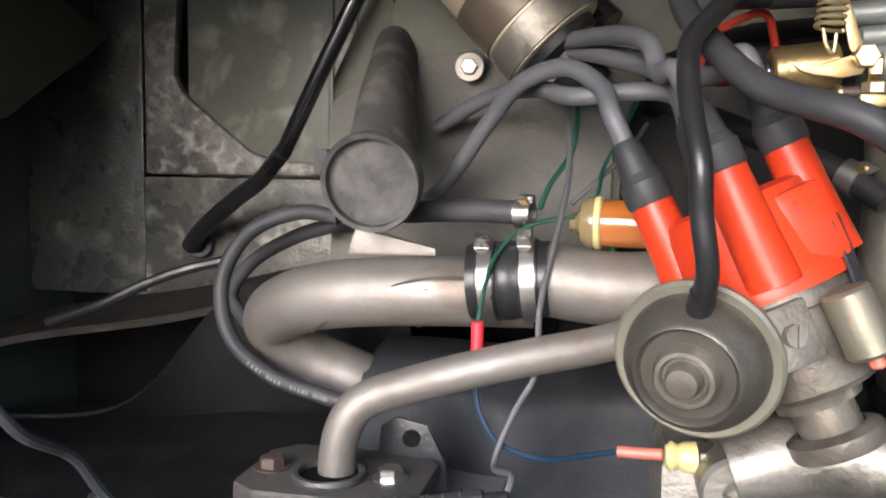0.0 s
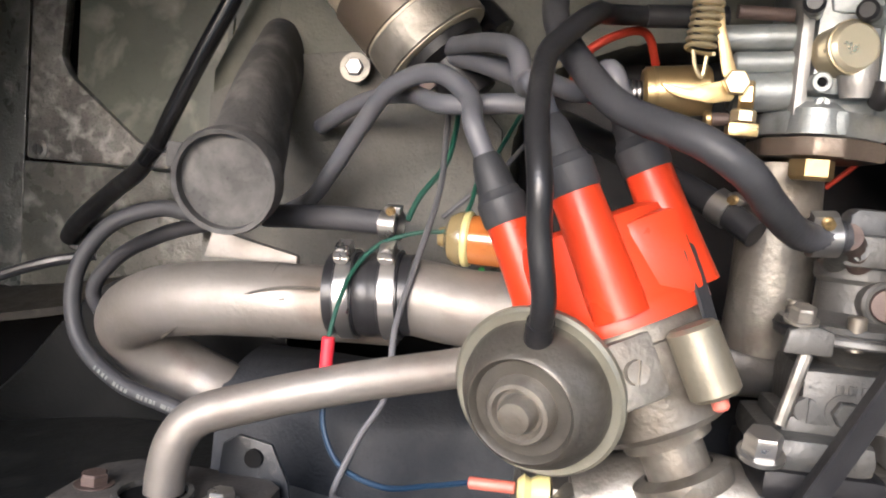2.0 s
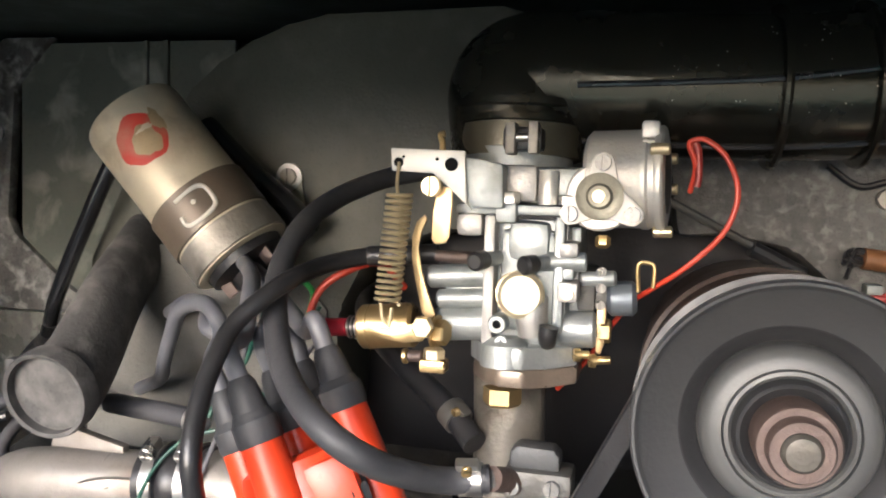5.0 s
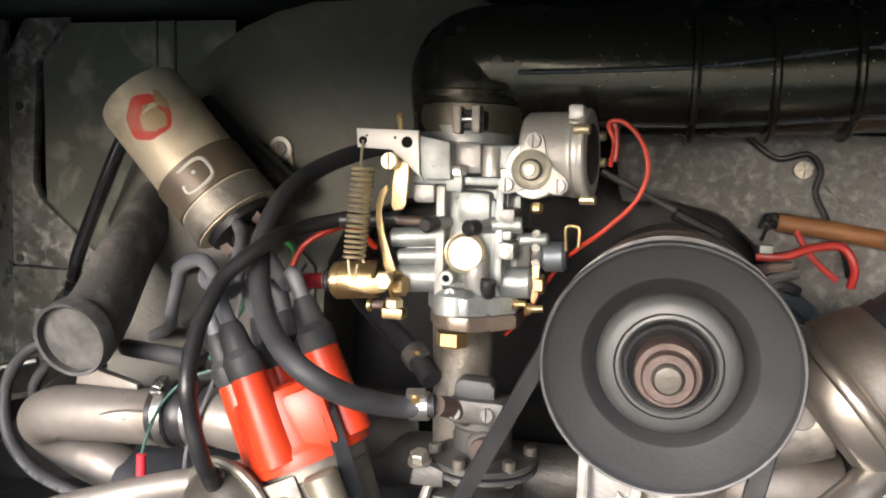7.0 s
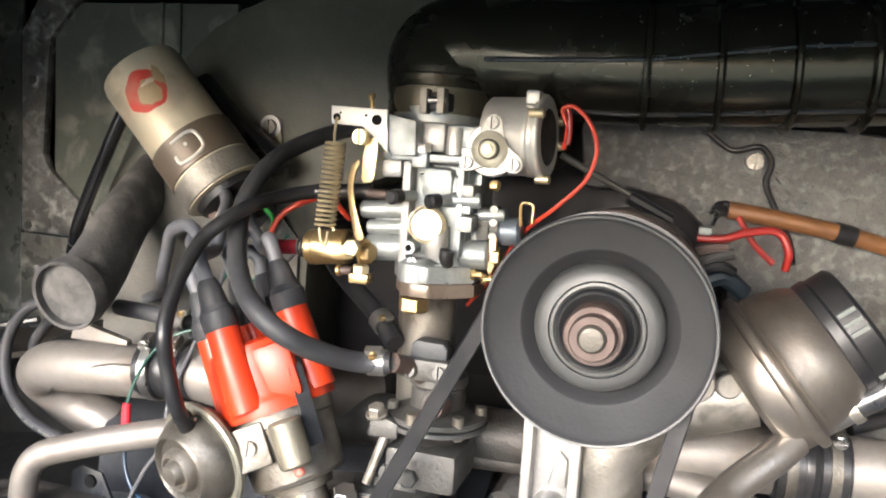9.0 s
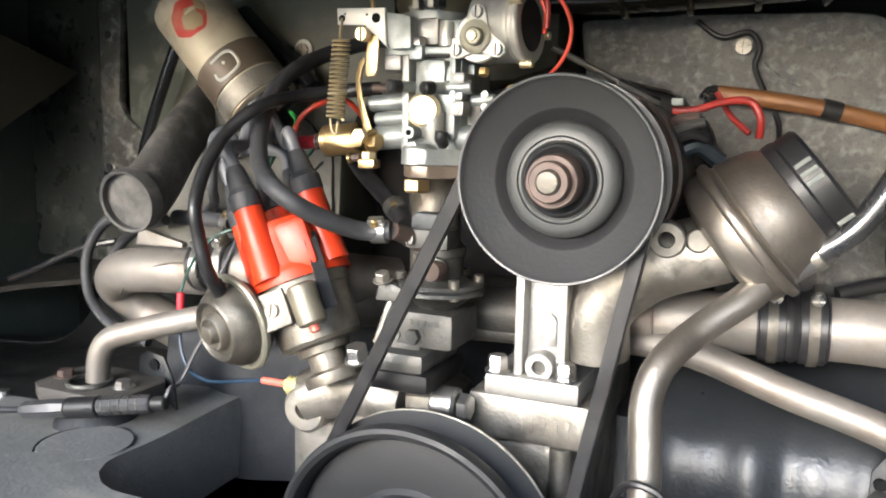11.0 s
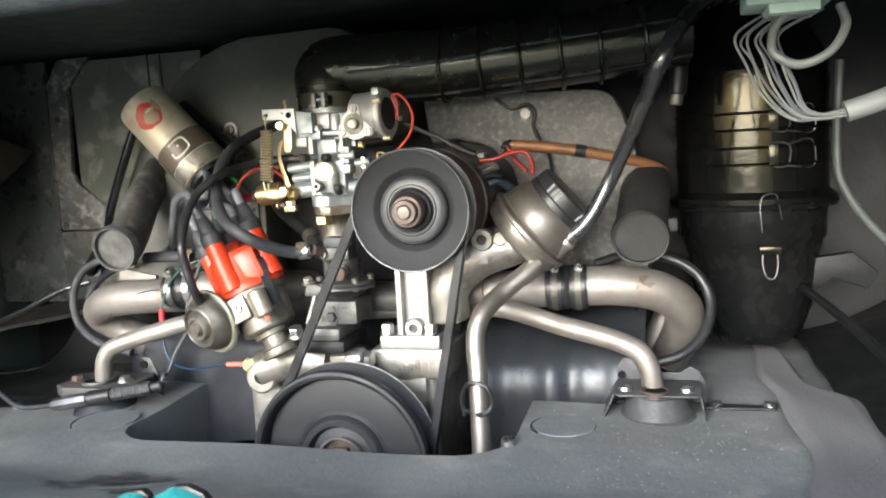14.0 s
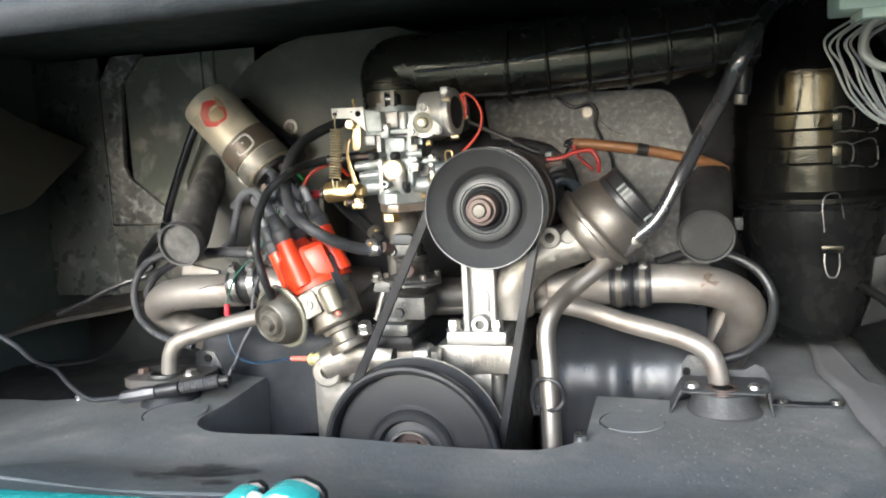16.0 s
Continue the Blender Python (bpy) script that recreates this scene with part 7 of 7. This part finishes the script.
# ---- right-hand wiring ----
cn = thing("connector_block", (0.6307, 0.3168, 0.4765), "pale green plastic connector block with a fan of wires", "connector")
q = (0.6047, 0.4763, 0.6570, 0.4933)
part("housing", box((q[0], 0.300, q[1]), (q[2], 0.345, q[3]), 0.002), PALEGREEN, cn)
part("base", box((q[0] + 0.014, 0.302, q[1] - 0.006), (q[2] - 0.008, 0.340, q[1] + 0.001), 0.001), PALEGREEN, cn)
part("side_rail", box((q[2] - 0.002, 0.304, q[1] + 0.009), (q[2] + 0.060, 0.335, q[1] + 0.016), 0.001), PALEGREEN, cn)
part("mount", box((q[0] + 0.02, 0.31, q[3] - 0.001), (q[2] - 0.02, 0.335, CEIL), 0.002), DARKPAINT, cn)
cend = Vector((0.6678, 0.3212, 0.4061))
random.seed(4)
for k in range(9):
    f = k / 8
    rj = random.random
    s = Vector((q[0] + 0.012 + 0.036 * f, 0.320 + 0.006 * math.sin(k * 2.1), q[1] - 0.004))
    dy = 0.006 * math.sin(k * 1.9)
    mid = [Vector((0.5985 + 0.026 * f + 0.004 * rj(), 0.319 + dy, 0.460 - 0.004 * rj())), Vector((0.604 + 0.024 * f + 0.004 * rj(), 0.318 + dy, 0.441 + 0.004 * rj())), Vector((0.6155 + 0.020 * f + 0.003 * rj(), 0.318 + dy * 0.7, 0.420 + 0.008 * f)), Vector((0.637 + 0.008 * f, 0.319 + dy * 0.4, 0.4025 + 0.006 * f))]
    tagged(finish("connector_wire", tube([s, *mid, cend + Vector((0.004, 0.002 * math.sin(k * 1.7), 0.0028 * math.cos(k * 1.3)))], 0.00085, 8, 8), (DIRTYWIRE, DIRTYWIRE, GREYWIRE)[k % 3]), "thin dirty pale wire from the connector block", "wire", "connector wires")
tagged(finish("connector_cable", tube([(0.6626, 0.3168, 0.4741), (0.6652, 0.3124, 0.4612), (0.6557, 0.3080, 0.4448), (0.6363, 0.3080, 0.4378), (0.6216, 0.3098, 0.4479), (0.6249, 0.3142, 0.4653), (0.6378, 0.3168, 0.4742)], 0.0029, 12, 8), DIRTYWIRE), "thick dirty pinkish-white cable loop at the connector", "cable")
tagged(finish("conduit", tube([(0.6668, 0.3212, 0.4062), (0.6837, 0.3212, 0.4111), (0.7088, 0.3256, 0.4198), (0.7645, 0.3344, 0.4367)], 0.0070, 14, 6), surf("grey_conduit", (0.14, 0.145, 0.14), 0.5, 0.0, (0.10, 0.10, 0.10), 0.5)), "grey plastic sleeve gathering the wires", "conduit")
tagged(finish("side_rod", tube([(0.7156, 0.5984, 0.4611), (0.7132, 0.5984, 0.3674), (0.7161, 0.5984, 0.3478), (0.7328, 0.5808, 0.3120), (0.7590, 0.5456, 0.2769)], 0.0040, 12, 6), surf("dull_grey_rod", (0.085, 0.095, 0.09), 0.5, 0.1)), "dull grey bent rod beside the air cleaner", "rod")
tagged(finish("wall_bracket", plate([(0.68, 0.225), (0.70, 0.262), (0.74, 0.268), (0.765, 0.245), (0.755, 0.228), (0.72, 0.240), (0.70, 0.222)], 0.655, 0.668, 0.003), SHADEBLACK), "black bent bracket at the foot of the side wall", "bracket")

# ---- copper-brown sleeve and generator wires ----
cs = thing("sleeved_cable", (0.4479, 0.5764, 0.3927), "copper-brown sleeved cable taped in black", "cable")
part("sleeve", tube([(0.3989, 0.5738, 0.3982), (0.4314, 0.5764, 0.3942), (0.4672, 0.5808, 0.3883), (0.5064, 0.5896, 0.3788), (0.5364, 0.5984, 0.3703), (0.5516, 0.6160, 0.3612)], 0.0056, 16, 6), COPPER, cs)
for k in range(5):
    f0 = Vector((0.4018, 0.5738, 0.3976))
    part("frayed_strand", tube([f0 + Vector((0, 0.002 * math.sin(k * 2.0), 0.003 * math.cos(k * 2.0))), f0 + Vector((-0.006 - 0.001 * k, -0.003 * math.sin(k * 1.7), 0.005 * math.cos(k * 1.9))), f0 + Vector((-0.010 - 0.0008 * k, -0.004, 0.006 * math.sin(k * 2.3) - 0.004))], 0.0013, 6, 4), RUBBER, cs)
part("tape", tube([(0.4628, 0.5799, 0.3893), (0.4738, 0.5826, 0.3867)], 0.0066, 16), BAKELITE, cs)
tagged(finish("red_cable", tube([(0.3809, 0.5016, 0.3846), (0.3942, 0.5016, 0.3852), (0.4086, 0.5060, 0.3899), (0.4234, 0.5104, 0.3903), (0.4295, 0.5104, 0.3806), (0.4293, 0.5148, 0.3699)], 0.0023, 12, 8), CABLERED), "thick red cable at the generator terminal", "cable")
tagged(finish("red_cable", tube([(0.4030, 0.5280, 0.3964), (0.4118, 0.5236, 0.3827), (0.4235, 0.5192, 0.3720)], 0.0018, 10, 6), CABLERED), "dark red cable under the copper sleeve", "cable")
tagged(finish("spade_connector", box((0.3813, 0.490, 0.3871), (0.3880, 0.50, 0.3915), 0.001), DIRTYWIRE), "white plastic spade connector at the generator", "connector")
for k, pts in enumerate(([(0.3758, 0.4972, 0.3751), (0.3858, 0.4928, 0.3795), (0.3973, 0.4928, 0.3811)], [(0.3779, 0.4946, 0.3693), (0.3897, 0.4910, 0.3754), (0.4004, 0.4928, 0.3784)], [(0.3839, 0.4928, 0.3676), (0.3939, 0.4928, 0.3710), (0.4015, 0.4972, 0.3683)])):
    tagged(finish("terminal_lug", tube(pts, 0.0030, 8, 5), (RUST, GREASY, RUBBER)[k]), "greasy cable lug behind the generator", "cable lug", "generator terminals")
tagged(finish("choke_wire", tube([(0.3065, 0.4796, 0.4287), (0.3082, 0.4752, 0.4400), (0.3053, 0.4734, 0.4497), (0.3103, 0.4717, 0.4513), (0.3194, 0.4708, 0.4447), (0.3254, 0.4708, 0.4295), (0.3213, 0.4708, 0.4133), (0.3064, 0.4708, 0.3971), (0.2931, 0.4796, 0.3863), (0.2845, 0.4928, 0.3784), (0.2767, 0.4972, 0.3682), (0.2621, 0.5060, 0.3448), (0.2488, 0.5148, 0.3293)], 0.0012, 10, 8), REDWIRE), "thin red wire to the automatic choke", "wire")
tagged(finish("solenoid_wire", tube([(0.1384, 0.4717, 0.3596), (0.1317, 0.4752, 0.3628), (0.1353, 0.4796, 0.3768), (0.1478, 0.4840, 0.3863), (0.1606, 0.4928, 0.3899), (0.1689, 0.5104, 0.3765)], 0.0019, 10, 8), REDWIRE), "thin red wire to the idle solenoid", "wire")
tagged(finish("green_wire", tube([(0.1306, 0.4752, 0.3627), (0.1310, 0.4796, 0.3747), (0.1236, 0.4840, 0.3803)], 0.0015, 8, 6), LIME), "short bright green wire", "wire")
tagged(finish("shroud_lead", tube([(0.3817, 0.5870, 0.4468), (0.3982, 0.5870, 0.4359), (0.4155, 0.5870, 0.4386), (0.4225, 0.5870, 0.4294), (0.4204, 0.5870, 0.4168), (0.4279, 0.5852, 0.3995), (0.4373, 0.5808, 0.3810), (0.4396, 0.5720, 0.3678)], 0.0019, 10, 8), RUBBER), "thin black lead clipped along the shroud", "wire")
tagged(finish("throttle_cable", tube([(0.2980, 0.5280, 0.4257), (0.3272, 0.5368, 0.4106), (0.3652, 0.5456, 0.3915)], 0.0022, 10, 6), GREASY), "thin dark steel cable rod beside the generator", "cable")
tagged(finish("throttle_sheath", tube([(0.3395, 0.5386, 0.4029), (0.3653, 0.5456, 0.3902)], 0.0042, 10, 4), RUBBER), "black rubber sheath on the cable rod", "sheath")
tagged(finish("dark_cable", tube([(0.3846, 0.5016, 0.3598), (0.3964, 0.5060, 0.3637), (0.4092, 0.5104, 0.3550)], 0.0052, 10, 6), surf("dark_blue_cable", (0.008, 0.014, 0.02), 0.4)), "dark blue-black cable beside the generator", "cable")

# ---- left-hand wires, connectors ----
tagged(finish("green_wire", tube([(0.0343, 0.4699, 0.2455), (0.0358, 0.4752, 0.2586), (0.0392, 0.4858, 0.2743), (0.0493, 0.4946, 0.2870), (0.0656, 0.5016, 0.2933), (0.0803, 0.5060, 0.2960), (0.0877, 0.5104, 0.3070), (0.0894, 0.5192, 0.3188), (0.0976, 0.5280, 0.3348), (0.1073, 0.5456, 0.3582)], 0.0011, 8, 8), GREEN), "thin dark green wire over the pipe clamps", "wire")
tagged(finish("green_wire", tube([(0.0956, 0.5148, 0.2776), (0.0993, 0.5034, 0.2653), (0.1065, 0.4972, 0.2574), (0.1165, 0.4946, 0.2534)], 0.0016, 8, 8), LIME), "short bright green wire above the pipe", "wire")
tagged(finish("green_wire", tube([(0.0590, 0.5060, 0.2984), (0.0629, 0.5104, 0.3097), (0.0731, 0.5192, 0.3266), (0.0753, 0.5280, 0.3414), (0.0739, 0.5456, 0.3579)], 0.0014, 8, 8), GREEN), "thin dark green wire by the hose clamp", "wire")
tagged(finish("green_wire", tube([(0.0745, 0.5148, 0.3007), (0.0856, 0.5192, 0.3117), (0.0994, 0.5280, 0.3253), (0.1118, 0.5456, 0.3437)], 0.0013, 8, 8), GREYWIRE), "thin pale grey-blue wire beside the filter", "wire")
ws = thing("crimp_connector", (0.0341, 0.4690, 0.2329), "red crimp sleeve joining two thin wires", "crimp connector", "crimp connectors")
part("sleeve", rod((0.0343, 0.4699, 0.2455), (0.0339, 0.4690, 0.2195), 0.0030, 14, 0.0006), surf("bright_red_sleeve", (0.62, 0.03, 0.045), 0.35, bump=0.0), ws)
tagged(finish("blue_wire", tube([(0.0339, 0.4690, 0.2195), (0.0356, 0.4673, 0.2040), (0.0449, 0.4638, 0.1901), (0.0663, 0.4594, 0.1844), (0.0840, 0.4700, 0.1835), (0.1013, 0.4785, 0.1845)], 0.0013, 8, 8), BLUE), "thin blue wire hanging to the oil sender", "wire")
ws2 = thing("crimp_connector", (0.1127, 0.4776, 0.1849), "faded red crimp sleeve at the oil pressure switch", "crimp connector", "crimp connectors")
part("sleeve", rod((0.1013, 0.4786, 0.1845), (0.1224, 0.4767, 0.1855), 0.0028, 14, 0.0006), SALMON, ws2)
sw = thing("oil_pressure_switch", (0.1335, 0.4767, 0.1858), "yellowed oil pressure switch with a steel nut", "switch")
part("cap", lathe([(0.0, 0.0), (0.0045, 0.0), (0.0072, 0.003), (0.0055, 0.006), (0.0072, 0.009), (0.0075, 0.014), (0.0, 0.014)], frm((0.1232, 0.4767, 0.1850), (1, 0.1, 0)), 28), YELLOW, sw)
part("nut", hexhead((0.1364, 0.4781, 0.1851), (1, 0.15, 0), 0.0080, 0.010), CHROME, sw)
tagged(finish("grey_wire", tube([(0.0686, 0.5456, 0.3628), (0.0711, 0.5280, 0.3414), (0.0728, 0.5104, 0.3146), (0.0671, 0.4884, 0.2766), (0.0630, 0.4752, 0.2516), (0.0625, 0.4682, 0.2224), (0.0535, 0.4629, 0.2045), (0.0455, 0.4541, 0.1813), (0.0566, 0.4312, 0.1852), (0.0547, 0.4268, 0.1767)], 0.0015, 8, 8), GREYWIRE), "thin grey wire hanging to the inline plug", "wire")
tp = thing("inline_plug", (-0.0056, 0.4180, 0.1616), "black and chrome inline plug lying on the tray", "plug")
ta, tb = Vector((-0.0614, 0.4066, 0.1554)), Vector((0.0546, 0.4268, 0.1756))
ta.z, tb.z = max(ta.z, 0.158), max(tb.z, 0.163)
td = tb - ta
part("tail", lathe([(0.0, 0.0), (0.0052, 0.0), (0.0068, 0.004), (0.0074, 0.03), (0.0068, td.length * 0.33), (0.0, td.length * 0.33)], frm(ta, td), 8), surf("worn_chrome_black", (0.085, 0.085, 0.09), 0.42, 0.5, (0.06, 0.06, 0.06), 0.6, 80, 0.1, 0.2, big=40), tp)
part("grip", rod(ta + td * 0.34, ta + td * 0.56, 0.0078, 14, 0.001), BAKELITE, tp)
part("barrel", rod(ta + td * 0.56, ta + td * 0.93, 0.0069, 10, 0.001), surf("worn_black_barrel", (0.05, 0.05, 0.052), 0.35, 0.5), tp)
for k in range(5):
    part("ridge", rod(ta + td * (0.60 + 0.06 * k), ta + td * (0.615 + 0.06 * k), 0.0073, 14, 0.0006), GREASY, tp)
part("tip", rod(ta + td * 0.92, ta + td * 1.02, 0.0050, 14, 0.001), BAKELITE, tp)
tagged(finish("plug_cable", tube([ta, (-0.0972, 0.4004, 0.1573), (-0.1167, 0.3960, 0.1738), (-0.1243, 0.3872, 0.1928), (-0.1278, 0.3608, 0.2110), (-0.1352, 0.3520, 0.2258), (-0.1594, 0.3432, 0.2435), (-0.1991, 0.3388, 0.2468)], 0.0026, 8, 8), TINDULL), "black cable of the inline plug", "cable")

# ---- tray details ----
def tray_grommet(x, y, r, a0, a1):
    """A flush round blanking plate, its worn seal showing only along one side."""
    g = thing("tray_grommet", (x, y, tray_height(x, y)), "round black blanking plate set flush in the tray", "grommet", "tray grommets")
    gm = Matrix.Translation((x, y, tray_height(x, y)))
    part("plate", lathe([(0.0, 0.0010), (r - 0.0015, 0.0010), (r - 0.001, 0.0002), (0.0, 0.0002)], gm, 40), TRAY, g)
    arc = [gm @ Vector((r * math.cos(a), r * math.sin(a), 0.0006)) for a in (radians(a0 + (a1 - a0) * k / 20) for k in range(21))]
    part("seal_ring", sweep(arc, (0.0004, 0.0009), 8), RUBBER, g)


tray_grommet(0.4613, 0.428, 0.0290, 75, 225)
tray_grommet(0.0080, 0.400, 0.0330, 78, 232)


def oil_stain(cx, cy, n, spread, seed):
    """A soaked-in dark stain: overlapping ragged blots lying on the tray."""
    rnd = random.Random(seed)
    bm = bmesh.new()
    for k in range(n):
        ox, oy = cx + rnd.gauss(0, spread), cy + rnd.gauss(0, spread * 0.9)
        r = rnd.uniform(0.0015, 0.0075)
        ph = rnd.uniform(0, 6.28)
        ring_ = []
        for m_ in range(18):
            a = 2 * math.pi * m_ / 18
            q = r * (1 + 0.35 * math.sin(3 * a + ph) + 0.22 * math.sin(7 * a + 2 * ph))
            x, y = ox + 1.5 * q * math.cos(a), oy + q * math.sin(a)
            ring_.append(bm.verts.new((x, y, tray_height(x, y) + 0.0005 + 0.00003 * k)))
        bm.faces.new(ring_)
    bmesh.ops.recalc_face_normals(bm, faces=bm.faces)
    return bm


tagged(finish("oil_stain", oil_stain(0.138, 0.243, 46, 0.021, 3), surf("damp_oil_stain", (0.050, 0.053, 0.055), 0.45, 0.0, (0.07, 0.072, 0.072), 0.6, 60, 0.2, 0.3, 0.3, (0.10, 0.098, 0.093), big=30)), "dark ragged oil stain soaked into the dusty tray", "stain", kind="stuff")
lt = thing("lid_latch", (0.2840, 0.086, 0.2068), "two-lobed turquoise latch catch on the rear sill", "latch")


def lobe(outline, y0, y1):
    b = plate(outline, y0, y1, 0.0025)
    for v in b.verts:
        if v.co.z > 0.2164:
            v.co.y += 0.004
    return b


part("base", box((0.2607, 0.078, 0.2036), (0.3091, 0.100, 0.2120), 0.003), TURQ, lt)
part("lobe", lobe([(0.2570, 0.2148), (0.2626, 0.2184), (0.2728, 0.2192), (0.2756, 0.2172), (0.2756, 0.2092), (0.2607, 0.2092)], 0.080, 0.098), TURQ, lt)
part("lobe", lobe([(0.2821, 0.2092), (0.2821, 0.2188), (0.2914, 0.2220), (0.2989, 0.2212), (0.3072, 0.2180), (0.3110, 0.2148), (0.3110, 0.2092)], 0.080, 0.102), TURQ, lt)
part("striker", tube([(0.2747, 0.088, 0.2152), (0.2779, 0.087, 0.2180), (0.2821, 0.088, 0.2156)], 0.0030, 12), surf("worn_white_striker", (0.55, 0.66, 0.63), 0.3, 0.2), lt, "bright worn striker bar")
part("rubber_pad", plate([(0.2886, 0.2068), (0.2905, 0.2224), (0.2998, 0.2232), (0.3091, 0.2196), (0.3128, 0.2148), (0.3128, 0.2068)], 0.1025, 0.108, 0.002), RUBBER, lt, "black rubber pad behind the catch")
part("rubber_pad", plate([(0.2645, 0.2068), (0.2663, 0.2200), (0.2738, 0.2208), (0.2784, 0.2180), (0.2784, 0.2068)], 0.0985, 0.104, 0.002), RUBBER, lt)
random.seed(9)
bits = bmesh.new()
for k in range(420):
    x, y = random.uniform(-0.2, 0.75), random.uniform(0.12, 0.34)
    if random.random() < 0.6:
        x, y = random.gauss(0.56, 0.06), random.uniform(0.30, 0.47)
    if in_hole(x, y) > -0.006:
        continue
    s = random.uniform(0.00012, 0.0004)
    z = tray_height(x, y)
    b = box((x - s, y - s * random.uniform(0.6, 1.6), z), (x + s, y + s, z + s), 0, bm=bits)
tagged(finish("grit", bits, DUSTPALE), "pale grains of grit scattered on the tray", "grit", kind="stuff")
leaf = tagged(finish("leaf_scrap", box((0.640, 0.165, 0.1775), (0.650, 0.170, 0.179), 0.0004), LEDGE), "tiny dry leaf scrap on the tray", "leaf")
